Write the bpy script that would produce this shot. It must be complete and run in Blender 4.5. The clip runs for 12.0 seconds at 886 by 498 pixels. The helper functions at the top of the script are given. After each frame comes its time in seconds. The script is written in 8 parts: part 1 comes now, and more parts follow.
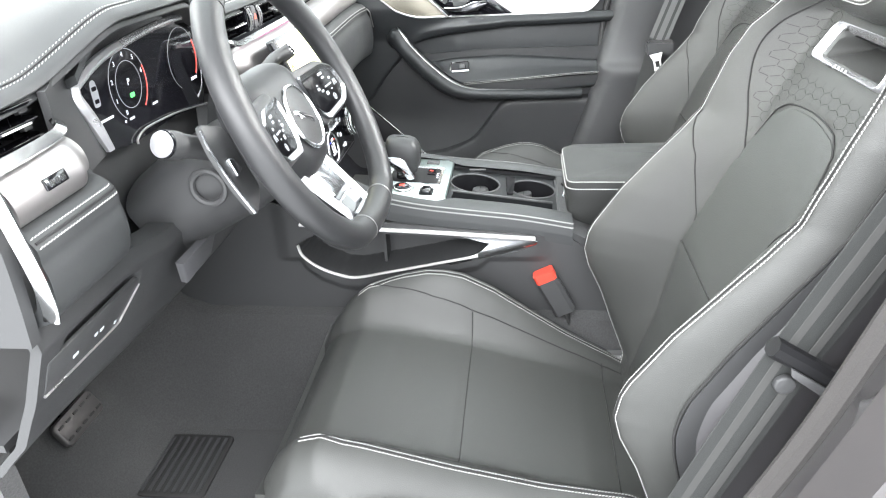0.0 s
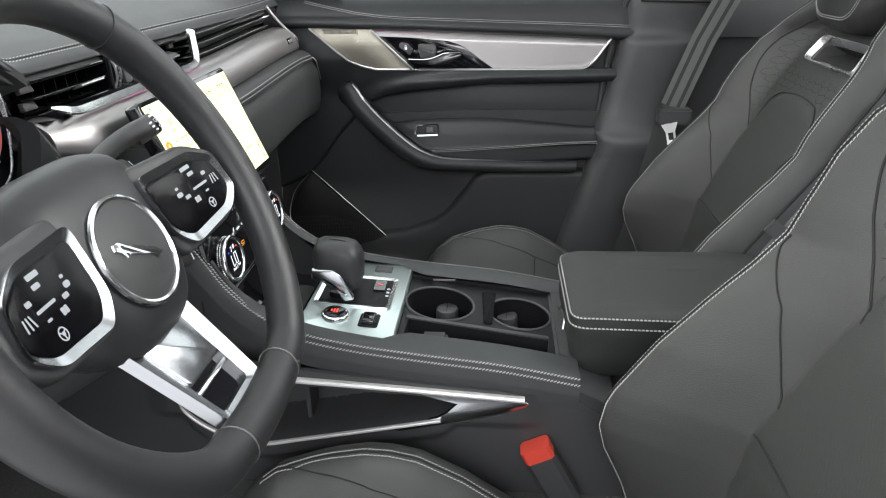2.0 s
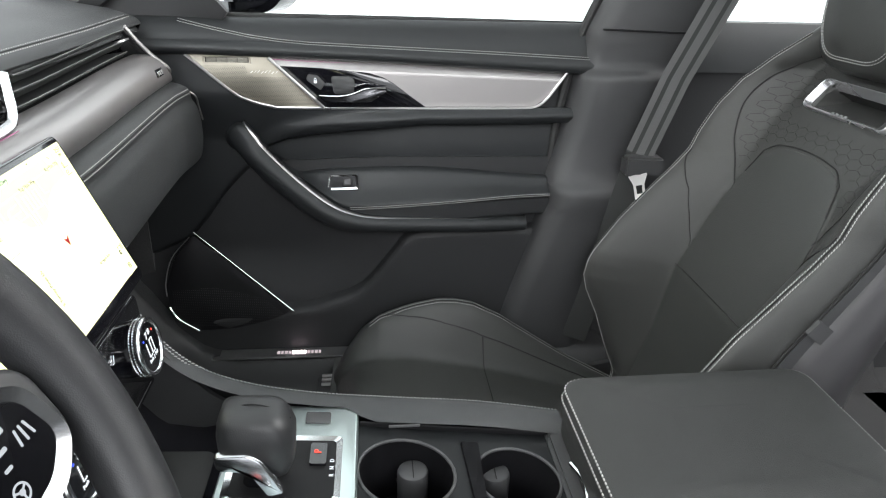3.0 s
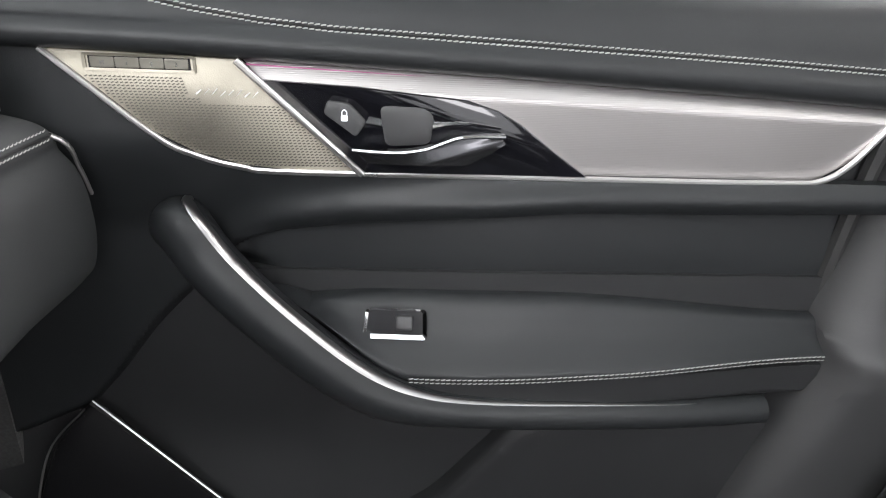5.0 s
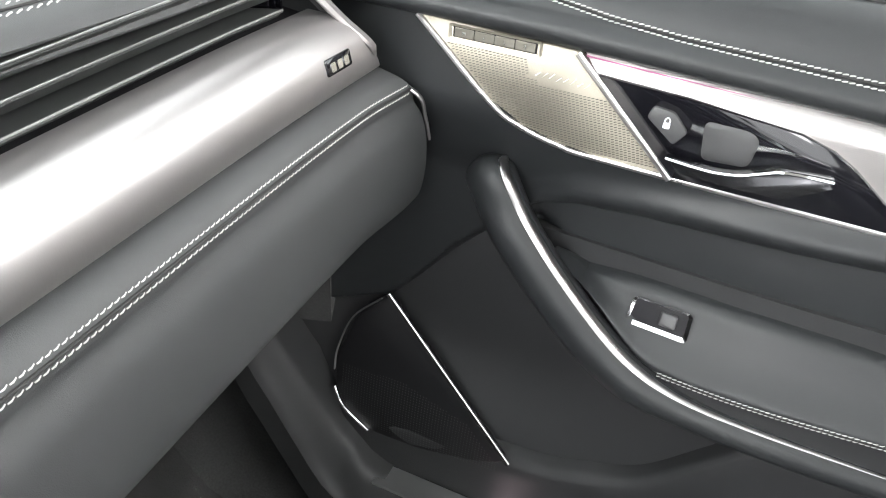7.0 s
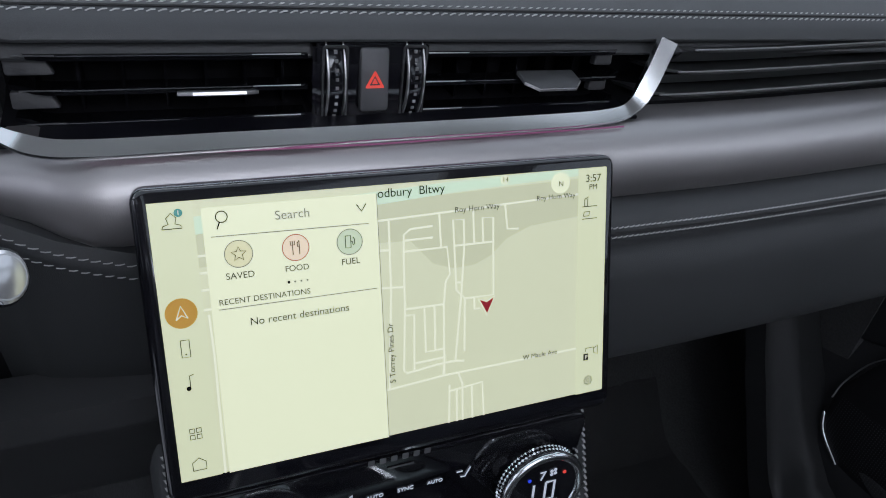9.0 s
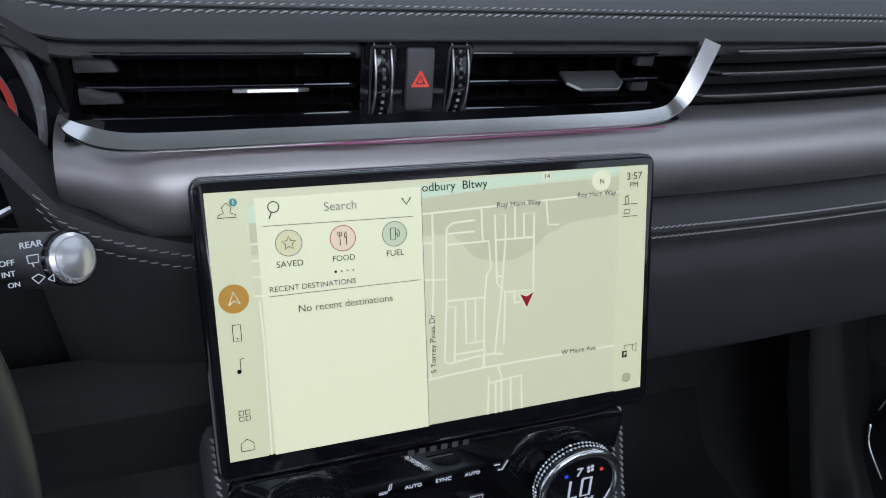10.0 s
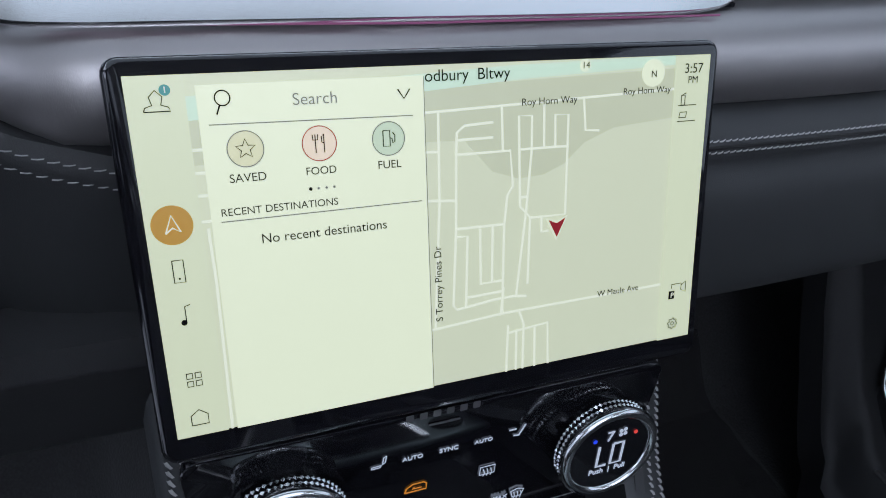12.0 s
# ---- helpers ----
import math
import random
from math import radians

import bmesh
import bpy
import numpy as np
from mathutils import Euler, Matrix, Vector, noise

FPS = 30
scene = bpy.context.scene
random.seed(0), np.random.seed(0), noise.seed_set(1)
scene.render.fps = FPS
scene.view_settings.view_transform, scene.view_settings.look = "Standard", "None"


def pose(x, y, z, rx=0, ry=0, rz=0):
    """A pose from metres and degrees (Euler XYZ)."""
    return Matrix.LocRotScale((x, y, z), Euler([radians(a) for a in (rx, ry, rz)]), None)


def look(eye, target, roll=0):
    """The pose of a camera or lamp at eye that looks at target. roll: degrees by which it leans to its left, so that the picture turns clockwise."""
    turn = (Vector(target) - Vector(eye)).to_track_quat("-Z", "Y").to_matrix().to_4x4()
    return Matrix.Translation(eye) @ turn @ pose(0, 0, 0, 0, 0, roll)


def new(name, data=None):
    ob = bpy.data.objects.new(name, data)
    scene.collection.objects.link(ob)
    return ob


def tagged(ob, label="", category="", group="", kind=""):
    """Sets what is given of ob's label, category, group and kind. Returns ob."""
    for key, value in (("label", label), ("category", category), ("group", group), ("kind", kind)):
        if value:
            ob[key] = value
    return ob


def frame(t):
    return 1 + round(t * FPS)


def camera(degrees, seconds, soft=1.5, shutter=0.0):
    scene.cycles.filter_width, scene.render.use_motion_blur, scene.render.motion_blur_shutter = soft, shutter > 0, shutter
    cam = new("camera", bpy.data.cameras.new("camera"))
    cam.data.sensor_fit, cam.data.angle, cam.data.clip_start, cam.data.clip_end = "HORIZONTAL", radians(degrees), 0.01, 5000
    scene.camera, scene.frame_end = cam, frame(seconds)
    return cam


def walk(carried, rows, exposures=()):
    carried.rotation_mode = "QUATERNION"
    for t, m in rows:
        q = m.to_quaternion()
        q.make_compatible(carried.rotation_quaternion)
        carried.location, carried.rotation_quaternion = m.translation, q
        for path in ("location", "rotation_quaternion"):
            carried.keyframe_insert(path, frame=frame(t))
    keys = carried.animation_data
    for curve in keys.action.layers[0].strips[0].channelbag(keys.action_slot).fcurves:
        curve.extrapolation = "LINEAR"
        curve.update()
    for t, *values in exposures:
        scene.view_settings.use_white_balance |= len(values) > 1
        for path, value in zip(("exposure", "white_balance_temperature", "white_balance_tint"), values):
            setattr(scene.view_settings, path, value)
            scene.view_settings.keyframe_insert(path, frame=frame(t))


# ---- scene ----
cam = camera(66.0, 12.0, soft=1.1)
PATH = [
    (0, (-1.243, -0.103, 0.896), (0.523, 0.124, -0.015), -3.1),
    (0.5, (-1.244, -0.113, 0.908), (0.573, 0.045, 0.089), -2.0),
    (1, (-1.212, -0.105, 0.906), (0.617, 0.024, 0.109), -1.7),
    (1.5, (-1.063, -0.103, 0.881), (0.762, 0.033, 0.074), -1.2),
    (2, (-0.837, -0.087, 0.856), (0.987, 0.061, 0.049), -0.8),
    (2.5, (-0.636, -0.009, 0.85), (1.191, -0.088, 0.038), 0.5),
    (3, (-0.511, 0.017, 0.866), (1.312, -0.185, 0.068), 1.6),
    (3.5, (-0.345, 0.05, 0.881), (1.465, -0.143, 0.052), 1.0),
    (3.7, (-0.275, 0.063, 0.868), (1.549, -0.127, 0.07), 0.7),
    (5.3, (0.255, 0.075, 0.784), (2.054, -0.038, -0.083), 3.5),
    (5.5, (0.281, 0.066, 0.784), (2.077, 0.041, -0.094), 2.1),
    (6, (0.284, 0.063, 0.81), (2.053, 0.122, -0.122), 2.5),
    (6.5, (0.248, 0.075, 0.833), (1.947, 0.326, -0.191), 3.6),
    (7, (0.178, 0.093, 0.866), (1.709, 0.66, -0.29), 5.4),
    (7.5, (0.088, 0.101, 0.865), (1.414, 0.999, -0.333), 7.3),
    (9.3, (-0.119, 0.007, 0.863), (0.552, 1.547, -0.222), 7.5),
    (9.5, (-0.118, 0.006, 0.863), (0.532, 1.555, -0.222), 7.1),
    (10, (-0.118, 0.007, 0.861), (0.516, 1.561, -0.226), 6.8),
    (10.5, (-0.111, 0.025, 0.841), (0.534, 1.553, -0.278), 8.2),
    (11, (-0.108, 0.047, 0.819), (0.548, 1.531, -0.351), 8.1),
    (11.5, (-0.108, 0.064, 0.806), (0.54, 1.523, -0.398), 8.5),
    (12, (-0.104, 0.068, 0.803), (0.568, 1.512, -0.406), 8.0),
]
walk(cam, [(t, look(eye, target, roll)) for t, eye, target, roll in PATH],
     [(0, 1.58, 6500, 10), (0.4, 1.10, 6550, 10), (1.0, 0.32, 6600, 11), (1.5, 0.0, 6600, 11), (2.5, 0.10, 6500, 11), (3.7, 0.3, 6500, 10), (5.3, 0.4, 6600, 14), (6.0, 0.5, 6550, 11),
      (6.6, 0.75, 6600, 11), (7.0, 1.15, 6650, 11), (7.2, 1.34, 6650, 11), (7.7, 1.8, 6650, 11), (8.0, 1.1, 6400, 12), (8.4, -0.4, 6000, 14), (8.8, -1.1, 5800, 15), (9.3, -1.27, 5700, 16), (10.5, -1.25, 5680, 16), (12, -1.24, 5480, 16)])

# ---- world and light ----
world = bpy.data.worlds.new("showroom_light")
scene.world = world
world.use_nodes = True
wn = world.node_tree
wn.nodes["Background"].inputs[0].default_value = (0.93, 0.97, 1.0, 1)
wn.nodes["Background"].inputs[1].default_value = 1.98


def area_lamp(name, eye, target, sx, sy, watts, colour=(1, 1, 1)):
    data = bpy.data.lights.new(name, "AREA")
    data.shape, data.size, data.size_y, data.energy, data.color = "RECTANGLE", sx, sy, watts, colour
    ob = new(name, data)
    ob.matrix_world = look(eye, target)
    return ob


# unseen fill lamps added round the white bay to brighten the cabin through its openings
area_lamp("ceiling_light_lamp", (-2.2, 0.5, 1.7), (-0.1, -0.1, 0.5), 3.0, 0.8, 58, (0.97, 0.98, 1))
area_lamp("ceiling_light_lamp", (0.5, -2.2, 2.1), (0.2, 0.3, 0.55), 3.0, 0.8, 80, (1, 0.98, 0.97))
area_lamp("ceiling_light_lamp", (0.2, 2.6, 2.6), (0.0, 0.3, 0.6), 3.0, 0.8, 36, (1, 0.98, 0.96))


# ---- materials ----
def material(name, colour, rough=0.5, metal=0.0, grain=0.0, bump=0.0, bump_scale=900, blotch=0.12,
             rough_var=0.08, spec=0.5, coat=0.0, sheen=0.0, cells=False):
    m = bpy.data.materials.new(name)
    m.use_nodes = True
    nt = m.node_tree
    b = nt.nodes["Principled BSDF"]
    b.inputs["Roughness"].default_value, b.inputs["Metallic"].default_value = rough, metal
    b.inputs["Specular IOR Level"].default_value = spec
    b.inputs["Coat Weight"].default_value = coat
    b.inputs["Sheen Weight"].default_value = sheen
    co = nt.nodes.new("ShaderNodeTexCoord")
    big = nt.nodes.new("ShaderNodeTexNoise")
    big.inputs["Scale"].default_value, big.inputs["Detail"].default_value = 9, 5
    nt.links.new(co.outputs["Object"], big.inputs["Vector"])
    fine = nt.nodes.new("ShaderNodeTexVoronoi" if cells else "ShaderNodeTexNoise")
    fine.inputs["Scale"].default_value = bump_scale
    nt.links.new(co.outputs["Object"], fine.inputs["Vector"])
    fine_out = fine.outputs["Distance" if cells else 0]
    mix = nt.nodes.new("ShaderNodeMix")
    mix.data_type = "RGBA"
    c = colour
    mix.inputs[6].default_value = (*[v * (1 - blotch) for v in c], 1)
    mix.inputs[7].default_value = (*[min(1, v * (1 + blotch)) for v in c], 1)
    nt.links.new(big.outputs[0], mix.inputs[0])
    out = mix.outputs[2]
    if grain:
        mix2 = nt.nodes.new("ShaderNodeMix")
        mix2.data_type = "RGBA"
        mix2.inputs[6].default_value = (*[v * (1 - grain) for v in c], 1)
        nt.links.new(fine_out, mix2.inputs[0])
        nt.links.new(out, mix2.inputs[7])
        out = mix2.outputs[2]
    nt.links.new(out, b.inputs["Base Color"])
    rr = nt.nodes.new("ShaderNodeMapRange")
    rr.inputs["To Min"].default_value, rr.inputs["To Max"].default_value = max(0.02, rough - rough_var), min(1, rough + rough_var)
    nt.links.new(big.outputs[0], rr.inputs["Value"])
    nt.links.new(rr.outputs[0], b.inputs["Roughness"])
    if bump:
        bp = nt.nodes.new("ShaderNodeBump")
        bp.inputs["Strength"].default_value, bp.inputs["Distance"].default_value = bump, 0.0006
        nt.links.new(fine_out, bp.inputs["Height"])
        nt.links.new(bp.outputs[0], b.inputs["Normal"])
    return m


def glow(name, colour, strength):
    m = bpy.data.materials.new(name)
    m.use_nodes = True
    b = m.node_tree.nodes["Principled BSDF"]
    b.inputs["Base Color"].default_value = (*[v * 0.1 for v in colour], 1)
    b.inputs["Roughness"].default_value = 0.4
    b.inputs["Emission Color"].default_value = (*colour, 1)
    b.inputs["Emission Strength"].default_value = strength
    return m


def line_bump(m, axis, scale, strength, distance=0.0004):
    """Fine parallel ribs across a material, along one object axis."""
    nt = m.node_tree
    co, w, bp = (nt.nodes.new("ShaderNode" + n) for n in ("TexCoord", "TexWave", "Bump"))
    w.bands_direction = axis
    w.inputs["Scale"].default_value = scale
    bp.inputs["Strength"].default_value, bp.inputs["Distance"].default_value = strength, distance
    nt.links.new(co.outputs["Object"], w.inputs["Vector"])
    nt.links.new(w.outputs["Fac"], bp.inputs["Height"])
    nt.links.new(bp.outputs[0], nt.nodes["Principled BSDF"].inputs["Normal"])
    return m


def brushed(m, along, scale=2600, strength=0.10):
    """Fine uneven scratches across a metal, running along one object axis."""
    nt = m.node_tree
    b = nt.nodes["Principled BSDF"]
    co, mp, nz, bp, rr = (nt.nodes.new("ShaderNode" + n) for n in ("TexCoord", "Mapping", "TexNoise", "Bump", "MapRange"))
    mp.inputs["Scale"].default_value = [scale * (0.012 if k == along else 1.0) for k in range(3)]
    nz.inputs["Scale"].default_value, nz.inputs["Detail"].default_value = 1.0, 3
    bp.inputs["Strength"].default_value, bp.inputs["Distance"].default_value = strength, 0.0003
    rough = b.inputs["Roughness"].default_value
    rr.inputs["To Min"].default_value, rr.inputs["To Max"].default_value = max(0.05, rough - 0.12), rough + 0.12
    nt.links.new(co.outputs["Object"], mp.inputs["Vector"])
    nt.links.new(mp.outputs[0], nz.inputs["Vector"])
    nt.links.new(nz.outputs[0], bp.inputs["Height"])
    nt.links.new(bp.outputs[0], b.inputs["Normal"])
    nt.links.new(nz.outputs[0], rr.inputs["Value"])
    nt.links.new(rr.outputs[0], b.inputs["Roughness"])
    return m


LEATHER = material("black_seat_leather", (0.042, 0.043, 0.041), 0.48, spec=0.44, grain=0.25, bump=0.35, bump_scale=1100, cells=True)
PANEL = material("perforated_seat_leather", (0.040, 0.042, 0.040), 0.48, grain=0.3, bump=0.5, bump_scale=700, cells=True)
PAD = material("dash_leather", (0.040, 0.042, 0.0435), 0.58, spec=0.38, grain=0.15, bump=0.16, bump_scale=1700, cells=True)
# dash leather in a darker copy: the door's shade is put into the colour
DOORPAD = material("shaded_door_leather", (0.018, 0.0195, 0.021), 0.50, spec=0.34, grain=0.15, bump=0.16, bump_scale=1700)
SOFT = material("soft_black_plastic", (0.040, 0.0405, 0.042), 0.55, grain=0.2, bump=0.3, bump_scale=1500)
GREY = material("grey_plastic_trim", (0.05, 0.05, 0.052), 0.55, bump=0.25, bump_scale=1400)
LOUVRE = material("louvre_grey", (0.040, 0.042, 0.042), 0.4, bump=0.1)
# darker copy of SOFT, its tone lowered to stand in for shade on the door
DOORPLASTIC = material("shaded_door_plastic", (0.026, 0.0265, 0.028), 0.55, spec=0.32, grain=0.2, bump=0.3, bump_scale=1500)
DARKKEY = material("dull_champagne_key", (0.22, 0.21, 0.18), 0.4, metal=0.7)
ARMPAD = material("armrest_leather", (0.026, 0.0268, 0.0262), 0.56, spec=0.38, grain=0.25, bump=0.3, bump_scale=1100, cells=True)
PERF = material("shaded_perforation", (0.06, 0.055, 0.045), 0.6)
DARK = material("dark_recess_plastic", (0.008, 0.008, 0.009), 0.55, bump=0.2, spec=0.25)
RIM = material("wheel_leather", (0.022, 0.0225, 0.024), 0.44, grain=0.2, bump=0.12, bump_scale=1200, cells=True)
DARKTRAY = material("dark_satin_tray", (0.010, 0.011, 0.012), 0.5, bump=0.1, spec=0.22)
PODFACE = material("gloss_key_face", (0.004, 0.004, 0.005), 0.22, spec=0.08)
PODBLACK = material("black_key_glass", (0.005, 0.005, 0.007), 0.35, spec=0.2)
CASTMETAL = material("dark_pedal_metal", (0.09, 0.085, 0.085), 0.55, metal=0.7)
PIANO = material("piano_black", (0.006, 0.006, 0.008), 0.09, rough_var=0.03, coat=0.5)
CHROME = material("satin_chrome", (0.82, 0.83, 0.84), 0.16, metal=1, blotch=0.04, rough_var=0.05)
BRIGHT = material("polished_chrome", (0.9, 0.9, 0.91), 0.08, metal=1, blotch=0.02, rough_var=0.03)
ALU = brushed(material("brushed_aluminium", (0.37, 0.354, 0.353), 0.42, metal=0.92, blotch=0.05), 2, 2200, 0.12)
DOOR_ALU = line_bump(material("door_aluminium", (0.52, 0.495, 0.49), 0.42, metal=0.92, blotch=0.04), "Z", 230, 0.2)
GRILLE = material("champagne_speaker_metal", (0.29, 0.268, 0.222), 0.5, metal=0.7, bump=0.2)
BUFFED = material("buffed_edge_metal", (0.66, 0.64, 0.64), 0.3, metal=0.9, blotch=0.04)
PLATE = material("silver_console_plate", (0.60, 0.69, 0.68), 0.3, metal=0.9, blotch=0.05)
CARPET = material("black_carpet", (0.046, 0.046, 0.047), 0.95, grain=0.7, bump=1.0, bump_scale=330, blotch=0.45, sheen=0.2)
RUBBER = material("black_rubber", (0.018, 0.018, 0.018), 0.7, bump=0.3)
THREAD = material("grey_thread", (0.36, 0.36, 0.35), 0.7, blotch=0.1)
HEXLINE = material("pressed_leather_line", (0.018, 0.018, 0.0175), 0.8)
PALEGREY = material("pale_grey_plastic", (0.075, 0.075, 0.08), 0.5, bump=0.2)
SHELL = material("seat_shell_grey", (0.048, 0.046, 0.049), 0.5, bump=0.2, bump_scale=1400)
DARKTHREAD = material("dark_thread", (0.012, 0.012, 0.012), 0.8)
BELT = line_bump(material("seat_belt_webbing", (0.085, 0.085, 0.085), 0.75, blotch=0.1), "Z", 700, 0.5)
RED = material("red_buckle_plastic", (0.55, 0.055, 0.035), 0.4)
# pale tone raised so the unseen headliner bounces light into the cabin
CLOTH = material("pale_headliner_cloth", (0.68, 0.66, 0.63), 0.9, grain=0.2, bump=0.5)
PAINT = material("silver_car_paint", (0.060, 0.056, 0.057), 0.4, metal=0.2, coat=0.6)
FLOORMAT = material("showroom_floor", (0.6, 0.6, 0.6), 0.35, blotch=0.1)
WHEELMETAL = material("satin_wheel_metal", (0.50, 0.51, 0.53), 0.22, metal=1, blotch=0.04)
SATIN = material("satin_pull_metal", (0.36, 0.35, 0.35), 0.30, metal=1, blotch=0.06, bump=0.05)
FRAMEMETAL = material("satin_frame_metal", (0.62, 0.62, 0.64), 0.28, metal=0.75, blotch=0.04)
STEEL = material("pale_steel", (0.8, 0.78, 0.77), 0.35, metal=0.55, blotch=0.04)
BELTDARK = line_bump(material("dark_belt_webbing", (0.020, 0.0215, 0.021), 0.75, blotch=0.1), "Z", 700, 0.5)
METALGREY = material("dull_steel", (0.35, 0.35, 0.35), 0.4, metal=0.9)
WHITEGLOW = glow("white_lit_symbol", (0.9, 0.95, 1.0), 1.1)
GREYGLOW = glow("grey_lit_symbol", (0.75, 0.8, 0.85), 0.55)
DIMGLOW = glow("dim_lit_symbol", (0.4, 0.42, 0.45), 0.35)
REDGLOW = glow("red_lit_symbol", (1.0, 0.08, 0.05), 1.6)
REDDIM = glow("dim_red_zone", (1.0, 0.10, 0.07), 0.5)
AMBERGLOW = glow("amber_lit_symbol", (1.0, 0.35, 0.02), 1.2)
GREENGLOW = glow("green_lit_symbol", (0.1, 0.9, 0.15), 0.9)
BLUEGLOW = glow("blue_lit_symbol", (0.05, 0.1, 1.0), 1.5)
PINKGLOW = glow("pink_ambient_light", (1.0, 0.30, 0.62), 0.30)
SILLGLOW = glow("lit_sill_lettering", (1.0, 0.78, 0.86), 11.0)
SILLDIM = glow("dim_sill_lettering", (1.0, 0.85, 0.9), 0.55)
CONSOLETHREAD = material("dull_console_thread", (0.36, 0.36, 0.355), 0.75, blotch=0.1)
BELTMID = material("paler_belt_stripe", (0.040, 0.040, 0.039), 0.75, blotch=0.1)
PILLARGREY = material("grey_lower_pillar_trim", (0.070, 0.067, 0.068), 0.5, blotch=0.1, bump=0.2)
FUZZ = material("flocked_door_seal", (0.040, 0.037, 0.036), 0.9, grain=0.5, bump=0.6, bump_scale=900)
# near-black for cup wells, the slot floor and vent troughs
WELLBLACK = material("matt_deep_black", (0.006, 0.006, 0.007), 0.7, spec=0.1)
SILLBLACK = material("black_sill_plastic", (0.032, 0.0325, 0.034), 0.6, grain=0.2, bump=0.3, bump_scale=1500)
DIMMARK = material("dim_grey_print", (0.075, 0.075, 0.078), 0.5)
GUNMETAL = material("dark_polished_lever", (0.085, 0.085, 0.09), 0.2, metal=0.85, rough_var=0.05)
PRINT = material("pale_printed_mark", (0.55, 0.58, 0.62), 0.5)

GLASS = bpy.data.materials.new("window_glass")
GLASS.use_nodes = True
gb = GLASS.node_tree.nodes["Principled BSDF"]
gb.inputs["Transmission Weight"].default_value, gb.inputs["Roughness"].default_value, gb.inputs["IOR"].default_value = 1, 0.0, 1.02
gb.inputs["Base Color"].default_value = (0.93, 0.97, 0.95, 1)
MIRROR = material("mirror_glass", (0.9, 0.9, 0.92), 0.03, metal=1, blotch=0.01, rough_var=0.01)


# ---- modelling helpers ----
def V(*a):
    return Vector(a)


def curve_points(pts, n=8, closed=False):
    """Points on a smooth curve through pts, n to each stretch."""
    p = [Vector(q) for q in pts]
    out, k = [], len(p)
    for i in range(k if closed else k - 1):
        a = p[(i - 1) % k] if closed or i else p[0] * 2 - p[1]
        b, c = p[i], p[(i + 1) % k]
        d = p[(i + 2) % k] if closed or i + 2 < k else p[-1] * 2 - p[-2]
        for j in range(n):
            t = j / n
            out.append(0.5 * ((2 * b) + (c - a) * t + (2 * a - 5 * b + 4 * c - d) * t * t + (3 * b - a - 3 * c + d) * t ** 3))
    if not closed:
        out.append(p[-1].copy())
    return out


def interp(x, xs, ys):
    return float(np.interp(x, xs, ys))


def sstep(a, b, x):
    t = min(1, max(0, (x - a) / (b - a)))
    return t * t * (3 - 2 * t)


def hang(ob, parent):
    """Hangs a piece built in world metres under its thing or part without moving it."""
    ob.parent = parent
    if parent is not None and parent.data is None:
        ob.matrix_parent_inverse = Matrix.Translation(-parent.location)
    return ob


def part(name, bm, mat, parent=None, label="", smooth=True, angle=40, kind=""):
    me = bpy.data.meshes.new(name)
    bmesh.ops.recalc_face_normals(bm, faces=bm.faces)
    if smooth:
        for f in bm.faces:
            f.smooth = True
        lim = radians(angle)
        for e in bm.edges:
            if len(e.link_faces) == 2 and e.calc_face_angle(0) > lim:
                e.smooth = False
    bm.to_mesh(me)
    bm.free()
    me.materials.append(mat)
    ob = new(name, me)
    hang(ob, parent)
    return tagged(ob, label=label, kind=kind)


def thing(name, at, label, category, group="", kind=""):
    ob = new(name)
    ob.empty_display_size = 0.02
    ob.location = at
    tagged(ob, label, category, group, kind)
    return ob


def loft(rings, closed=True, caps=True, bm=None):
    bm = bm or bmesh.new()
    vs = [[bm.verts.new(p) for p in r] for r in rings]
    n = len(vs[0])
    for a, b in zip(vs, vs[1:]):
        for i in range(n if closed else n - 1):
            j = (i + 1) % n
            bm.faces.new((a[i], a[j], b[j], b[i]))
    if caps and closed:
        bm.faces.new(vs[0][::-1])
        bm.faces.new(vs[-1])
    return bm


def sheet(fn, nu, nv, thick, back):
    """A surface fn(u, v), u and v from 0 to 1, made thick along the vector back."""
    bm = bmesh.new()
    back = Vector(back).normalized() * thick
    f = [[bm.verts.new(fn(i / nu, j / nv)) for j in range(nv + 1)] for i in range(nu + 1)]
    b = [[bm.verts.new(f[i][j].co + back) for j in range(nv + 1)] for i in range(nu + 1)]
    for i in range(nu):
        for j in range(nv):
            bm.faces.new((f[i][j], f[i + 1][j], f[i + 1][j + 1], f[i][j + 1]))
            bm.faces.new((b[i][j], b[i][j + 1], b[i + 1][j + 1], b[i + 1][j]))
    for i in range(nu):
        bm.faces.new((f[i][0], b[i][0], b[i + 1][0], f[i + 1][0]))
        bm.faces.new((f[i][nv], f[i + 1][nv], b[i + 1][nv], b[i][nv]))
    for j in range(nv):
        bm.faces.new((f[0][j], f[0][j + 1], b[0][j + 1], b[0][j]))
        bm.faces.new((f[nu][j], b[nu][j], b[nu][j + 1], f[nu][j + 1]))
    return bm


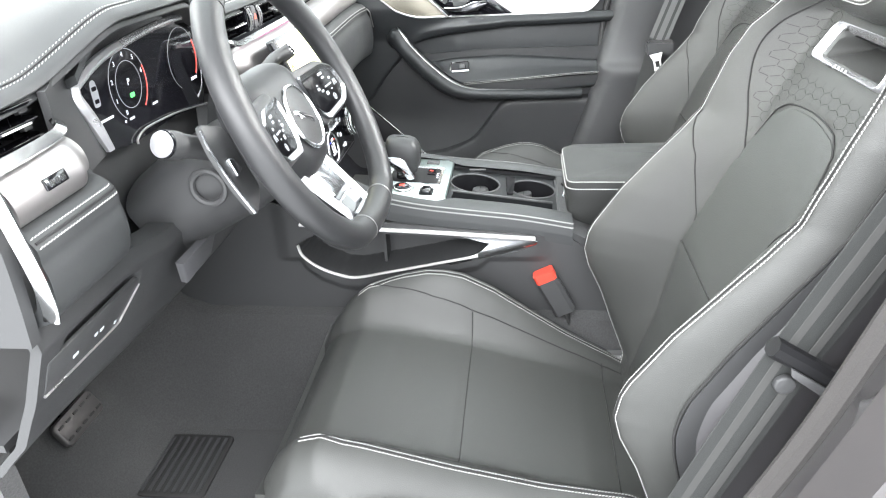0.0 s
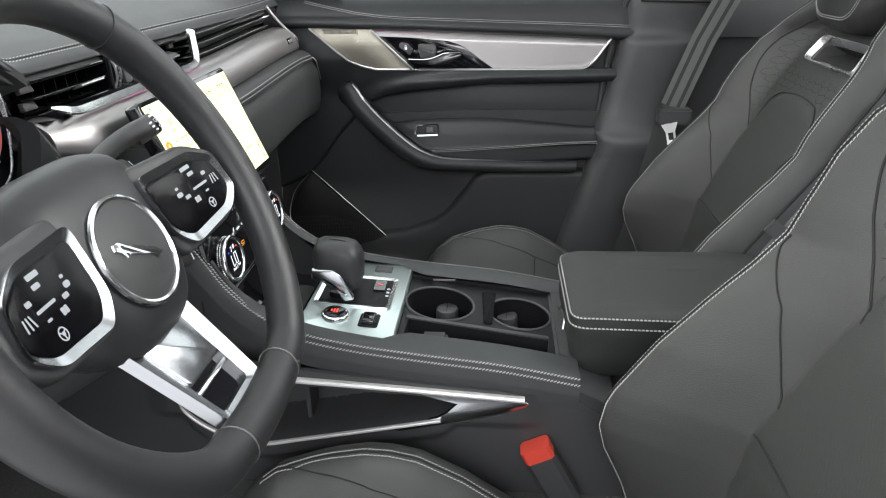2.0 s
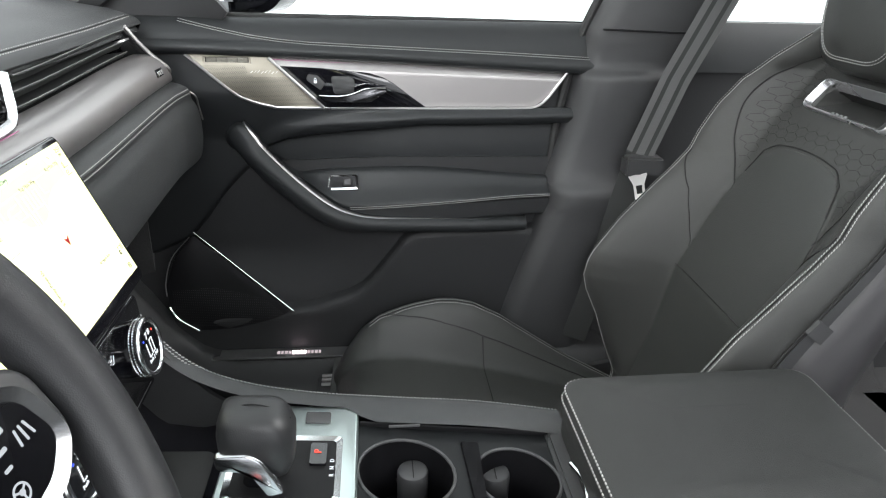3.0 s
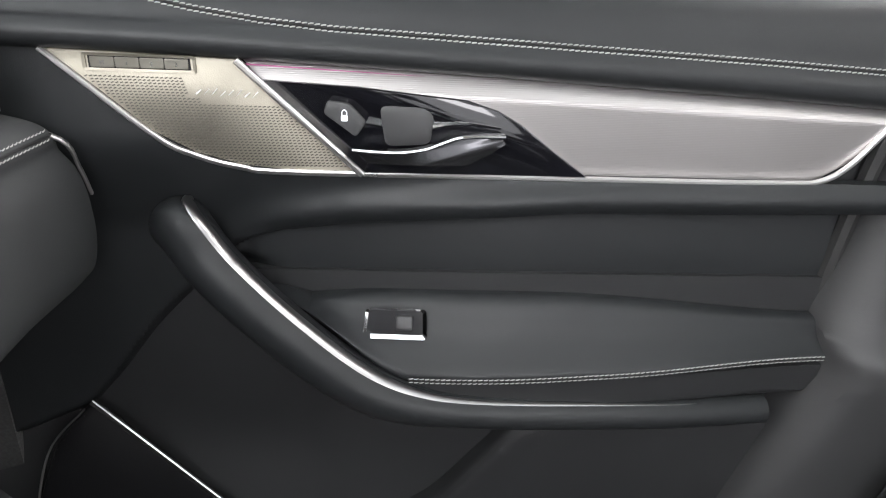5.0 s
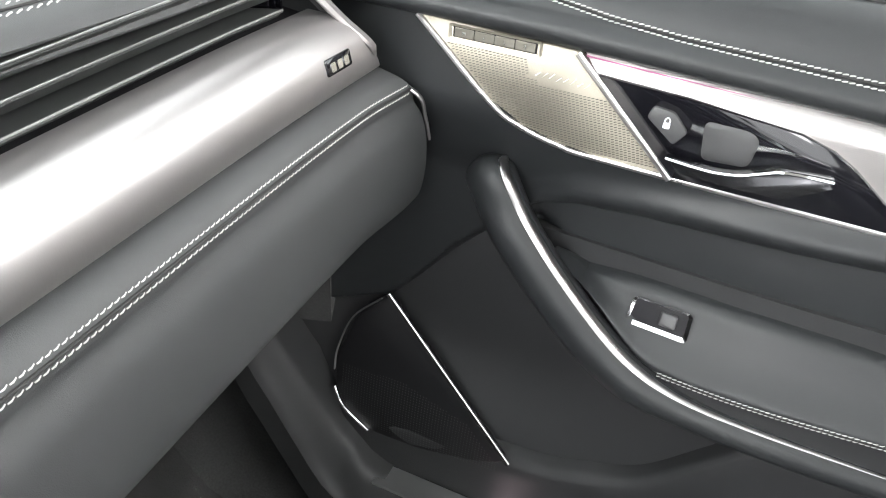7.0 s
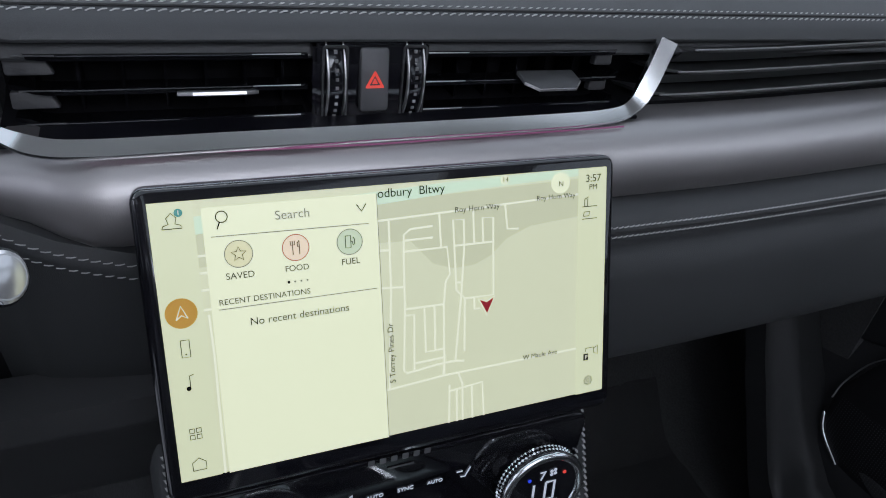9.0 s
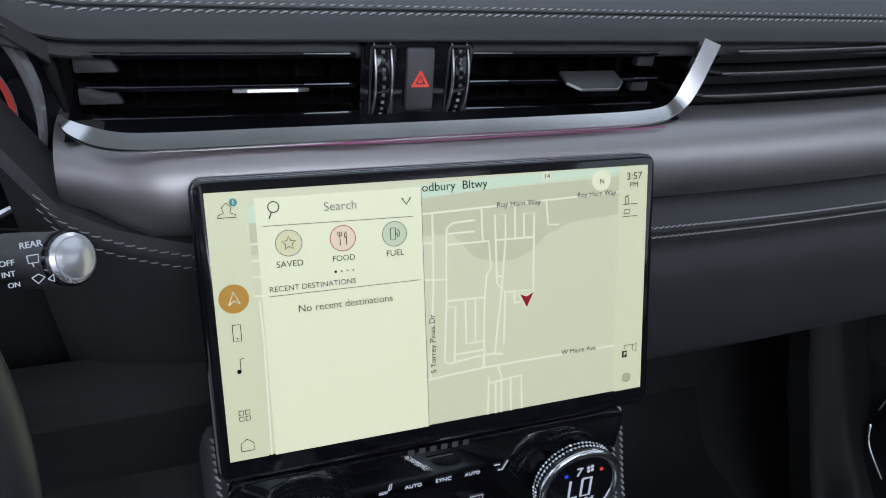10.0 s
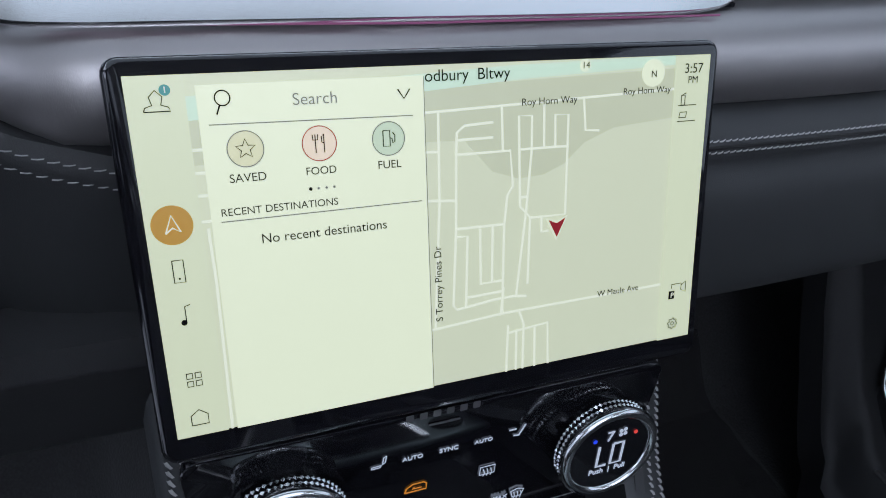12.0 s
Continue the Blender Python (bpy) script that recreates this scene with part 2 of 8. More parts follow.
def sweep(path, profile, up, bm=None, closed=False, scale=None):
    """A profile of (side, up) points carried along a path."""
    path = [Vector(p) for p in path]
    up = Vector(up)
    rings, n = [], len(path)
    for i, p in enumerate(path):
        a = path[(i - 1) % n] if closed or i else p
        b = path[(i + 1) % n] if closed or i + 1 < n else p
        t = (b - a).normalized()
        s = t.cross(up).normalized()
        w = s.cross(t).normalized()
        k = scale(i / max(1, n - 1)) if scale else 1
        rings.append([p + (s * x + w * y) * k for x, y in profile])
    if closed:
        rings.append(rings[0])
    bm = loft(rings, True, not closed, bm)
    if closed:
        bmesh.ops.remove_doubles(bm, verts=bm.verts, dist=1e-6)
    return bm


def circle(r, n=10, ry=None):
    return [(r * math.cos(2 * math.pi * i / n), (ry or r) * math.sin(2 * math.pi * i / n)) for i in range(n)]


def bar(w, h, r=0.001):
    """A rectangle with cut corners as a profile."""
    a, b = w / 2, h / 2
    return [(-a + r, -b), (a - r, -b), (a, -b + r), (a, b - r), (a - r, b), (-a + r, b), (-a, b - r), (-a, -b + r)]


def prism(outline, o, u, v, depth, bevel=0.0, bm=None):
    """A flat piece: an outline of (a, b) on the plane through o along u and v, standing out by depth along u x v."""
    bm = bm or bmesh.new()
    o, u, v = Vector(o), Vector(u).normalized(), Vector(v).normalized()
    n = u.cross(v).normalized()
    pts = [o + u * a + v * b for a, b in outline]
    c = o + u * (sum(a for a, b in outline) / len(outline)) + v * (sum(b for a, b in outline) / len(outline))

    def inset(p, d):
        return p + (c - p).normalized() * d
    rings = [pts, [p + n * (depth - bevel) for p in pts]]
    if bevel:
        rings.append([inset(p, bevel * 0.35) + n * (depth - bevel * 0.35) for p in pts])
        rings.append([inset(p, bevel) + n * depth for p in pts])
    return loft(rings, True, True, bm)


def rounded(w, h, r, n=5):
    """A rounded rectangle outline about the origin."""
    out = []
    for cx, cy, a0 in ((w / 2 - r, h / 2 - r, 0), (-w / 2 + r, h / 2 - r, 90), (-w / 2 + r, -h / 2 + r, 180), (w / 2 - r, -h / 2 + r, 270)):
        for i in range(n + 1):
            a = radians(a0 + 90 * i / n)
            out.append((cx + r * math.cos(a), cy + r * math.sin(a)))
    return out


def round_poly(pts, r, n=4):
    """A polygon outline with its corners rounded by about r."""
    out, k = [], len(pts)
    for i in range(k):
        p, a, b = Vector(pts[i]).to_2d(), Vector(pts[i - 1]).to_2d(), Vector(pts[(i + 1) % k]).to_2d()
        la, lb = (a - p).length, (b - p).length
        q, s = p + (a - p) * min(0.45, r / la), p + (b - p) * min(0.45, r / lb)
        for j in range(n + 1):
            t = j / n
            w = q * (1 - t) ** 2 + p * 2 * t * (1 - t) + s * t * t
            out.append((w.x, w.y))
    return out


def ring_plate(outer, inner, o, u, v, depth, bm=None):
    """A frame between two outlines of as many points each."""
    bm = bm or bmesh.new()
    o, u, v = Vector(o), Vector(u).normalized(), Vector(v).normalized()
    n = u.cross(v).normalized()
    k = len(outer)
    def at(q, d):
        return [bm.verts.new(o + u * a + v * b + n * d) for a, b in q]
    A, B, C, D = at(outer, 0), at(outer, depth * 0.7), at([(a * 0.97 + c * 0.03, b * 0.97 + d * 0.03) for (a, b), (c, d) in zip(outer, inner)], depth), at(inner, depth * 0.6)
    E = at(inner, 0)
    for p, q in ((A, B), (B, C), (C, D), (D, E), (E, A)):
        for i in range(k):
            j = (i + 1) % k
            bm.faces.new((p[i], p[j], q[j], q[i]))
    return bm


def box(x0, x1, y0, y1, z0, z1, r=0.003, bm=None):
    """A box with bevelled edges."""
    own = bmesh.new()
    bmesh.ops.create_cube(own, size=1)
    for w in own.verts:
        w.co = V((x0 + x1) / 2 + w.co.x * (x1 - x0), (y0 + y1) / 2 + w.co.y * (y1 - y0), (z0 + z1) / 2 + w.co.z * (z1 - z0))
    if r:
        bmesh.ops.bevel(own, geom=own.edges[:], offset=r, segments=2, affect="EDGES")
    if bm is None:
        return own
    me = bpy.data.meshes.new("tmp")
    own.to_mesh(me)
    own.free()
    bm.from_mesh(me)
    bpy.data.meshes.remove(me)
    return bm


def stitches(paths, normal, mat_parent, length=0.0052, gap=0.0018, r=0.0007, name="stitching", label="pale grey double stitching", slant=0.0, thread=None):
    """Short raised threads along smooth paths, as one joined piece. normal: a vector, or a function of the point."""
    verts, faces = [], []
    for path in paths:
        pts = [Vector(p) for p in path]
        run = 0.0
        seg = [0.0]
        for a, b in zip(pts, pts[1:]):
            run += (b - a).length
            seg.append(run)
        arr = np.array([list(p) for p in pts])

        def at(s):
            return Vector([np.interp(s, seg, arr[:, k]) for k in range(3)])
        s = 0.0
        while s + length < run:
            a, b = at(s), at(s + length)
            nn = normal(a) if callable(normal) else Vector(normal)
            t = (b - a).normalized()
            w = t.cross(nn).normalized()
            h = w.cross(t).normalized()
            a, b = a + w * slant, b - w * slant
            base = len(verts)
            m = (a + b) / 2
            for p, k, lift in ((a, 0.8, -0.0005), (m, 1.0, 0.0001), (b, 0.8, -0.0005)):
                verts += [p + w * r * k + h * lift, p + h * (lift + r * 0.9 * k), p - w * r * k + h * lift]
            for k in (0, 3):
                for i in range(2):
                    faces.append((base + k + i, base + k + i + 1, base + k + i + 4, base + k + i + 3))
            s += length + gap
    me = bpy.data.meshes.new(name)
    me.from_pydata(verts, [], faces)
    me.materials.append(thread or THREAD)
    ob = new(name, me)
    hang(ob, mat_parent)
    return tagged(ob, label=label, kind="stuff")


def lettering(text, o, u, v, size, mat, parent, name="lettering", depth=0.0002, align="CENTER", width=0):
    """Raised letters of the built-in font on the plane through o along u and v."""
    c = bpy.data.curves.new(name, "FONT")
    c.body, c.size, c.extrude, c.align_x, c.align_y = text, size, depth, align, "CENTER"
    c.materials.append(mat)
    ob = new(name, c)
    if width:
        bpy.context.view_layer.update()
        c.size = size * width / max(1e-6, ob.dimensions.x)
    u, v = Vector(u).normalized(), Vector(v).normalized()
    n = u.cross(v)
    ob.matrix_world = Matrix(((u.x, v.x, n.x, o[0]), (u.y, v.y, n.y, o[1]), (u.z, v.z, n.z, o[2]), (0, 0, 0, 1)))
    return hang(ob, parent)


def disc(o, n, r, depth, seg=24, bm=None, bevel=0.0, hole=0.0):
    n = Vector(n).normalized()
    u = n.orthogonal().normalized()
    v = n.cross(u)
    out = [(r * math.cos(2 * math.pi * i / seg), r * math.sin(2 * math.pi * i / seg)) for i in range(seg)]
    if hole:
        k = hole / r
        return ring_plate(out, [(a * k, b * k) for a, b in out], o, u, v, depth, bm)
    return prism(out, o, u, v, depth, bevel, bm)


# ---- the bay and the car's shell ----
tagged(part("ground", box(-6, 6, -6, 6, -0.62, -0.42, 0), FLOORMAT), "pale smooth showroom floor", "floor", kind="structure")

bm = bmesh.new()
g = lambda u, v: V(-0.72 + 1.44 * u, -1.1 + 1.95 * v, interp(abs(-0.72 + 1.44 * u), (0, 0.13, 0.16, 0.24, 0.30, 0.64, 0.68, 0.72), (0.2, 0.2, 0.19, 0.05, 0.0, 0.0, 0.02, 0.09)) + 0.35 * sstep(1.6, 1.95, 1.95 * v) * 0.8)
tagged(part("floor", sheet(g, 72, 40, 0.03, (0, 0, -1)), CARPET), "black carpeted car floor with raised tunnel", "carpet", kind="structure")
tagged(part("wall_front", sheet(lambda u, v: V(-0.75 + 1.5 * u, 0.93 - 0.05 * v, 0.2 + 0.5 * v), 4, 4, 0.03, (0, 1, 0)), CARPET), "black carpeted bulkhead behind the pedals", "wall", kind="structure")
tagged(part("wall_rear", sheet(lambda u, v: V(-0.75 + 1.5 * u, -1.55 - 0.1 * v, 0.0 + 0.75 * v), 4, 4, 0.1, (0, -1, 0)), SOFT), "dark rear bench back closing the cabin", "wall", kind="structure")
tagged(part("rear_floor", sheet(lambda u, v: V(-0.75 + 1.5 * u, -1.6 + 0.55 * v, 0.0), 4, 4, 0.03, (0, 0, -1)), CARPET), "black carpet in the rear footwell", "carpet", kind="structure")
# unseen headliner; glazed opening over the front seats is added for top light
def roof_z(x, y):
    return 1.20 + 0.04 * math.cos(x * 2.5) - 0.05 * ((y + 1.6) / 2.0) ** 2


RX, RY0, RY1 = 0.40, -1.10, -0.12
bm = bmesh.new()
for x0, x1, y0, y1 in ((-0.62, -RX, -1.6, 0.4), (RX, 0.62, -1.6, 0.4), (-RX, RX, -1.6, RY0), (-RX, RX, RY1, 0.4)):
    q = sheet(lambda u, v: V(x0 + (x1 - x0) * u, min(0.08, y0 + (y1 - y0) * v), roof_z(x0 + (x1 - x0) * u, y0 + (y1 - y0) * v)), 8, 12, 0.04, (0, 0, 1))
    me = bpy.data.meshes.new("tmp")
    q.to_mesh(me)
    q.free()
    bm.from_mesh(me)
    bpy.data.meshes.remove(me)
tagged(part("ceiling", bm, CLOTH), "unseen pale cloth headliner with an added glass opening", "ceiling", kind="structure")
glass = part("window_4", sheet(lambda u, v: V(-RX - 0.01 + (2 * RX + 0.02) * u, RY0 - 0.01 + (RY1 - RY0 + 0.02) * v, roof_z(-RX + 2 * RX * u, RY0 + (RY1 - RY0) * v) + 0.045), 8, 8, 0.004, (0, 0, 1)), GLASS)
tagged(glass, "unseen clear glass roof panel", "window", kind="structure")
glass.visible_shadow = False


def pillar(name, path, w, d, mat, label, up=(0, 0, 1)):
    prof = [(x * w / 2, y * d / 2) for x, y in ((-1, -0.6), (-0.6, -1), (0.6, -1), (1, -0.6), (1, 0.6), (0.6, 1), (-0.6, 1), (-1, 0.6))]
    return tagged(part(name, sweep(curve_points(path, 6), prof, up), mat), label, "pillar", kind="structure")


pillar("pillar_a_right", [(0.735, 0.62, 0.72), (0.72, 0.40, 0.87), (0.66, 0.18, 1.05), (0.62, 0.0, 1.19)], 0.10, 0.09, GREY, "grey windscreen pillar trim", (1, 0, 0))
pillar("pillar_a_left", [(-0.735, 0.62, 0.72), (-0.72, 0.40, 0.89), (-0.67, 0.14, 1.07), (-0.62, -0.06, 1.19)], 0.07, 0.09, GREY, "grey windscreen pillar trim", (1, 0, 0))
pillar("cant_rail_right", [(0.63, 0.05, 1.19), (0.64, -0.6, 1.22), (0.62, -1.6, 1.2)], 0.08, 0.07, CLOTH, "pale roof rail above the doors", (1, 0, 0))
pillar("cant_rail_left", [(-0.63, 0.0, 1.19), (-0.64, -0.6, 1.22), (-0.62, -1.6, 1.2)], 0.08, 0.07, CLOTH, "pale roof rail above the doors", (1, 0, 0))
pillar("roof_header", [(-0.62, 0.0, 1.19), (0, 0.06, 1.22), (0.62, 0.0, 1.19)], 0.08, 0.05, CLOTH, "pale header above the windscreen", (0, 0, 1))

ws = lambda u, v: V((-0.70 + 1.4 * u) * (1 - 0.12 * v), 0.86 - 0.82 * v - 0.05 * (2 * u - 1) ** 2, 0.77 + 0.43 * v)
glass = part("window_1", sheet(ws, 12, 8, 0.004, (0, 1, 1)), GLASS)
tagged(glass, "clear raked windscreen", "window", kind="structure")
glass.visible_shadow = False
side = lambda u, v: V(0.748 - 0.11 * v, 0.42 - 0.84 * u - 0.1 * v, 0.74 + 0.445 * v)
glass = part("window_2", sheet(side, 6, 4, 0.004, (1, 0, 0)), GLASS)
tagged(glass, "clear side window of the passenger door", "window", kind="structure")
glass.visible_shadow = False
side2 = lambda u, v: V(0.76 - 0.11 * v, -0.62 - 1.0 * u, 0.755 + 0.43 * v)
glass = part("window_3", sheet(side2, 6, 4, 0.004, (1, 0, 0)), GLASS)
tagged(glass, "clear window of the rear door", "window", kind="structure")
glass.visible_shadow = False

# outer mirror on the passenger door
mirror = thing("door_mirror", (0.80, 0.30, 0.74), "black door mirror with pale glass outside the window", "mirror")
shell = [(0.155, 0.02), (0.02, 0.12), (-0.09, 0.10), (-0.105, 0.03), (-0.09, -0.055), (0.01, -0.075), (0.12, -0.05)]
part("housing", prism(round_poly([(-a, b) for a, b in shell][::-1], 0.04, 5), (0.955, 0.300, 0.806), (0.45, 0.88, 0), (0, 0, 1), 0.09, 0.03), PIANO, mirror, "gloss black housing")
part("mirror_glass", prism(round_poly([(-a * 0.84, b * 0.84) for a, b in shell][::-1], 0.03, 5), (0.945, 0.297, 0.809), (0.45, 0.88, 0), (0, 0, 1), -0.004), MIRROR, mirror, "pale reflecting glass")
part("arm", box(0.76, 0.93, 0.30, 0.36, 0.735, 0.775, 0.01), PIANO, mirror)
for k, word in enumerate(("OBJECTS IN MIRROR ARE", "CLOSER THAN THEY APPEAR")):
    lettering(word, (0.9300, 0.270, 0.761 - 0.009 * k), (0.44, 0.88, 0), (0, 0, 1), 0.007, DARK, mirror)


# ---- passenger door ----
door = thing("car_door", (0.76, 0.05, 0.10), "closed black leather passenger door with silver trim", "car door")
YF, YR = 0.47, -0.44


def door_x(z):
    """How far out the inner face of the door lies at a height."""
    return interp(z, (0.10, 0.2, 0.36, 0.40, 0.44, 0.49, 0.52, 0.60, 0.615, 0.70, 0.72, 0.78), (0.70, 0.695, 0.705, 0.70, 0.70, 0.702, 0.705, 0.70, 0.70, 0.70, 0.705, 0.74))


part("door_shell", sheet(lambda u, v: V(door_x(0.1 + 0.65 * v) + 0.014, YF + (YR - YF) * u, 0.10 + 0.65 * v), 30, 44, 0.05, (1, 0, 0)), DOORPLASTIC, door)

# upper pad with its stitched edge
pad_sec = [(0.738, 0.757), (0.726, 0.7555), (0.712, 0.745), (0.702, 0.729), (0.696, 0.714), (0.690, 0.709), (0.684, 0.700), (0.686, 0.690), (0.696, 0.6845), (0.712, 0.684)]


PAD_Y = (-0.45, -0.33, -0.21, 0.0, 0.19, 0.31, 0.48)


def pad_bottom(y):
    return interp(y, PAD_Y, (0.668, 0.6735, 0.680, 0.6895, 0.6965, 0.7005, 0.703))


def pad_map(x, y, z):
    return V(x - 0.01 * sstep(0.2, 0.45, y), y, z + (pad_bottom(y) - 0.685) * (1 - sstep(0.684, 0.765, z)))


def pad_pt(y, k):
    p = PADS[k]
    return pad_map(p.x, y, p.z)


PADS = curve_points([V(a, 0, b) for a, b in pad_sec], 4)
npad = len(curve_points([V(a, 0, b) for a, b in pad_sec], 4)) - 1
part("upper_pad", sheet(lambda u, v: pad_pt(YF + (YR - YF) * u, round(v * npad)), 60, npad, 0.02, (1, 0, 0)), DOORPAD, door, "leather pad along the window, darkened for shade")


def pad_line(d):
    """The stitched line: it falls from the mirror towards the rear."""
    out = []
    for i in range(110):
        y = 0.335 + (YR - 0.335) * i / 109
        z = interp(y, (-0.44, -0.37, -0.2, 0.02, 0.12, 0.17, 0.22, 0.27, 0.335), (0.695, 0.698, 0.7055, 0.7135, 0.7172, 0.7210, 0.7275, 0.7370, 0.7505)) + d
        zs, xs = zip(*sorted((pad_map(p.x, y, p.z).z, pad_map(p.x, y, p.z).x) for p in PADS[:28]))
        out.append(V(interp(z, zs, xs) - 0.0008, y, z))
    return out


nrm = lambda p: V(-0.9, 0, 0.45)
stitches([pad_line(0.0042), pad_line(0.0008)], nrm, door, 0.0038, 0.0007, 0.0006, slant=0.0004)
part("seam", sweep(pad_line(0.0025), circle(0.0009, 6), (1, 0, 0)), DARKTHREAD, door)

# silver trim strip with chrome edging; the plane of the trim leans a little
TX = 0.694
DU, DV = (0, -1, 0), (0, 0, 1)


def yz(pts):
    return [(-y, z) for y, z in pts]


def door_piece(name, pts, x, depth, mat, parent, label="", bevel=0.001):
    o = yz(pts)
    return part(name, prism(o if area2(o) > 0 else o[::-1], (x, 0, 0), DU, DV, depth, bevel), mat, parent, label)


def area2(o):
    return sum(a[0] * b[1] - b[0] * a[1] for a, b in zip(o, o[1:] + o[:1]))


lens = [(0.324, 0.7000), (0.254, 0.640), (0.225, 0.625), (0.19, 0.6165), (0.15, 0.6135), (0.10, 0.6125)]


def trim_pt(u, v):
    yl = 0.187 - 0.091 * v
    yr = interp(v, (0, 0.35, 0.75, 0.95, 1), (-0.326, -0.314, -0.294, -0.276, -0.266))
    y = yl + (yr - yl) * u
    top = interp(y, (-0.33, -0.21, 0.0, 0.19), (0.6758, 0.6812, 0.6903, 0.6963))
    x = interp(v, (0, 0.03, 0.20, 0.23, 1), (0.7025, 0.7005, 0.6915, 0.6912, 0.6965))
    return V(x, y, top + (0.6130 - top) * v)


part("trim_strip", sheet(trim_pt, 50, 40, 0.006, (1, 0, 0)), DOOR_ALU, door, "fine-lined aluminium trim strip", angle=12)
grille = door_piece("speaker_plate", [(0.321, 0.700), (0.188, 0.6965), (0.098, 0.6135), (0.15, 0.6145), (0.19, 0.618), (0.225, 0.627), (0.254, 0.642)], TX + 0.005, 0.007, GRILLE, door, "champagne perforated tweeter plate")
edge = curve_points([(TX - 0.003, y, z) for y, z in lens[:-1]] + [(TX - 0.003, -0.08, 0.6120), (TX - 0.003, -0.24, 0.6125), (TX - 0.003, -0.274, 0.6150), (TX - 0.003, -0.294, 0.628), (TX - 0.003, -0.314, 0.655), (TX - 0.003, -0.328, 0.676)], 6)
part("chrome_edge", sweep(edge, bar(0.0042, 0.005, 0.0012), (1, 0, 0)), BUFFED, door, "thin chrome edging strip")
part("chrome_divider", sweep([(TX - 0.0065, 0.188, 0.6965), (TX - 0.0065, 0.098, 0.6135)], bar(0.0050, 0.006, 0.0014), (1, 0, 0)), BUFFED, door, "slanting chrome divider")

part("ambient_line", sweep([V(0.6995, y, pad_bottom(y) - 0.0045) for y in np.linspace(0.30, -0.32, 30)], bar(0.0012, 0.0012, 0.0003), (1, 0, 0)), PINKGLOW, door, "pink ambient light line")

# perforation slots: rows of short dark slits
sv, sf = [], []
row = 0
zz = 0.6815
while zz > 0.618:
    yl = interp(zz, [p[1] for p in lens[::-1]], [p[0] for p in lens[::-1]]) - 0.006
    yr = interp(zz, (0.6135, 0.6965), (0.098, 0.188)) + 0.008
    y = yr + (row % 2) * 0.0016
    while y < yl:
        if not (zz > 0.667 and y < 0.226) and not (zz > 0.663 and y < 0.215):
            b = len(sv)
            x = TX - 0.0024
            sv += [(x, y - 0.0013, zz + 0.0001), (x, y + 0.0008, zz - 0.0007), (x, y + 0.0013, zz - 0.0001), (x, y - 0.0008, zz + 0.0007)]
            sf.append((b, b + 1, b + 2, b + 3))
        y += 0.0033
    zz -= 0.0021
    row += 1
me = bpy.data.meshes.new("perforation")
me.from_pydata(sv, [], sf)
me.materials.append(PERF)
tagged(hang(new("perforation", me), grille), "rows of small dark slots", kind="stuff")
# maker's wordmark on the plate, as plain raised bars
for i in range(8):
    y = 0.2175 - 0.0058 * i
    part("mark", prism([(-0.0022, -0.0014 - 0.001 * (i % 2)), (-0.0014, -0.0016 - 0.001 * (i % 3 == 0)), (0.0026, 0.0012 + 0.0008 * (i % 3)), (0.0018, 0.0016 + 0.0008 * (i % 3))], (TX - 0.0022, y, 0.6725 - 0.0002 * i), DU, DV, 0.0005), STEEL, grille)

# four memory keys
keys = thing("memory_keypad", (TX, 0.256, 0.69), "row of four small metal seat memory keys in the door", "keypad")
part("surround", ring_plate([(a, b) for a, b in rounded(0.079, 0.0125, 0.002, 3)], rounded(0.0745, 0.0085, 0.0012, 3), (TX - 0.0018, 0.2565, 0.6915), DU, DV, 0.0016), GRILLE, keys)
part("well", prism(rounded(0.0710, 0.0095, 0.001, 3), (TX - 0.0016, 0.2565, 0.6915), DU, DV, 0.0008), DARK, keys)
for i, t in enumerate("M123"):
    y = 0.2565 + 0.0258 - 0.0172 * i
    k = part("key", prism(rounded(0.0168, 0.0074, 0.001, 3), (TX - 0.0022, y, 0.6915), DU, DV, 0.0010, 0.0004), DARKKEY, keys)
    lettering(t, (TX - 0.0034, y, 0.6911), DU, DV, 0.0044, CHROME, k)

# handle bowl, in piano black, with lock key and lever
bez = [(0.172, 0.6825), (0.10, 0.6795), (0.02, 0.6725), (-0.004, 0.665), (-0.022, 0.655), (-0.05, 0.634), (-0.078, 0.6145), (0.099, 0.6145)]
bezel = door_piece("handle_bezel", bez, TX + 0.001, 0.0065, PIANO, door, "gloss black handle surround")
bowl = [(0.086, 0.667), (0.052, 0.6665), (0.044, 0.660), (0.047, 0.638), (0.081, 0.636)]
door_piece("handle_bowl", round_poly(bowl, 0.006), TX - 0.0054, 0.0006, SOFT, bezel, "dull finger bowl")
lock = part("lock_key", prism(round_poly([(-0.124, 0.670), (-0.108, 0.6685), (-0.095, 0.655), (-0.103, 0.643), (-0.127, 0.6605)][::-1], 0.003), (TX - 0.0054, 0, 0), DU, DV, 0.0035, 0.001), SOFT, bezel, "five-sided lock key")
lu, lv = (0, -1, 0), (0, 0, 1)
part("lock_symbol", prism(rounded(0.0050, 0.0046, 0.0008, 2), (TX - 0.0090, 0.1115, 0.6575), lu, lv, 0.0003), WHITEGLOW, lock)
part("shackle", sweep(curve_points([(TX - 0.0092, 0.1132, 0.6598), (TX - 0.0092, 0.1132, 0.6622), (TX - 0.0092, 0.1115, 0.6638), (TX - 0.0092, 0.1098, 0.6622), (TX - 0.0092, 0.1098, 0.6598)], 4), circle(0.0004, 6), (1, 0, 0)), WHITEGLOW, lock)
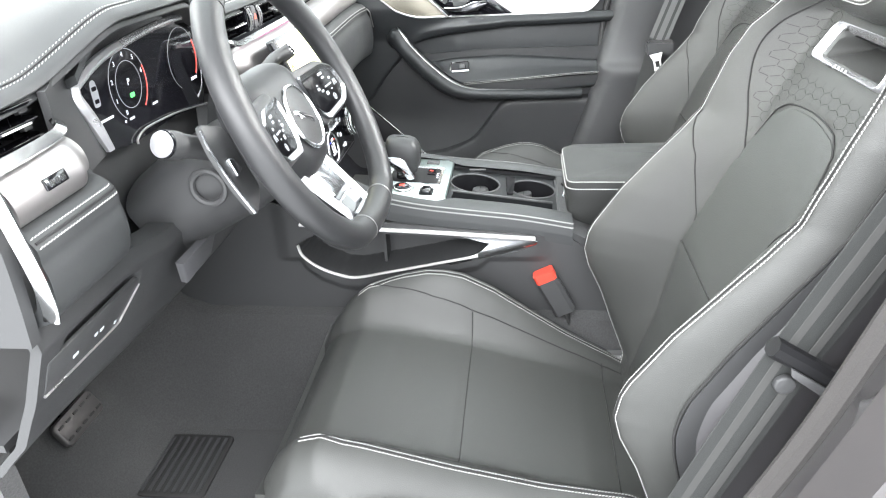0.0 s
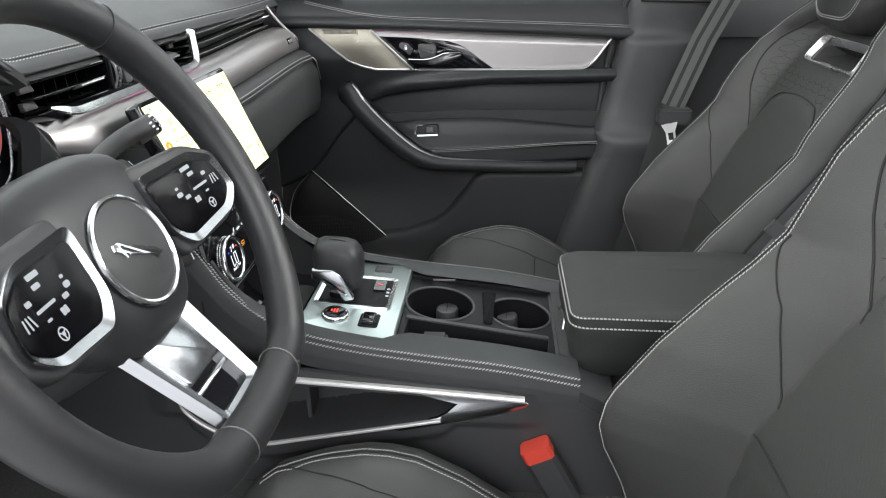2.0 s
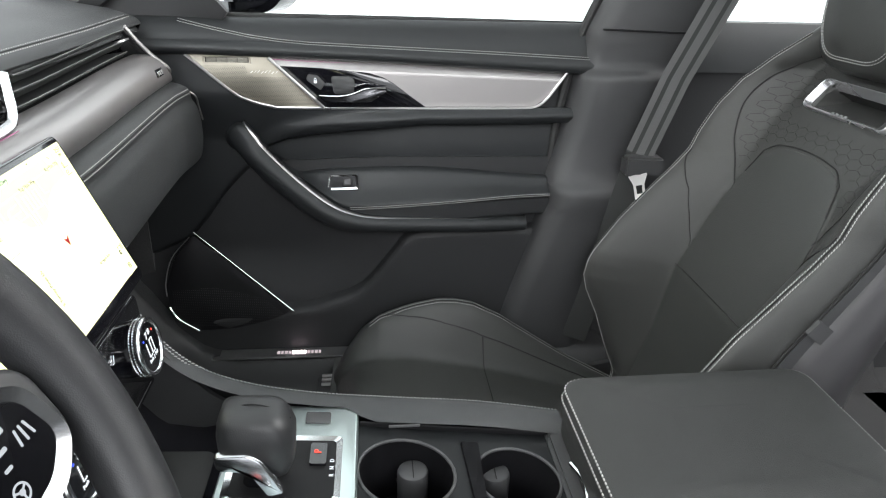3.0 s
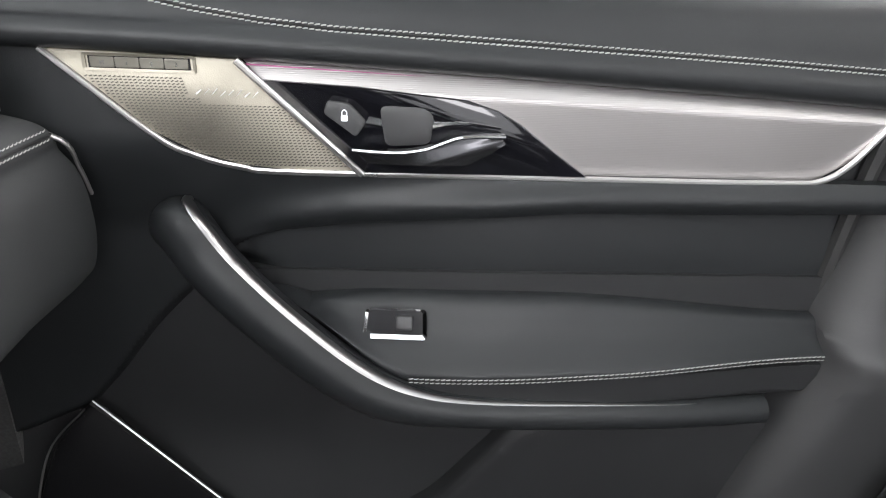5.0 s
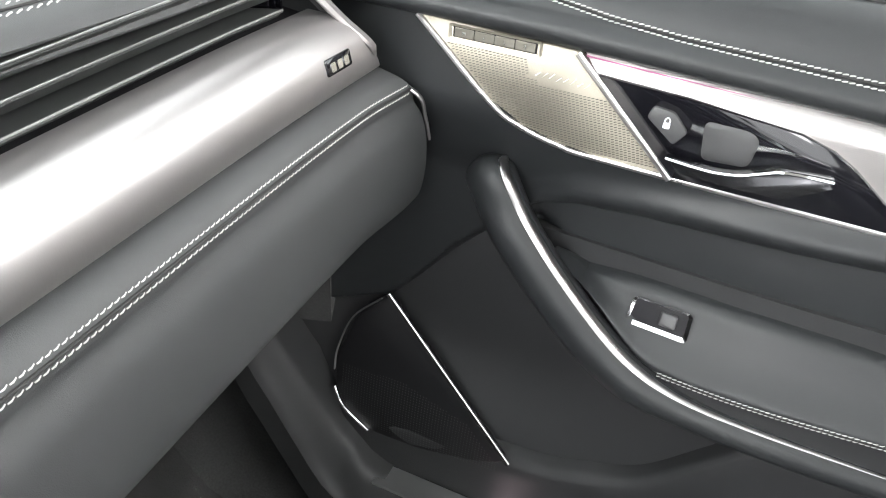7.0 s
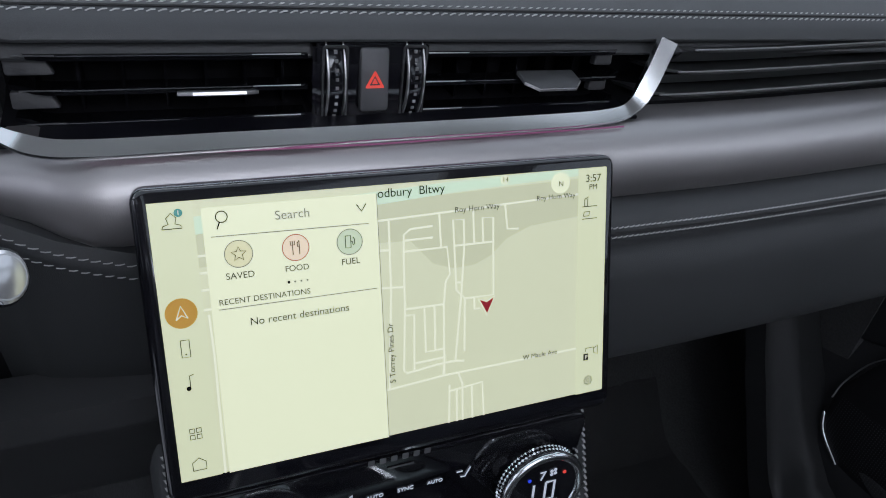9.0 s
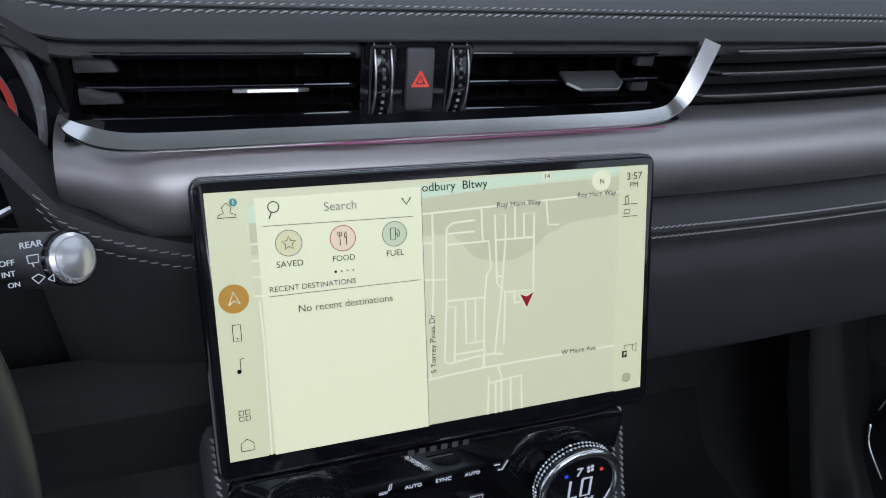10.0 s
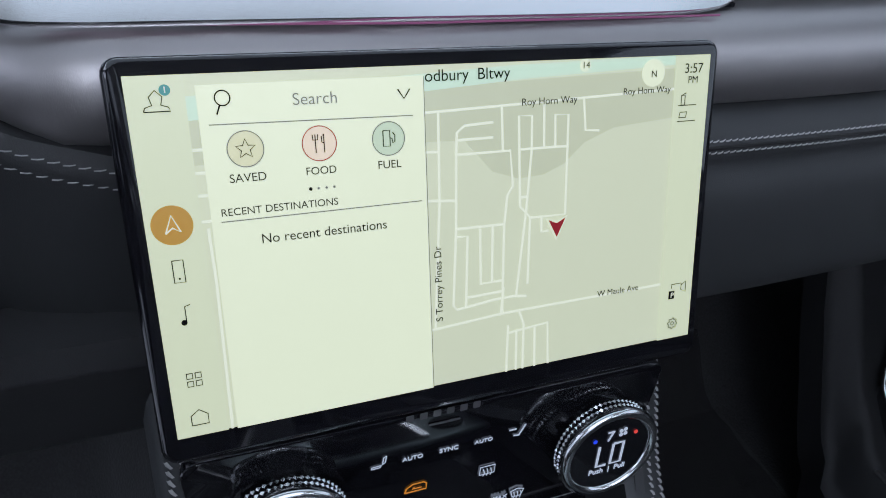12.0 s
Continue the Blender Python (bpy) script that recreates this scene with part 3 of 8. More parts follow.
lever_top = curve_points([(TX - 0.016, 0.105, 0.6360), (TX - 0.018, 0.087, 0.6355), (TX - 0.020, 0.069, 0.6360), (TX - 0.021, 0.052, 0.6390), (TX - 0.021, 0.039, 0.6440), (TX - 0.021, 0.027, 0.6485), (TX - 0.021, 0.012, 0.6500), (TX - 0.020, -0.008, 0.6500)], 6)
lever_prof = [(-0.0055, 0.0005), (-0.004, 0.0014), (0.003, 0.0012), (0.004, 0.0), (0.003, -0.0012), (-0.0045, -0.001)]
part("door_lever", sweep(lever_top, lever_prof, (0, 0, 1)), BRIGHT, bezel, "polished chrome door lever")
blade = [(0.101, 0.633), (0.062, 0.6335), (0.048, 0.638), (0.027, 0.6465), (-0.006, 0.648), (-0.010, 0.643), (0.002, 0.635), (0.018, 0.6255), (0.056, 0.6245), (0.094, 0.6255)]
door_piece("lever_blade", blade, TX - 0.0056, 0.012, GUNMETAL, bezel, "polished dark underside of the lever")

# one moulded skin below the trim: a proud band, the field by the dash and the long recess
RECESS_Y = (-0.44, -0.317, -0.226, -0.073, -0.009, 0.110, 0.166, 0.195, 0.212, 0.224)
RECESS_Z = (0.588, 0.587, 0.585, 0.583, 0.578, 0.572, 0.565, 0.555, 0.545, 0.530)


def skin_pt(u, v):
    y = 0.48 + (YR - 0.48) * u
    top = interp(y, [p[0] for p in lens[::-1]] + [0.48], [p[1] for p in lens[::-1]] + [0.7005]) + 0.001
    z = 0.34 + (top - 0.34) * v
    edge = interp(y, RECESS_Y, RECESS_Z)
    grip_y = interp(z, (0.34, 0.42, 0.456, 0.491, 0.523, 0.545, 0.60), (0.034, 0.089, 0.124, 0.159, 0.195, 0.219, 0.235))
    inside = sstep(-0.001, 0.006, edge - z) * sstep(-0.014, 0.022, grip_y - y)
    roll = 0.012 * math.exp(-((z - edge - 0.013) / 0.013) ** 2) * sstep(0.235, 0.14, y)
    foot = interp(y, (0.20, 0.236, 0.259, 0.282, 0.318, 0.352, 0.48), (0.540, 0.512, 0.489, 0.463, 0.413, 0.372, 0.31))
    below = sstep(0.008, -0.016, z - foot) * sstep(-0.022, 0.010, y - grip_y)
    return V(0.6925 + 0.004 * sstep(0.62, 0.7, z) - roll + 0.020 * inside + 0.024 * below - 0.004 * inside * math.sin(math.pi * min(1, max(0, (z - 0.49) / 0.09))), y, z)


part("inner_skin", sheet(skin_pt, 220, 150, 0.012, (1, 0, 0)), DOORPAD, door, "smooth leather skin, darkened for shade, with a long recess")


def arm_top(y):
    return 0.503 - 0.018 * sstep(-0.05, -0.33, y) - 0.006 * sstep(0.08, 0.17, y)


arm_sec = [(0.703, 1.0), (0.697, 0.985), (0.690, 0.90), (0.684, 0.72), (0.676, 0.50), (0.664, 0.28), (0.656, 0.14), (0.655, 0.06), (0.658, 0.0)]
asx = curve_points([V(a, 0, b) for a, b in arm_sec], 4)


def arm_pt(u, v):
    y = 0.175 + (-0.345 - 0.175) * u
    p = asx[round(v * (len(asx) - 1))]
    zt, zb = arm_top(y), 0.437 + 0.016 * sstep(0.05, -0.28, y) + 0.075 * sstep(0.055, 0.175, y)
    back = 0.016 * sstep(-0.12, -0.345, y) + 0.012 * sstep(0.04, 0.175, y)
    return V(p.x + back * (1 - p.z) * 1.2, y, zb + (zt - zb) * p.z)


part("arm_pad", sheet(arm_pt, 50, len(asx) - 1, 0.02, (1, 0, 0)), DOORPAD, door, "padded leather armrest")


def arm_line(k):
    out = []
    for i in range(60):
        y = 0.058 + (-0.335 - 0.058) * i / 59
        zb = 0.437 + 0.016 * sstep(0.05, -0.28, y) + 0.075 * sstep(0.055, 0.175, y)
        back = 0.016 * sstep(-0.12, -0.345, y)
        out.append(V(0.6545 + back * 1.1, y, zb + k))
    return out


stitches([arm_line(0.0042), arm_line(0.0006)], (-1, 0, 0.2), door, 0.0038, 0.0007, 0.0006, slant=0.0004)
part("seam", sweep(arm_line(0.0025), circle(0.0010, 6), (1, 0, 0)), DARKTHREAD, door)
arm_low = lambda u, v: V(0.657 + 0.012 * sstep(0.4, 1, u) + 0.004 * v + 0.022 * sstep(0.75, 1, v), 0.065 + (-0.31 - 0.065) * u, (0.436 + 0.014 * u) + (-0.045 + 0.005 * u) * v)
part("arm_lower", sheet(arm_low, 30, 10, 0.03, (1, 0, 0)), DOORPLASTIC, door, "dark lower face of the armrest")

# pull handle: a thick leather grip with a chrome inlay that runs on along the armrest
grip = curve_points([(0.704, 0.2500, 0.5580), (0.682, 0.2440, 0.5720), (0.665, 0.2320, 0.5680), (0.655, 0.2140, 0.5470), (0.652, 0.1890, 0.5180), (0.652, 0.1590, 0.4860), (0.653, 0.1230, 0.4520), (0.655, 0.0910, 0.4290), (0.657, 0.0590, 0.4160), (0.660, 0.0140, 0.4080), (0.664, -0.0860, 0.4030), (0.668, -0.1860, 0.4000), (0.675, -0.2680, 0.3990)], 5)


def grip_scale(t):
    return interp(t, (0, 0.08, 0.2, 0.5, 0.62, 0.75, 1), (0.75, 1.0, 1.0, 1.0, 0.95, 0.72, 0.62))


part("pull_handle", sweep(grip, circle(0.0225, 20, 0.0250), (1, 0, 0), scale=grip_scale), DOORPAD, door, "thick leather pull handle")
INLAY_N = V(-0.40, -0.60, 0.69)
inlay = []
for i in range(4, len(grip)):
    k = i / (len(grip) - 1)
    tangent = (grip[min(i + 1, len(grip) - 1)] - grip[i - 1]).normalized()
    out = (INLAY_N - tangent * INLAY_N.dot(tangent)).normalized()
    inlay.append(grip[i] + out * (0.0218 * grip_scale(k)))
part("pull_inlay", sweep(inlay, [(-0.0056, -0.005), (0.0056, -0.005), (0.0056, 0.001), (0.0046, 0.0018), (0.0, 0.0022), (-0.0046, 0.0018), (-0.0056, 0.001)], INLAY_N, scale=lambda t: interp(t, (0, 0.04, 0.12, 0.5, 0.62, 0.75, 1), (0.7, 0.95, 1, 1, 0.8, 0.5, 0.2))), SATIN, door, "satin chrome inlay along the pull")

# window switch
sw = thing("window_switch", (0.687, 0.071, 0.476), "single chrome-framed window switch in the door", "switch")
so = V(0.6800, 0.0706, 0.4812)
su, svv = V(0, -1, 0.0), V(0.40, 0, 0.917)
part("frame", ring_plate(round_poly([(-0.0275, -0.0135), (0.0275, -0.0135), (0.0265, 0.0135), (-0.0245, 0.0135)], 0.004), round_poly([(-0.0240, -0.0095), (0.0240, -0.0095), (0.0235, 0.0115), (-0.0220, 0.0115)], 0.003), so, su, svv, 0.004), BRIGHT, sw, "bright chrome frame")
part("well", prism(round_poly([(-0.0245, -0.0100), (0.0245, -0.0100), (0.0240, 0.0118), (-0.0225, 0.0118)], 0.003), so, su, svv, 0.0015), PODBLACK, sw)
part("rocker", prism(rounded(0.015, 0.013, 0.002), so + su * 0.008 + svv * 0.001, su, svv, 0.006, 0.002), GREY, sw, "grey rocker")

# lower door: pocket, speaker with chrome strips, kick line
CREASE = curve_points([(0, -0.36, 0.386), (0, -0.12, 0.384), (0, -0.05, 0.372), (0, -0.016, 0.334), (0, 0.039, 0.268), (0, 0.10, 0.240), (0, 0.169, 0.224), (0, 0.47, 0.195)], 8)


def low_pt(u, v):
    y = 0.47 + (-0.36 - 0.47) * u
    crease = interp(y, [p.y for p in CREASE], [p.z for p in CREASE])
    z = interp(v, (0, 0.45, 0.55, 0.60, 1), (0.10, crease - 0.022, crease - 0.004, crease + 0.002, 0.52))
    out = interp(v, (0, 0.45, 0.50, 0.55, 0.60, 1), (0.022, 0.021, 0.020, 0.015, 0.0, 0.0)) + 0.006 * sstep(0.2, 0.12, z)
    return V(0.704 - out, y, z)


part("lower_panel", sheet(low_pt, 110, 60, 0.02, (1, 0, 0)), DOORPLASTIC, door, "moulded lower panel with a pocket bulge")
spk = [(0.345, 0.386), (0.176, 0.217), (0.21, 0.200), (0.285, 0.180), (0.355, 0.176), (0.392, 0.205), (0.407, 0.235), (0.407, 0.275), (0.385, 0.335)]
sp = door_piece("speaker_grille", round_poly(spk, 0.012), 0.688, 0.006, DARK, door, "fine black speaker cover", 0.003)
hole_v, hole_f = [], []
for i in range(60):
    for j in range(60):
        y, z = 0.19 + 0.0038 * i, 0.19 + 0.0036 * j
        inside = z < 0.376 - (0.345 - y) * 1.0 - 0.012 and y < 0.398 and z > 0.186 + 0.10 * max(0, 0.3 - y) and y < 0.402 - max(0, 0.21 - z) * 1.2 and z < 0.335 + (0.39 - y) * 1.2
        if inside:
            b = len(hole_v)
            hole_v += [(0.6815, y - 0.0009, z), (0.6815, y, z - 0.0009), (0.6815, y + 0.0009, z), (0.6815, y, z + 0.0009)]
            hole_f.append((b, b + 1, b + 2, b + 3))
me = bpy.data.meshes.new("perforation")
me.from_pydata(hole_v, [], hole_f)
me.materials.append(SOFT)
tagged(hang(new("perforation", me), sp), "fine round holes", kind="stuff")
part("chrome_strip", sweep([(0.683, 0.345, 0.386), (0.681, 0.176, 0.217)], bar(0.0060, 0.004, 0.001), (1, 0, 0)), CHROME, door, "slanting chrome strip over the speaker")
part("chrome_arc", sweep(curve_points([(0.681, 0.406, 0.231), (0.681, 0.392, 0.205), (0.681, 0.357, 0.179)], 5), bar(0.005, 0.004, 0.001), (1, 0, 0)), CHROME, door, "short chrome arc at the speaker's foot")
part("chrome_hairline", sweep(curve_points([(0.681, 0.352, 0.378), (0.681, 0.388, 0.335), (0.681, 0.405, 0.285), (0.681, 0.407, 0.255)], 5), bar(0.0018, 0.003, 0.0005), (1, 0, 0)), METALGREY, door)

# the skin bows outwards towards the front, below the trim
def bow(p):
    d = 0.045 * sstep(-0.06, 0.26, p.y) * sstep(0.19, 0.36, p.z) * (1 - sstep(0.56, 0.64, p.z))
    return V(p.x + d, p.y + 0.85 * d * p.y, p.z - 0.46 * d)


for ob in (*door.children_recursive, *sw.children_recursive):
    if ob.type != "MESH":
        continue
    for v in ob.data.vertices:
        v.co = bow(v.co)

# glass seal along the window and the door's rear frame
part("window_seal", sweep([(0.738, 0.36, 0.759), (0.738, -0.05, 0.757), (0.738, -0.42, 0.753)], bar(0.010, 0.008, 0.002), (1, 0, 0)), RUBBER, door, "black rubber window seal")
part("window_frame", sweep(curve_points([(0.735, -0.375, 0.745), (0.728, -0.405, 0.80), (0.70, -0.455, 0.93), (0.65, -0.52, 1.17)], 5), bar(0.035, 0.03, 0.006), (1, 0, 0)), GREY, door, "grey window frame")
part("sail_panel", sheet(lambda u, v: V(0.728 - 0.03 * v, 0.47 - 0.20 * u - 0.08 * v + 0.06 * u * v, 0.745 + 0.18 * v * (1 - 0.88 * u)), 8, 8, 0.02, (1, 0, 0)), SOFT, door, "black triangular mirror cover")

for s, nm, y0, zt in ((1, "kick_panel_right", 0.44, 0.55), (-1, "kick_panel_left", 0.49, 0.38)):
    tagged(part(nm, sheet(lambda u, v: V(s * ((0.735 if s > 0 else 0.70) - 0.05 * u), y0 + (0.91 - y0) * u, 0.05 + zt * v), 12, 10, 0.03, (s, 0, 0)), CARPET), "dark carpeted kick panel in the footwell", "trim", kind="structure")
# the car's underbody
tagged(part("underbody", box(-0.78, 0.84, -1.7, 1.0, -0.425, -0.035, 0.03), RUBBER), "dark car body below the door sills", "car body", kind="structure")


# ---- dashboard ----
dash = thing("dashboard", (0.0, 0.6, 0.30), "black leather dashboard with pale stitching and aluminium band", "dashboard")
XL, XR = -0.715, 0.675
top_sec = [(0.88, 0.775), (0.72, 0.785), (0.55, 0.783), (0.45, 0.772), (0.412, 0.764), (0.392, 0.757), (0.3835, 0.750), (0.3855, 0.744), (0.42, 0.7425)]
tops = curve_points([V(0, a, b) for a, b in top_sec], 4)


def hood(x):
    return sstep(-0.62, -0.46, x) * (1 - sstep(-0.30, -0.17, x))


def droop(x):
    # the pad falls away a little at both ends
    return 0.003 * sstep(0.45, 0.675, x) - 0.006 * sstep(-0.55, -0.71, x)


def lift(x):
    # the band and the pads rise a little towards the passenger door
    return 0.009 * sstep(0.22, 0.58, x)


def end_x(z):
    # the passenger end of the dash slants outwards from the vents to the glovebox
    return interp(z, (0.50, 0.56, 0.59, 0.62, 0.648, 0.669, 0.7215, 0.76), (0.702, 0.699, 0.694, 0.685, 0.671, 0.651, 0.610, 0.59))


def top_pt(x, k):
    p = tops[k]
    f = 1 - sstep(0.42, 0.66, p.y)
    h = hood(x)
    return V(x, p.y - 0.028 * h * f - 0.02 * sstep(0.55, 0.68, abs(x)) * (1 - f), p.z + (0.046 * h) * f + droop(x))


part("top_pad", sheet(lambda u, v: top_pt(XL + (XR - XL) * u, round(v * (len(tops) - 1))), 120, len(tops) - 1, 0.012, (0, 0.5, -1)), PAD, dash, "long leather top pad with a hood over the dials")


def top_line(d):
    # along the front edge, d metres back over the top
    out = []
    for i in range(160):
        x = XL + 0.012 + (XR - XL - 0.024) * i / 159
        y = 0.3935 + d
        z = interp(y, [p[0] for p in top_sec[::-1][2:]], [p[1] for p in top_sec[::-1][2:]])
        h = hood(x)
        out.append(V(x, y - 0.028 * h, z + 0.046 * h + 0.0006 + droop(x)))
    return out


stitches([top_line(0.0), top_line(0.0066)], (0, -0.5, 0.87), dash, 0.0046, 0.0009, 0.0006, slant=0.0008)
part("seam", sweep(top_line(0.0031), circle(0.0010, 6), (0, 0, 1)), DARKTHREAD, dash)
# loudspeaker grille sunk in the top pad
GX, GY, GRX, GRY = 0.09, 0.60, 0.150, 0.085
sg = part("top_grille", prism([(GRX * math.cos(a), GRY * math.sin(a)) for a in [2 * math.pi * i / 48 for i in range(48)]], (GX, GY, 0.7815), (1, 0, 0), (0, 1, 0), 0.006, 0.002), GREY, dash, "oval ribbed loudspeaker grille")
for i in range(34):
    x = GRX * (-0.94 + 1.88 * i / 33)
    w = GRY * math.sqrt(max(0.02, 1 - (x / GRX) ** 2)) - 0.005
    part("rib", box(GX + x - 0.0016, GX + x + 0.0016, GY - w, GY + w, 0.7872, 0.7892, 0), SOFT, sg)

# vent band: a dark trough behind the louvres
def trough(x0, x1, zt=0.745, zb=0.698):
    return sheet(lambda u, v: V(x0 + (x1 - x0) * u, interp(v, (0, 0.2, 0.8, 1), (0.385, 0.43, 0.43, 0.368)), interp(v, (0, 0.2, 0.8, 1), (zt, zt, zb + 0.006, zb)) + lift(x0 + (x1 - x0) * u)), 40, 12, 0.01, (0, 1, 0))


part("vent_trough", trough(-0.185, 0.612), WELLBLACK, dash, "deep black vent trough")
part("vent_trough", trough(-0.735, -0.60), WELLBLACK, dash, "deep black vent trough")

# aluminium band
alu_sec = [(0.372, 0.7005), (0.360, 0.699), (0.350, 0.6935), (0.342, 0.684), (0.338, 0.672), (0.3375, 0.661), (0.341, 0.653), (0.352, 0.650)]
alus = curve_points([V(0, a, b) for a, b in alu_sec], 4)


def alu_band(x0, x1, fade):
    def f(u, v):
        p = alus[round(v * (len(alus) - 1))]
        x = x0 + ((end_x(p.z + 0.009) if x1 > 0 else x1) - x0) * u
        k = fade(x)
        return V(x, p.y + 0.022 * k, p.z + (0.699 - p.z) * 0.30 * k + lift(x))
    return sheet(f, 60, len(alus) - 1, 0.01, (0, 1, 0))


part("aluminium_band", alu_band(-0.191, 0.668, lambda x: sstep(-0.140, -0.196, x) + 0.0), ALU, dash, "satin aluminium band across the dash")
part("aluminium_band", alu_band(-0.738, -0.607, lambda x: 0.5 * sstep(-0.635, -0.607, x)), ALU, dash, "satin aluminium band across the dash")
# black strip added over the band's rear edge
part("vent_lip", sheet(lambda u, v: V(-0.166 + 0.350 * u, 0.3600 + 0.026 * v, 0.7024 + 0.0006 * v), 24, 3, 0.002, (0, 0, -1)), PODBLACK, dash, "black cover strip below the vents")
# end badge keys in the band
for x, bz in ((-0.676, 0.676), (0.591, 0.6855)):
    k = part("badge", prism(rounded(0.034, 0.012, 0.002), (x, 0.3405 if x > 0 else 0.3395, bz), (1, 0, 0), (0, 0.25, 0.97), 0.0024, 0.0008), PIANO, dash, "small black badge plate with silver mark")
    for i in range(3):
        part("mark", prism(rounded(0.0062, 0.0065, 0.001, 2), (x - 0.009 + 0.009 * i, 0.3380 if x > 0 else 0.3368, bz), (1, 0, 0), (0, 0.25, 0.97), 0.0006), CHROME, k)

# chrome strip under the middle vents that turns up at its right end
cs = curve_points([(-0.183, 0.360, 0.7135), (-0.176, 0.353, 0.7105), (-0.162, 0.3500, 0.7060), (-0.140, 0.3510, 0.7036), (-0.08, 0.3530, 0.7030), (0.0, 0.3540, 0.7030), (0.10, 0.3560, 0.7030), (0.160, 0.3590, 0.7035), (0.181, 0.3630, 0.7085), (0.192, 0.3680, 0.7210), (0.199, 0.3720, 0.7345), (0.2045, 0.3750, 0.7480)], 6)
part("chrome_strip", sweep(cs, [(-0.0044, -0.0016), (-0.0041, 0.0014), (0.0036, 0.0021), (0.0045, 0.0007), (0.0045, -0.001), (0.0022, -0.0022)], (0, -0.80, 0.6), scale=lambda t: interp(t, (0, 0.06, 0.14, 0.70, 0.80, 1), (0.4, 0.8, 1.12, 1.12, 1.5, 1.55))), CHROME, dash, "bright chrome strip under the vents")
cl = curve_points([(-0.740, 0.352, 0.7055), (-0.66, 0.357, 0.705), (-0.618, 0.362, 0.707), (-0.606, 0.372, 0.713)], 5)
part("chrome_strip", sweep(cl, [(-0.006, -0.002), (-0.0055, 0.002), (0.0055, 0.003), (0.0068, 0.001), (0.0068, -0.001), (0.003, -0.003)], (0, -0.86, 0.5)), CHROME, dash, "bright chrome strip under the vents")

# louvres over the passenger side: dark blades with a bright front line
for k, (z, x0) in enumerate(((0.7390, 0.222), (0.7235, 0.213), (0.7075, 0.203))):
    blade_pts = lambda u, v, z=z, x0=x0: V(x0 + (0.585 - x0) * u, 0.380 + 0.030 * v + 0.012 * sstep(0.06, 0, u), z - 0.0045 * v + 0.001 + lift(x0 + (0.585 - x0) * u))
    b = part("louvre", sheet(blade_pts, 30, 2, 0.0022, (0, 0, -1)), LOUVRE, dash, "long dark grey louvre blade")
    part("louvre_line", sweep([V(x, 0.3795, z + 0.0010 + lift(x)) for x in np.linspace(x0 + 0.012, 0.584, 24)], bar(0.0014, 0.0012, 0.0003), (0, 0, 1)), METALGREY, b, "thin bright edge line")
    part("louvre_face", sheet(lambda u, v, z=z, x0=x0: V(x0 + 0.006 + (0.585 - x0) * u, 0.3845 + 0.009 * v, z - 0.0028 - 0.0092 * v + lift(x0 + 0.006 + (0.585 - x0) * u)), 24, 1, 0.002, (0, 1, 0)), LOUVRE, b, "sloping grey face under the blade")
for k, x in enumerate((0.588, 0.596, 0.604)):
    part("vane", box(x, x + 0.002, 0.395, 0.42, 0.711, 0.748, 0), PIANO, dash)


part("end_tab", prism(round_poly([(-0.018, 0.010), (-0.018, 0.001), (-0.010, -0.004), (0.012, -0.004), (0.018, 0.002), (0.018, 0.010)], 0.002, 2), (0.578, 0.379, 0.7335), (1, 0, 0), (0, 0.96, -0.25), 0.0026, 0.0008), BUFFED, dash, "small silver vent tab")


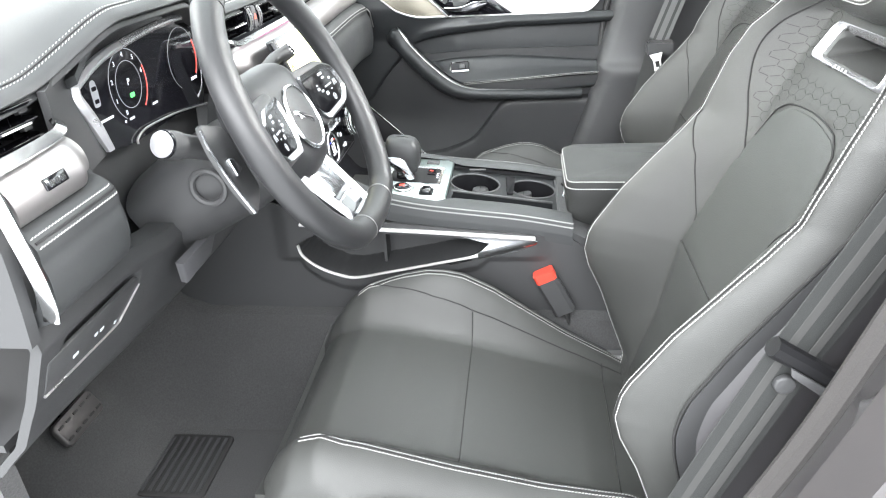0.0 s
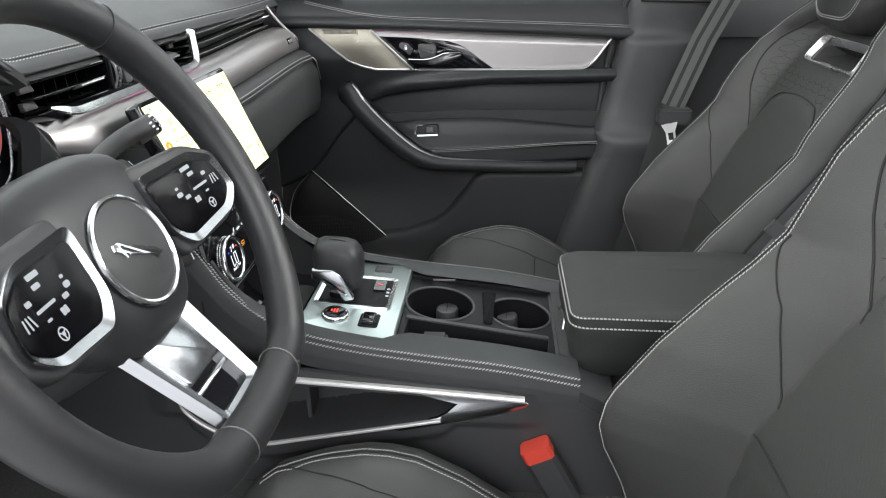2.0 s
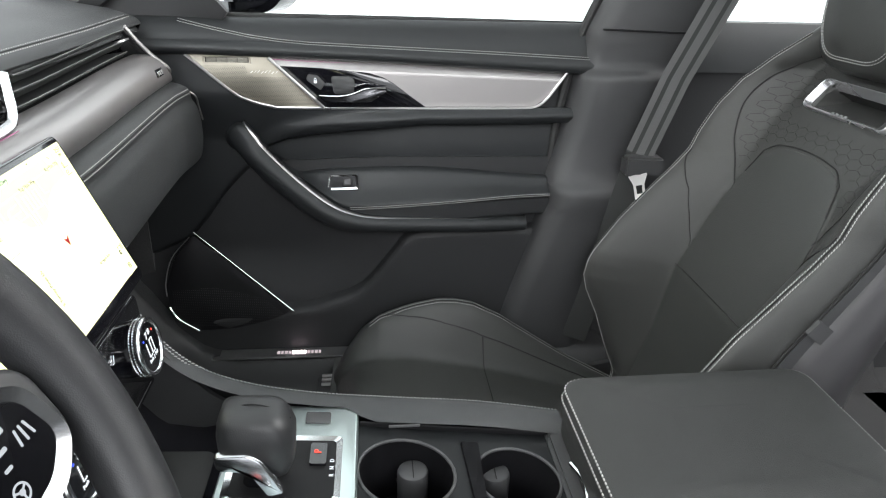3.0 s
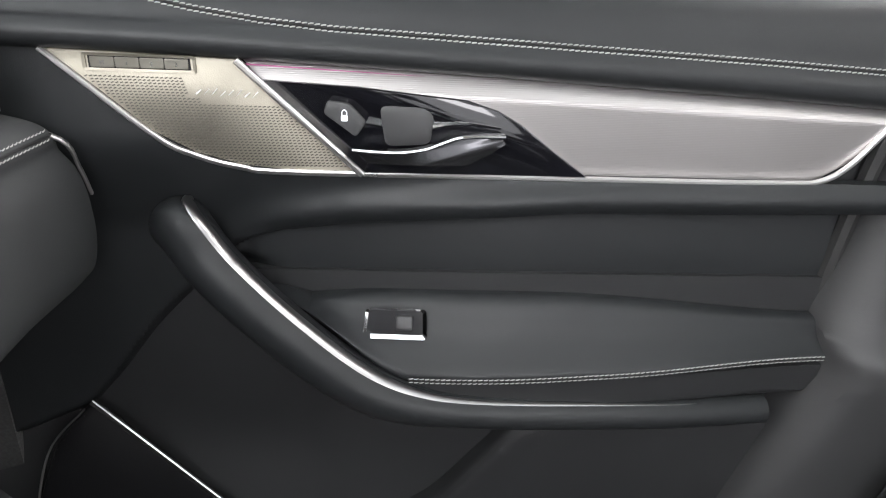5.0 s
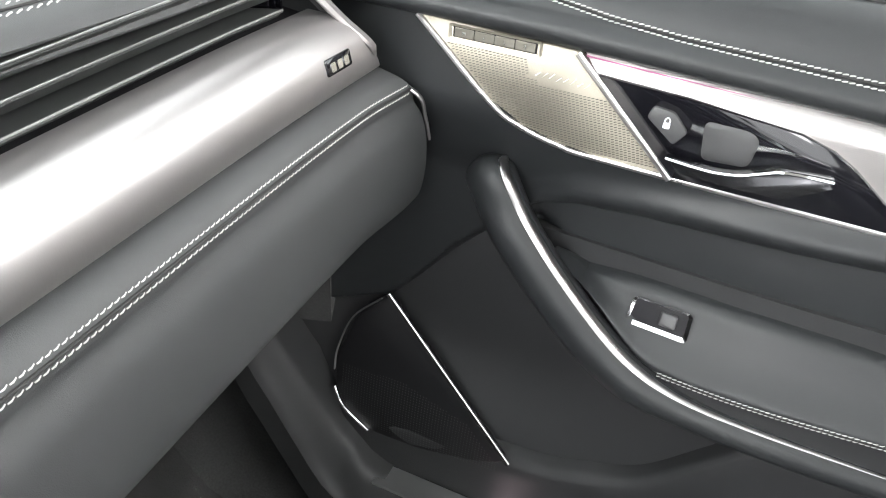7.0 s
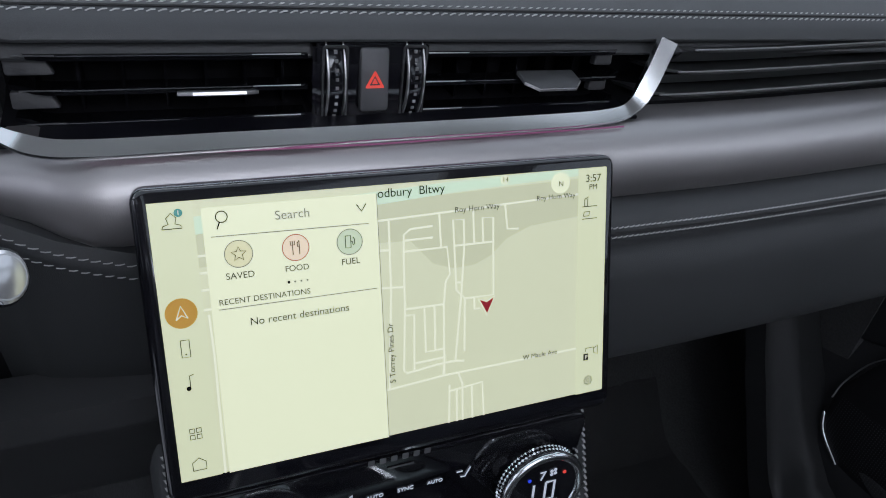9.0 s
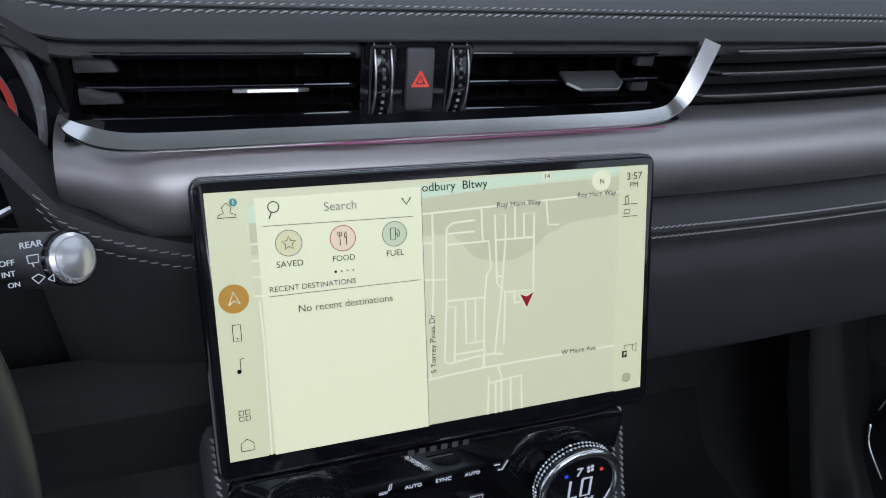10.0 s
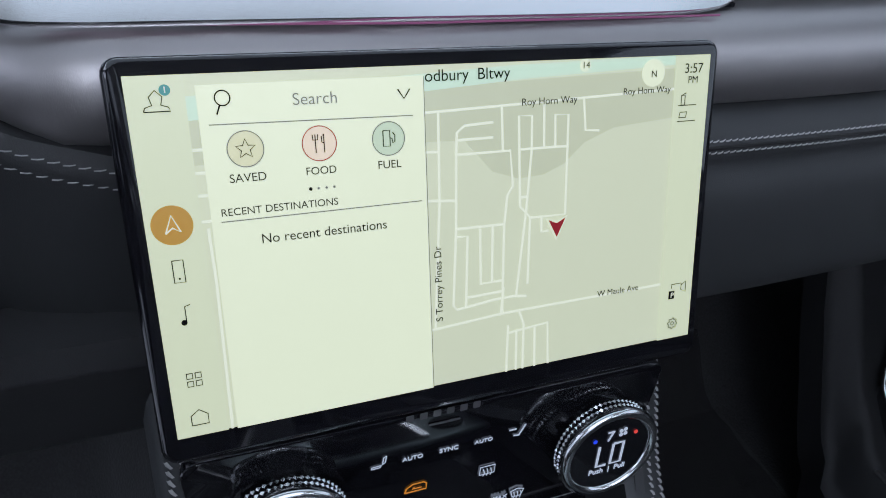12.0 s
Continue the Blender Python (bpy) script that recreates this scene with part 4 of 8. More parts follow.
def centre_vent(x0, x1, tab_x, tab_low, group_dir):
    v = thing("air_vent", ((x0 + x1) / 2, 0.40, 0.70), "black slatted air vent with a silver-edged thumb tab", "air vent", "air vents of the dash")
    n = 7
    for i in range(n):
        x = x0 + (x1 - x0) * (i + 0.5) / n
        part("fin", box(x - 0.0008, x + 0.0008, 0.402, 0.425, 0.703, 0.742, 0), PODFACE, v)
    for z in (0.7380, 0.7205, 0.7030):
        s = part("slat", sheet(lambda a, b, z=z: V(x0 + (x1 - x0) * a, 0.384 + 0.016 * b + 0.010 * sstep(0.12, 0, a if group_dir < 0 else 1 - a), z - 0.001 * b), 24, 2, 0.0026, (0, 0, -1)), PODFACE, v)
        part("slat_line", sweep([V(x0 + (0.02 if group_dir < 0 else 0.002), 0.3836, z - 0.0002), V(x1 - (0.002 if group_dir < 0 else 0.02), 0.3836, z - 0.0002)], bar(0.0008, 0.0009, 0.0003), (0, 0, 1)), PIANO, s)
        xe = x0 + 0.016 if group_dir < 0 else x1 - 0.018
        xs = x1 - 0.030 if group_dir < 0 else x0 + 0.004
        # highlight of the gloss slat's end, built as a tapered metal strip
        part("slat_tip", sweep([V(xs, 0.3833, z + 0.0002), V(xs + 0.026, 0.3833, z + 0.0002)], bar(0.0010, 0.0009, 0.0003), (0, 0, 1), scale=lambda t: (0.4 + 0.6 * t) if group_dir < 0 else 1 - 0.6 * t), BUFFED, s, "bright strip standing for the gloss highlight")
        part("slat_clip", sweep([V(xe - 0.010, 0.3834, z + 0.0004), V(xe + 0.008, 0.3830, z + 0.0004)], bar(0.0007, 0.0007, 0.0002), (0, 0, 1)), GREY, s)
    for dz in (0.0088, -0.0088):
        xe = x0 + 0.012 if group_dir < 0 else x1 - 0.016
        o = [(-0.012, -0.0045), (0.010, -0.0045), (0.006, 0.0045), (-0.012, 0.0045)] if group_dir < 0 else [(-0.007, -0.004), (0.007, -0.004), (0.007, 0.004), (-0.006, 0.004)]
        part("end_cheek", prism(round_poly(o, 0.0015, 2), (xe, 0.398, 0.7205 + dz), (1, 0, 0), (0, 0.15, 0.99), 0.006, 0.001), SOFT, v)
    # thumb tab: a six-sided tongue, tipped up or down
    hexa = [(-0.020, 0.014), (-0.020, 0.002), (-0.013, -0.006), (0.013, -0.006), (0.020, 0.002), (0.020, 0.014)]
    tv = V(0, 0.94, -0.34) if tab_low == 0 else V(0, 0.98, 0.20)
    tab = part("tab", prism(hexa, (tab_x, 0.372, 0.7205), (1, 0, 0), tv, 0.0026, 0.0006), SOFT, v, "flat dark thumb tab")
    tn = V(1, 0, 0).cross(tv.normalized())
    fr2 = [V(tab_x, 0.372, 0.7205) + V(a * 1.01, 0, 0) + tv.normalized() * (b - 0.0004) + tn * 0.0012 for a, b in hexa[1:5]]
    part("tab_edge", sweep(fr2, bar(0.0008, 0.0018, 0.0002), tn), BUFFED, tab, "silver front edge")
    return v


centre_vent(-0.178, -0.031, -0.080, 0, -1)
centre_vent(0.036, 0.186, 0.122, 0.003, 1)
centre_vent(-0.735, -0.605, -0.66, 0, 1)

hz = thing("hazard_switch", (0.003, 0.40, 0.70), "grey hazard switch with red triangle between two thumb wheels", "switch")
part("block", box(-0.0285, 0.0395, 0.381, 0.42, 0.6965, 0.7445, 0.002), PIANO, hz, "gloss black block")
hb = part("button", prism(rounded(0.0170, 0.0365, 0.002), (0.0060, 0.3812, 0.7240), (1, 0, 0), (0, 0.12, 0.99), 0.0040, 0.0012), GREY, hz, "tall grey button")
part("triangle", ring_plate(round_poly([(-0.0058, -0.0046), (0.0058, -0.0046), (0, 0.0054)], 0.001, 2), round_poly([(-0.0034, -0.0032), (0.0034, -0.0032), (0, 0.0026)], 0.0006, 2), (0.0060, 0.3770, 0.7250), (1, 0, 0), (0, 0.12, 0.99), 0.0004), REDGLOW, hb, "red warning triangle")
part("triangle_core", prism(round_poly([(-0.0017, -0.0022), (0.0017, -0.0022), (0, 0.0010)], 0.0004, 2), (0.0060, 0.3770, 0.7250), (1, 0, 0), (0, 0.12, 0.99), 0.0004), REDGLOW, hb)
for x in (-0.0165, 0.0305):
    w = part("thumb_wheel", disc((x - 0.0040, 0.408, 0.7215), (1, 0, 0), 0.0332, 0.008, 56, None, 0.001), PIANO, hz, "ribbed black thumb wheel")
    for e in (-0.0052, 0.0044):
        part("wheel_edge", disc((x + e, 0.408, 0.7215), (1, 0, 0), 0.0337, 0.0009, 56, None, 0.0, 0.031), BUFFED, w, "bright wheel edge")
    for i in range(9):
        a = radians(180 + 8.5 * (i - 4))
        c = V(x, 0.408 + 0.0333 * math.cos(a), 0.7215 + 0.0333 * math.sin(a))
        part("stud", box(c.x - 0.0009, c.x + 0.0009, c.y - 0.0005, c.y + 0.0005, c.z - 0.0009, c.z + 0.0009, 0), BUFFED if i % 2 == 0 else METALGREY, w)
    part("wheel_well", ring_plate(rounded(0.0150, 0.0455, 0.0025), rounded(0.0122, 0.0425, 0.0015), (x, 0.3808, 0.7212), (1, 0, 0), (0, 0.0, 1), 0.0012), SOFT, hz)

# padded lower dash with a stitched lip: passenger side and driver's outer end
low_sec = [(0.362, 0.6515), (0.345, 0.6500), (0.332, 0.6445), (0.3255, 0.6360), (0.3245, 0.6280), (0.325, 0.6195), (0.318, 0.600), (0.317, 0.57), (0.319, 0.54), (0.324, 0.518), (0.333, 0.506), (0.352, 0.499), (0.39, 0.488), (0.43, 0.44), (0.47, 0.38)]
lows = curve_points([V(0, a, b) for a, b in low_sec], 4)


def low_dash(x0, x1, curl, lows=lows):
    def f(u, v):
        p = lows[round(v * (len(lows) - 1))]
        x = x0 + ((end_x(p.z + 0.009) if x1 > 0 else x1) - x0) * u
        return V(x, p.y + 0.02 * curl(x), p.z + lift(x))
    return sheet(f, 50, len(lows) - 1, 0.02, (0, 1, 0.2))


part("lower_pad", low_dash(0.13, 0.704, lambda x: -0.35 * sstep(0.600, 0.690, x)), PAD, dash, "leather lower pad over the glovebox")


def lip(x0, x1, d):
    out = []
    for i in range(70):
        x = x0 + (x1 - x0) * i / 69
        z = 0.6375 - d
        y = interp(z, [p[1] for p in low_sec[::-1]], [p[0] for p in low_sec[::-1]])
        out.append(V(x, y - 0.0008 - 0.007 * sstep(0.600, 0.690, x), z + lift(x)))
    return out


stitches([lip(0.135, 0.672, 0.0), lip(0.135, 0.672, 0.0065)], (0, -1, 0.1), dash, 0.0038, 0.0007, 0.0006, slant=0.0005)
part("seam", sweep(lip(0.135, 0.672, 0.0033), circle(0.0011, 6), (0, 0, 1)), DARKTHREAD, dash)
part("ambient_line", sweep([V(x, 0.3490 + 0.004 * abs(x) / 0.15, 0.6985) for x in (-0.15, -0.08, 0.0, 0.08, 0.17)], bar(0.0010, 0.0010, 0.0003), (0, 0, 1)), PINKGLOW, dash, "pink ambient light line")
def end_y(z):
    return interp(z, [p[1] for p in low_sec[::-1]] + [0.661, 0.684, 0.699, 0.745], [p[0] for p in low_sec[::-1]] + [0.3375, 0.342, 0.360, 0.385])


part("end_line", sweep(curve_points([(end_x(z) + 0.001, end_y(z - 0.009) - 0.002 - 0.008 * sstep(0.67, 0.64, z), z) for z in (0.752, 0.728, 0.705, 0.682, 0.660, 0.638, 0.614, 0.590)], 5), bar(0.0075, 0.004, 0.0015), (0.3, -0.9, 0.3), scale=lambda t: interp(t, (0, 0.35, 0.6, 1), (1.5, 1.3, 0.8, 0.6))), ALU, dash, "satin metal line down the dash end")
part("end_face", sheet(lambda u, v: V(end_x(0.57 + 0.185 * v) + (0.716 - end_x(0.57 + 0.185 * v)) * u, end_y(0.561 + 0.185 * v) + 0.004 + 0.085 * u, 0.57 + 0.185 * v), 8, 20, 0.006, (0, 1, 0)), SOFT, dash, "dark return at the dash end")

# lip between the wheel and the screen
LIPX = (-0.215, -0.201, -0.191, -0.166, -0.132, -0.11)
LIPZ = (0.700, 0.677, 0.660, 0.6465, 0.636, 0.632)


def lip_z(x):
    return interp(x, LIPX, LIPZ)


def low_mid(u, v):
    x = -0.215 + 0.105 * u
    return V(x, 0.346 + 0.010 * (1 - u) ** 2 + interp(v, (0, 0.1, 0.2, 0.32, 1), (0.02, 0.004, 0.0, 0.002, 0.05)), lip_z(x) + interp(v, (0, 0.1, 0.2, 0.32, 1), (0.012, 0.006, -0.004, -0.016, -0.20)))


part("centre_lip", sheet(low_mid, 40, 30, 0.02, (0, 1, 0)), PAD, dash, "leather lip beside the screen")
ml = curve_points([V(x, 0.3462 + 0.010 * ((-0.11 - x) / 0.105) ** 2, lip_z(x)) for x in LIPX[1:]], 6)
stitches([ml, [p + V(0, 0.0002, -0.0085) for p in ml]], (0, -1, 0.1), dash, 0.0046, 0.0012, 0.0004, slant=0.0007)

# driver's outer end of the lower dash, and the knee panel
end_sec = low_sec[:6] + [(0.3225, 0.605), (0.3235, 0.582), (0.329, 0.566), (0.342, 0.556), (0.365, 0.553), (0.41, 0.553)]
part("lower_pad", low_dash(-0.745, -0.560, lambda x: 2.6 * sstep(-0.625, -0.560, x) ** 2, curve_points([V(0, p, q) for p, q in end_sec], 4)), PAD, dash, "padded leather end panel")


def lip_left(d):
    out = []
    for i in range(40):
        x = -0.741 + (-0.603 + 0.741) * i / 39
        z = 0.6440 - d
        y = interp(z, [p[1] for p in low_sec[::-1]], [p[0] for p in low_sec[::-1]])
        out.append(V(x, y - 0.0008 + 0.052 * sstep(-0.625, -0.560, x) ** 2, z))
    return out


stitches([lip_left(0.0), lip_left(0.0090)], (0, -1, 0.1), dash, 0.0042, 0.0008, 0.0008, slant=0.0007)
part("seam", sweep(lip_left(0.0045), circle(0.0016, 6), (0, 0, 1)), DARKTHREAD, dash)
part("end_blade", sweep(curve_points([(-0.757, 0.338, 0.700), (-0.757, 0.330, 0.655), (-0.752, 0.328, 0.613), (-0.747, 0.331, 0.578), (-0.744, 0.336, 0.560)], 5), bar(0.005, 0.016, 0.0015), (0, 1, 0)), CHROME, dash, "chrome blade at the dash end")
part("end_cap", sheet(lambda u, v: V(-0.768 + 0.006 * math.sin(math.pi * v), 0.345 + 0.25 * u, 0.545 + 0.19 * v), 8, 10, 0.014, (1, 0, 0)), SOFT, dash, "dark end cap beside the door opening")


def knee(u, v):
    x = -0.752 + 0.642 * u
    z = interp(v, (0, 0.06, 0.2, 0.7, 0.85, 1), (0.551, 0.547, 0.525, 0.435, 0.390, 0.343)) + 0.004 * (1 - v)
    y = interp(v, (0, 0.06, 0.2, 0.7, 0.85, 1), (0.376, 0.354, 0.352, 0.392, 0.412, 0.455))
    dent = sstep(-0.715, -0.700, x) * (1 - sstep(-0.590 + 0.4 * (z - 0.47), -0.575 + 0.4 * (z - 0.47), x)) * sstep(0.452, 0.460, z) * (1 - sstep(0.512, 0.520, z))
    return V(x, y + 0.010 * dent, z - 0.020 * sstep(-0.60, -0.48, x) * (1 - v) + 0.018 * sstep(-0.36, -0.68, x) * sstep(0.5, 1.0, v))


part("knee_panel", sheet(knee, 80, 50, 0.012, (0, 1, 0)), SOFT, dash, "dark knee panel under the wheel with a sunken switch field")
under = lambda u, v: V(-0.74 + 1.41 * u, 0.45 + 0.42 * v, 0.385 + 0.03 * v)
part("underside", sheet(under, 10, 6, 0.01, (0, 0, 1)), SOFT, dash, "black underside of the dash")
face = lambda u, v: V(-0.60 + 0.41 * u, 0.418 + 0.02 * v, 0.74 - 0.26 * v)
part("inner_face", sheet(face, 10, 8, 0.01, (0, 1, 0)), SOFT, dash, "dark face behind the steering column")
kn_u, kn_v = V(1, 0, 0), V(0, -0.40, 0.916)
plate_o = round_poly([(-0.090, -0.012), (0.052, -0.018), (0.096, 0.020), (0.086, 0.034), (-0.090, 0.034)], 0.006)
kp = part("switch_plate", prism(plate_o, V(-0.650, 0.3775, 0.477), kn_u, kn_v, 0.004, 0.0015), SOFT, dash, "dark switch plate with small marks")
part("plate_edge", sweep([V(-0.650, 0.3775, 0.477) + kn_u * p[0] + kn_v * p[1] + kn_u.cross(kn_v) * 0.004 for p in curve_points([(-0.090, -0.012, 0), (-0.02, -0.015, 0), (0.048, -0.017, 0), (0.062, -0.010, 0), (0.094, 0.018, 0)], 5)], bar(0.003, 0.0035, 0.0012), kn_u.cross(kn_v)), BUFFED, kp, "raised grey lip of the plate")
for x, b, w in ((-0.039, 0.006, 0.010), (0.001, 0.005, 0.006), (0.013, 0.004, 0.008), (0.044, -0.008, 0.005)):
    part("mark", prism(rounded(w, 0.0045, 0.001, 2), V(-0.650, 0.3775, 0.477) + kn_u * x + kn_v * b + kn_u.cross(kn_v) * 0.0042, kn_u, kn_v, 0.0006), PRINT, kp)

# ---- instrument cluster ----
clu = thing("instrument_cluster", (-0.37, 0.41, 0.63), "digital dial display in a bright chrome frame", "instrument display")
CU, CV = V(1, 0, 0), V(0, 0.0, 1)
CO = V(-0.412, 0.4025, 0.704)
glass_o = [(-0.489, 0.640), (-0.430, 0.632), (-0.311, 0.634), (-0.217, 0.624), (-0.185, 0.69), (-0.200, 0.750), (-0.343, 0.757), (-0.453, 0.746), (-0.522, 0.722)]
part("display", prism([(a - CO.x, b - CO.z) for a, b in glass_o], CO, CU, CV, 0.003), PIANO, clu, "black glossy display")
fr_ = curve_points([(-0.489, 0.399, 0.643), (-0.508, 0.399, 0.684), (-0.524, 0.399, 0.712), (-0.526, 0.399, 0.722), (-0.516, 0.399, 0.730), (-0.453, 0.397, 0.7495), (-0.343, 0.396, 0.7605), (-0.25, 0.396, 0.7625), (-0.220, 0.397, 0.757), (-0.206, 0.399, 0.741), (-0.1995, 0.401, 0.718), (-0.199, 0.402, 0.698), (-0.203, 0.402, 0.675), (-0.212, 0.402, 0.653), (-0.232, 0.401, 0.640)], 5)
part("chrome_frame", sweep(fr_, bar(0.012, 0.014, 0.0045), (0, -1, 0), scale=lambda t: interp(t, (0, 0.05, 0.12, 0.3, 0.6, 1), (0.9, 1.25, 1.3, 1.0, 0.7, 0.45))), FRAMEMETAL, clu, "bright chrome frame round the dials")
ln_ = curve_points([(-0.431, 0.396, 0.630), (-0.428, 0.396, 0.637), (-0.405, 0.396, 0.643), (-0.36, 0.396, 0.642), (-0.306, 0.396, 0.638), (-0.213, 0.396, 0.625)], 5)
part("chrome_line", sweep(ln_, bar(0.0026, 0.003, 0.0006), (0, -1, 0)), METALGREY, clu, "thin satin line under the dials")
part("cowl", sheet(lambda u, v: V(-0.360 + (-0.185 + 0.36 * u) * (1 - 0.04 * v), 0.378 + 0.032 * v, 0.786 - 0.05 * abs(2 * u - 1) ** 3 - 0.012 * v), 24, 6, 0.01, (0, 0, 1)), PAD, clu, "dark cowl lining")
part("cheek", sheet(lambda u, v: V(-0.605 + 0.085 * u + 0.03 * v * u, 0.374 + 0.030 * u, (0.742 + 0.046 * hood(-0.605 + 0.085 * u)) * (1 - v) + 0.637 * v), 16, 10, 0.01, (0, 1, 0)), SOFT, clu, "dark cheek between the vent and the dials")
FO = CO + CU.cross(CV) * 0.0032
dial_c = FO + V(0, 0, 0)


def arc(c, r, a0, a1, w, mat, name, parent):
    pts = [c + CU * (r * math.cos(radians(a))) + CV * (r * math.sin(radians(a))) for a in np.linspace(a0, a1, 40)]
    return part(name, sweep(pts, bar(w, 0.0006, 0.0002), CU.cross(CV)), mat, parent)


disp = [o for o in clu.children if o.name.startswith("display")][0]
arc(dial_c, 0.0445, -50, 240, 0.0009, DIMGLOW, "dial_ring", disp)
arc(dial_c, 0.0295, 0, 360, 0.0008, DIMGLOW, "dial_ring", disp)
arc(dial_c, 0.0435, -52, 22, 0.0020, REDDIM, "red_zone", disp)
for i, t in enumerate("0123456"):
    a = radians(238 - 37 * i)
    lettering(t, dial_c + CU * (0.0375 * math.cos(a)) + CV * (0.0375 * math.sin(a)), CU, CV, 0.0085, GREYGLOW, disp)
lettering("P", dial_c + CV * 0.003, CU, CV, 0.012, GREYGLOW, disp)
part("range_mark", prism(rounded(0.011, 0.006, 0.002), dial_c + CV * -0.014 + CU * 0.002, CU, CV, 0.0003), GREENGLOW, disp)
car_o = round_poly([(-0.0065, -0.016), (0.0065, -0.016), (0.007, 0.006), (0.0045, 0.016), (-0.0045, 0.016), (-0.007, 0.006)], 0.004, 3)
car_p = part("car_picture", prism(car_o, FO + CU * -0.076 + CV * 0.007, CU, CV, 0.0003), DIMGLOW, disp)
for dz, w in ((0.006, 0.0095), (-0.009, 0.0085)):
    part("car_window", prism(rounded(w, 0.005, 0.0015, 3), FO + CU * -0.076 + CV * (0.007 + dz) + V(0, -0.0004, 0), CU, CV, 0.0003), PIANO, car_p)
for dx, dz, w in ((-0.066, -0.027, 0.030), (-0.028, -0.041, 0.004), (-0.012, -0.041, 0.012), (0.052, -0.038, 0.014)):
    part("text_bar", prism(rounded(w, 0.0030, 0.001), FO + CU * dx + CV * dz, CU, CV, 0.0003), GREYGLOW, disp)
arc(FO + CU * 0.158, 0.0445, -50, 240, 0.0005, DIMGLOW, "dial_ring", disp)
arc(FO + CU * 0.158, 0.0425, -42, 28, 0.0030, REDDIM, "red_zone", disp)
lettering("3:57 PM", FO + CU * 0.180 + CV * -0.034, CU, CV, 0.006, WHITEGLOW, disp)

# ---- steering column with stalks ----
col = thing("steering_column", (-0.382, 0.33, 0.50), "dark steering column shroud with two stalks", "steering column")
AX = V(0, -0.906, 0.423)
WC = V(-0.382, 0.182, 0.650)
WU = V(0, 0.423, 0.906)
WX = V(1, 0, 0)


def col_ring(d, rx, ru, rl, off=0.0):
    c = WC - AX * d + WU * off
    return [c + WX * (rx * math.cos(a)) + WU * ((ru if math.sin(a) > 0 else rl) * math.sin(a)) for a in [2 * math.pi * i / 28 for i in range(28)]]


part("shroud", loft([col_ring(0.045, 0.045, 0.035, 0.045), col_ring(0.06, 0.085, 0.05, 0.075), col_ring(0.12, 0.090, 0.050, 0.084), col_ring(0.20, 0.092, 0.045, 0.088), col_ring(0.25, 0.092, 0.035, 0.088)]), SOFT, col, "moulded black shroud")
part("chin", prism([(-0.040, 0.046), (-0.020, 0.004), (0.060, 0.010), (0.075, 0.046)], (-0.452, 0.362, 0.442), (1, 0, 0.0), (0, -0.25, 0.97), 0.010, 0.003), PALEGREY, col, "pale grey chin under the column")


def stalk(s):
    root = WC - AX * 0.085 + WX * (0.06 * s)
    if s < 0:
        tip = V(-0.382 - 0.174, 0.290, 0.670)
        ctrl, r = curve_points([root, root * 0.5 + tip * 0.5 + V(0, 0.004, 0.004), tip], 6), 0.0150
    else:
        tip = V(-0.1735, 0.2630, 0.6955)
        ctrl, r = curve_points([V(-0.322, 0.272, 0.658), V(-0.265, 0.276, 0.680), V(-0.205, 0.277, 0.689), tip], 6), 0.0102
    st = part("stalk", sweep(ctrl, circle(r * 0.92, 14), (0, 0, 1), scale=lambda t: 0.85 + 0.3 * t), SOFT, col, "black control stalk")
    d = (tip - ctrl[-2]).normalized() if s < 0 else V(0.72, -0.58, 0.38).normalized()
    part("stalk_collar", sweep([tip - d * 0.022, tip - d * 0.001], circle(r * 1.12, 20), (0, 0, 1)), SOFT, st)
    part("stalk_end", sweep([tip - d * 0.002, tip + d * 0.004, tip + d * 0.0052], circle(r, 24), (0, 0, 1), scale=lambda t: 1 if t < 0.9 else 0.86), FRAMEMETAL, st, "bright silver end cap")
    part("cap_dome", loft([[tip + d * (0.0050 + 0.0022 * (1 - k * k)) + (d.cross(V(0, 0, 1)).normalized() * math.cos(q) + d.cross(V(0, 0, 1)).cross(d).normalized() * math.sin(q)) * (r * 0.84 * k) for q in [2 * math.pi * i / 24 for i in range(24)]] for k in (1.0, 0.8, 0.55, 0.3, 0.06)]), FRAMEMETAL, st, "polished domed cap")
    part("cap_ring", sweep([tip + d * 0.0004, tip + d * 0.0030], circle(r * 1.10, 24), (0, 0, 1)), PIANO, st, "dark ring round the cap")
    return st, tip, d


stalk(-1)
stR, tip = stalk(1)[:2]
SU2, SV2 = V(1, 0, 0.12).normalized(), V(-0.07, 0.6, 0.8).normalized()
SN2 = SU2.cross(SV2).normalized()


def on_stalk(dx, up):
    return tip + SU2 * (dx + 0.001) + SV2 * up + SN2 * 0.0118


for t, dx, up, w in (("REAR", -0.0095, 0.0065, 0.0078), ("OFF", -0.0185, 0.0010, 0.0052), ("INT", -0.0185, -0.0032, 0.0046), ("ON", -0.0172, -0.0075, 0.0040)):
    lettering(t, on_stalk(dx, up), SU2, SV2, 0.004, WHITEGLOW, stR, width=w)
for pts in ([(-0.0115, 0.0025), (-0.0075, 0.0025), (-0.0078, -0.0005), (-0.0112, -0.0005), (-0.0115, 0.0025)], [(-0.0100, -0.0002), (-0.0096, -0.0020)], [(-0.0110, -0.0060), (-0.0085, -0.0050), (-0.0065, -0.0065), (-0.0090, -0.0085), (-0.0110, -0.0060)], [(-0.0055, -0.0075), (-0.0035, -0.0060), (-0.0035, -0.0088), (-0.0055, -0.0075)]):
    part("wiper_mark", sweep([on_stalk(p, q) for p, q in pts], bar(0.0004, 0.0003, 0.0001), SN2), WHITEGLOW, stR)
ring_c = WC - AX * 0.125 + WX * -0.090 + WU * -0.012
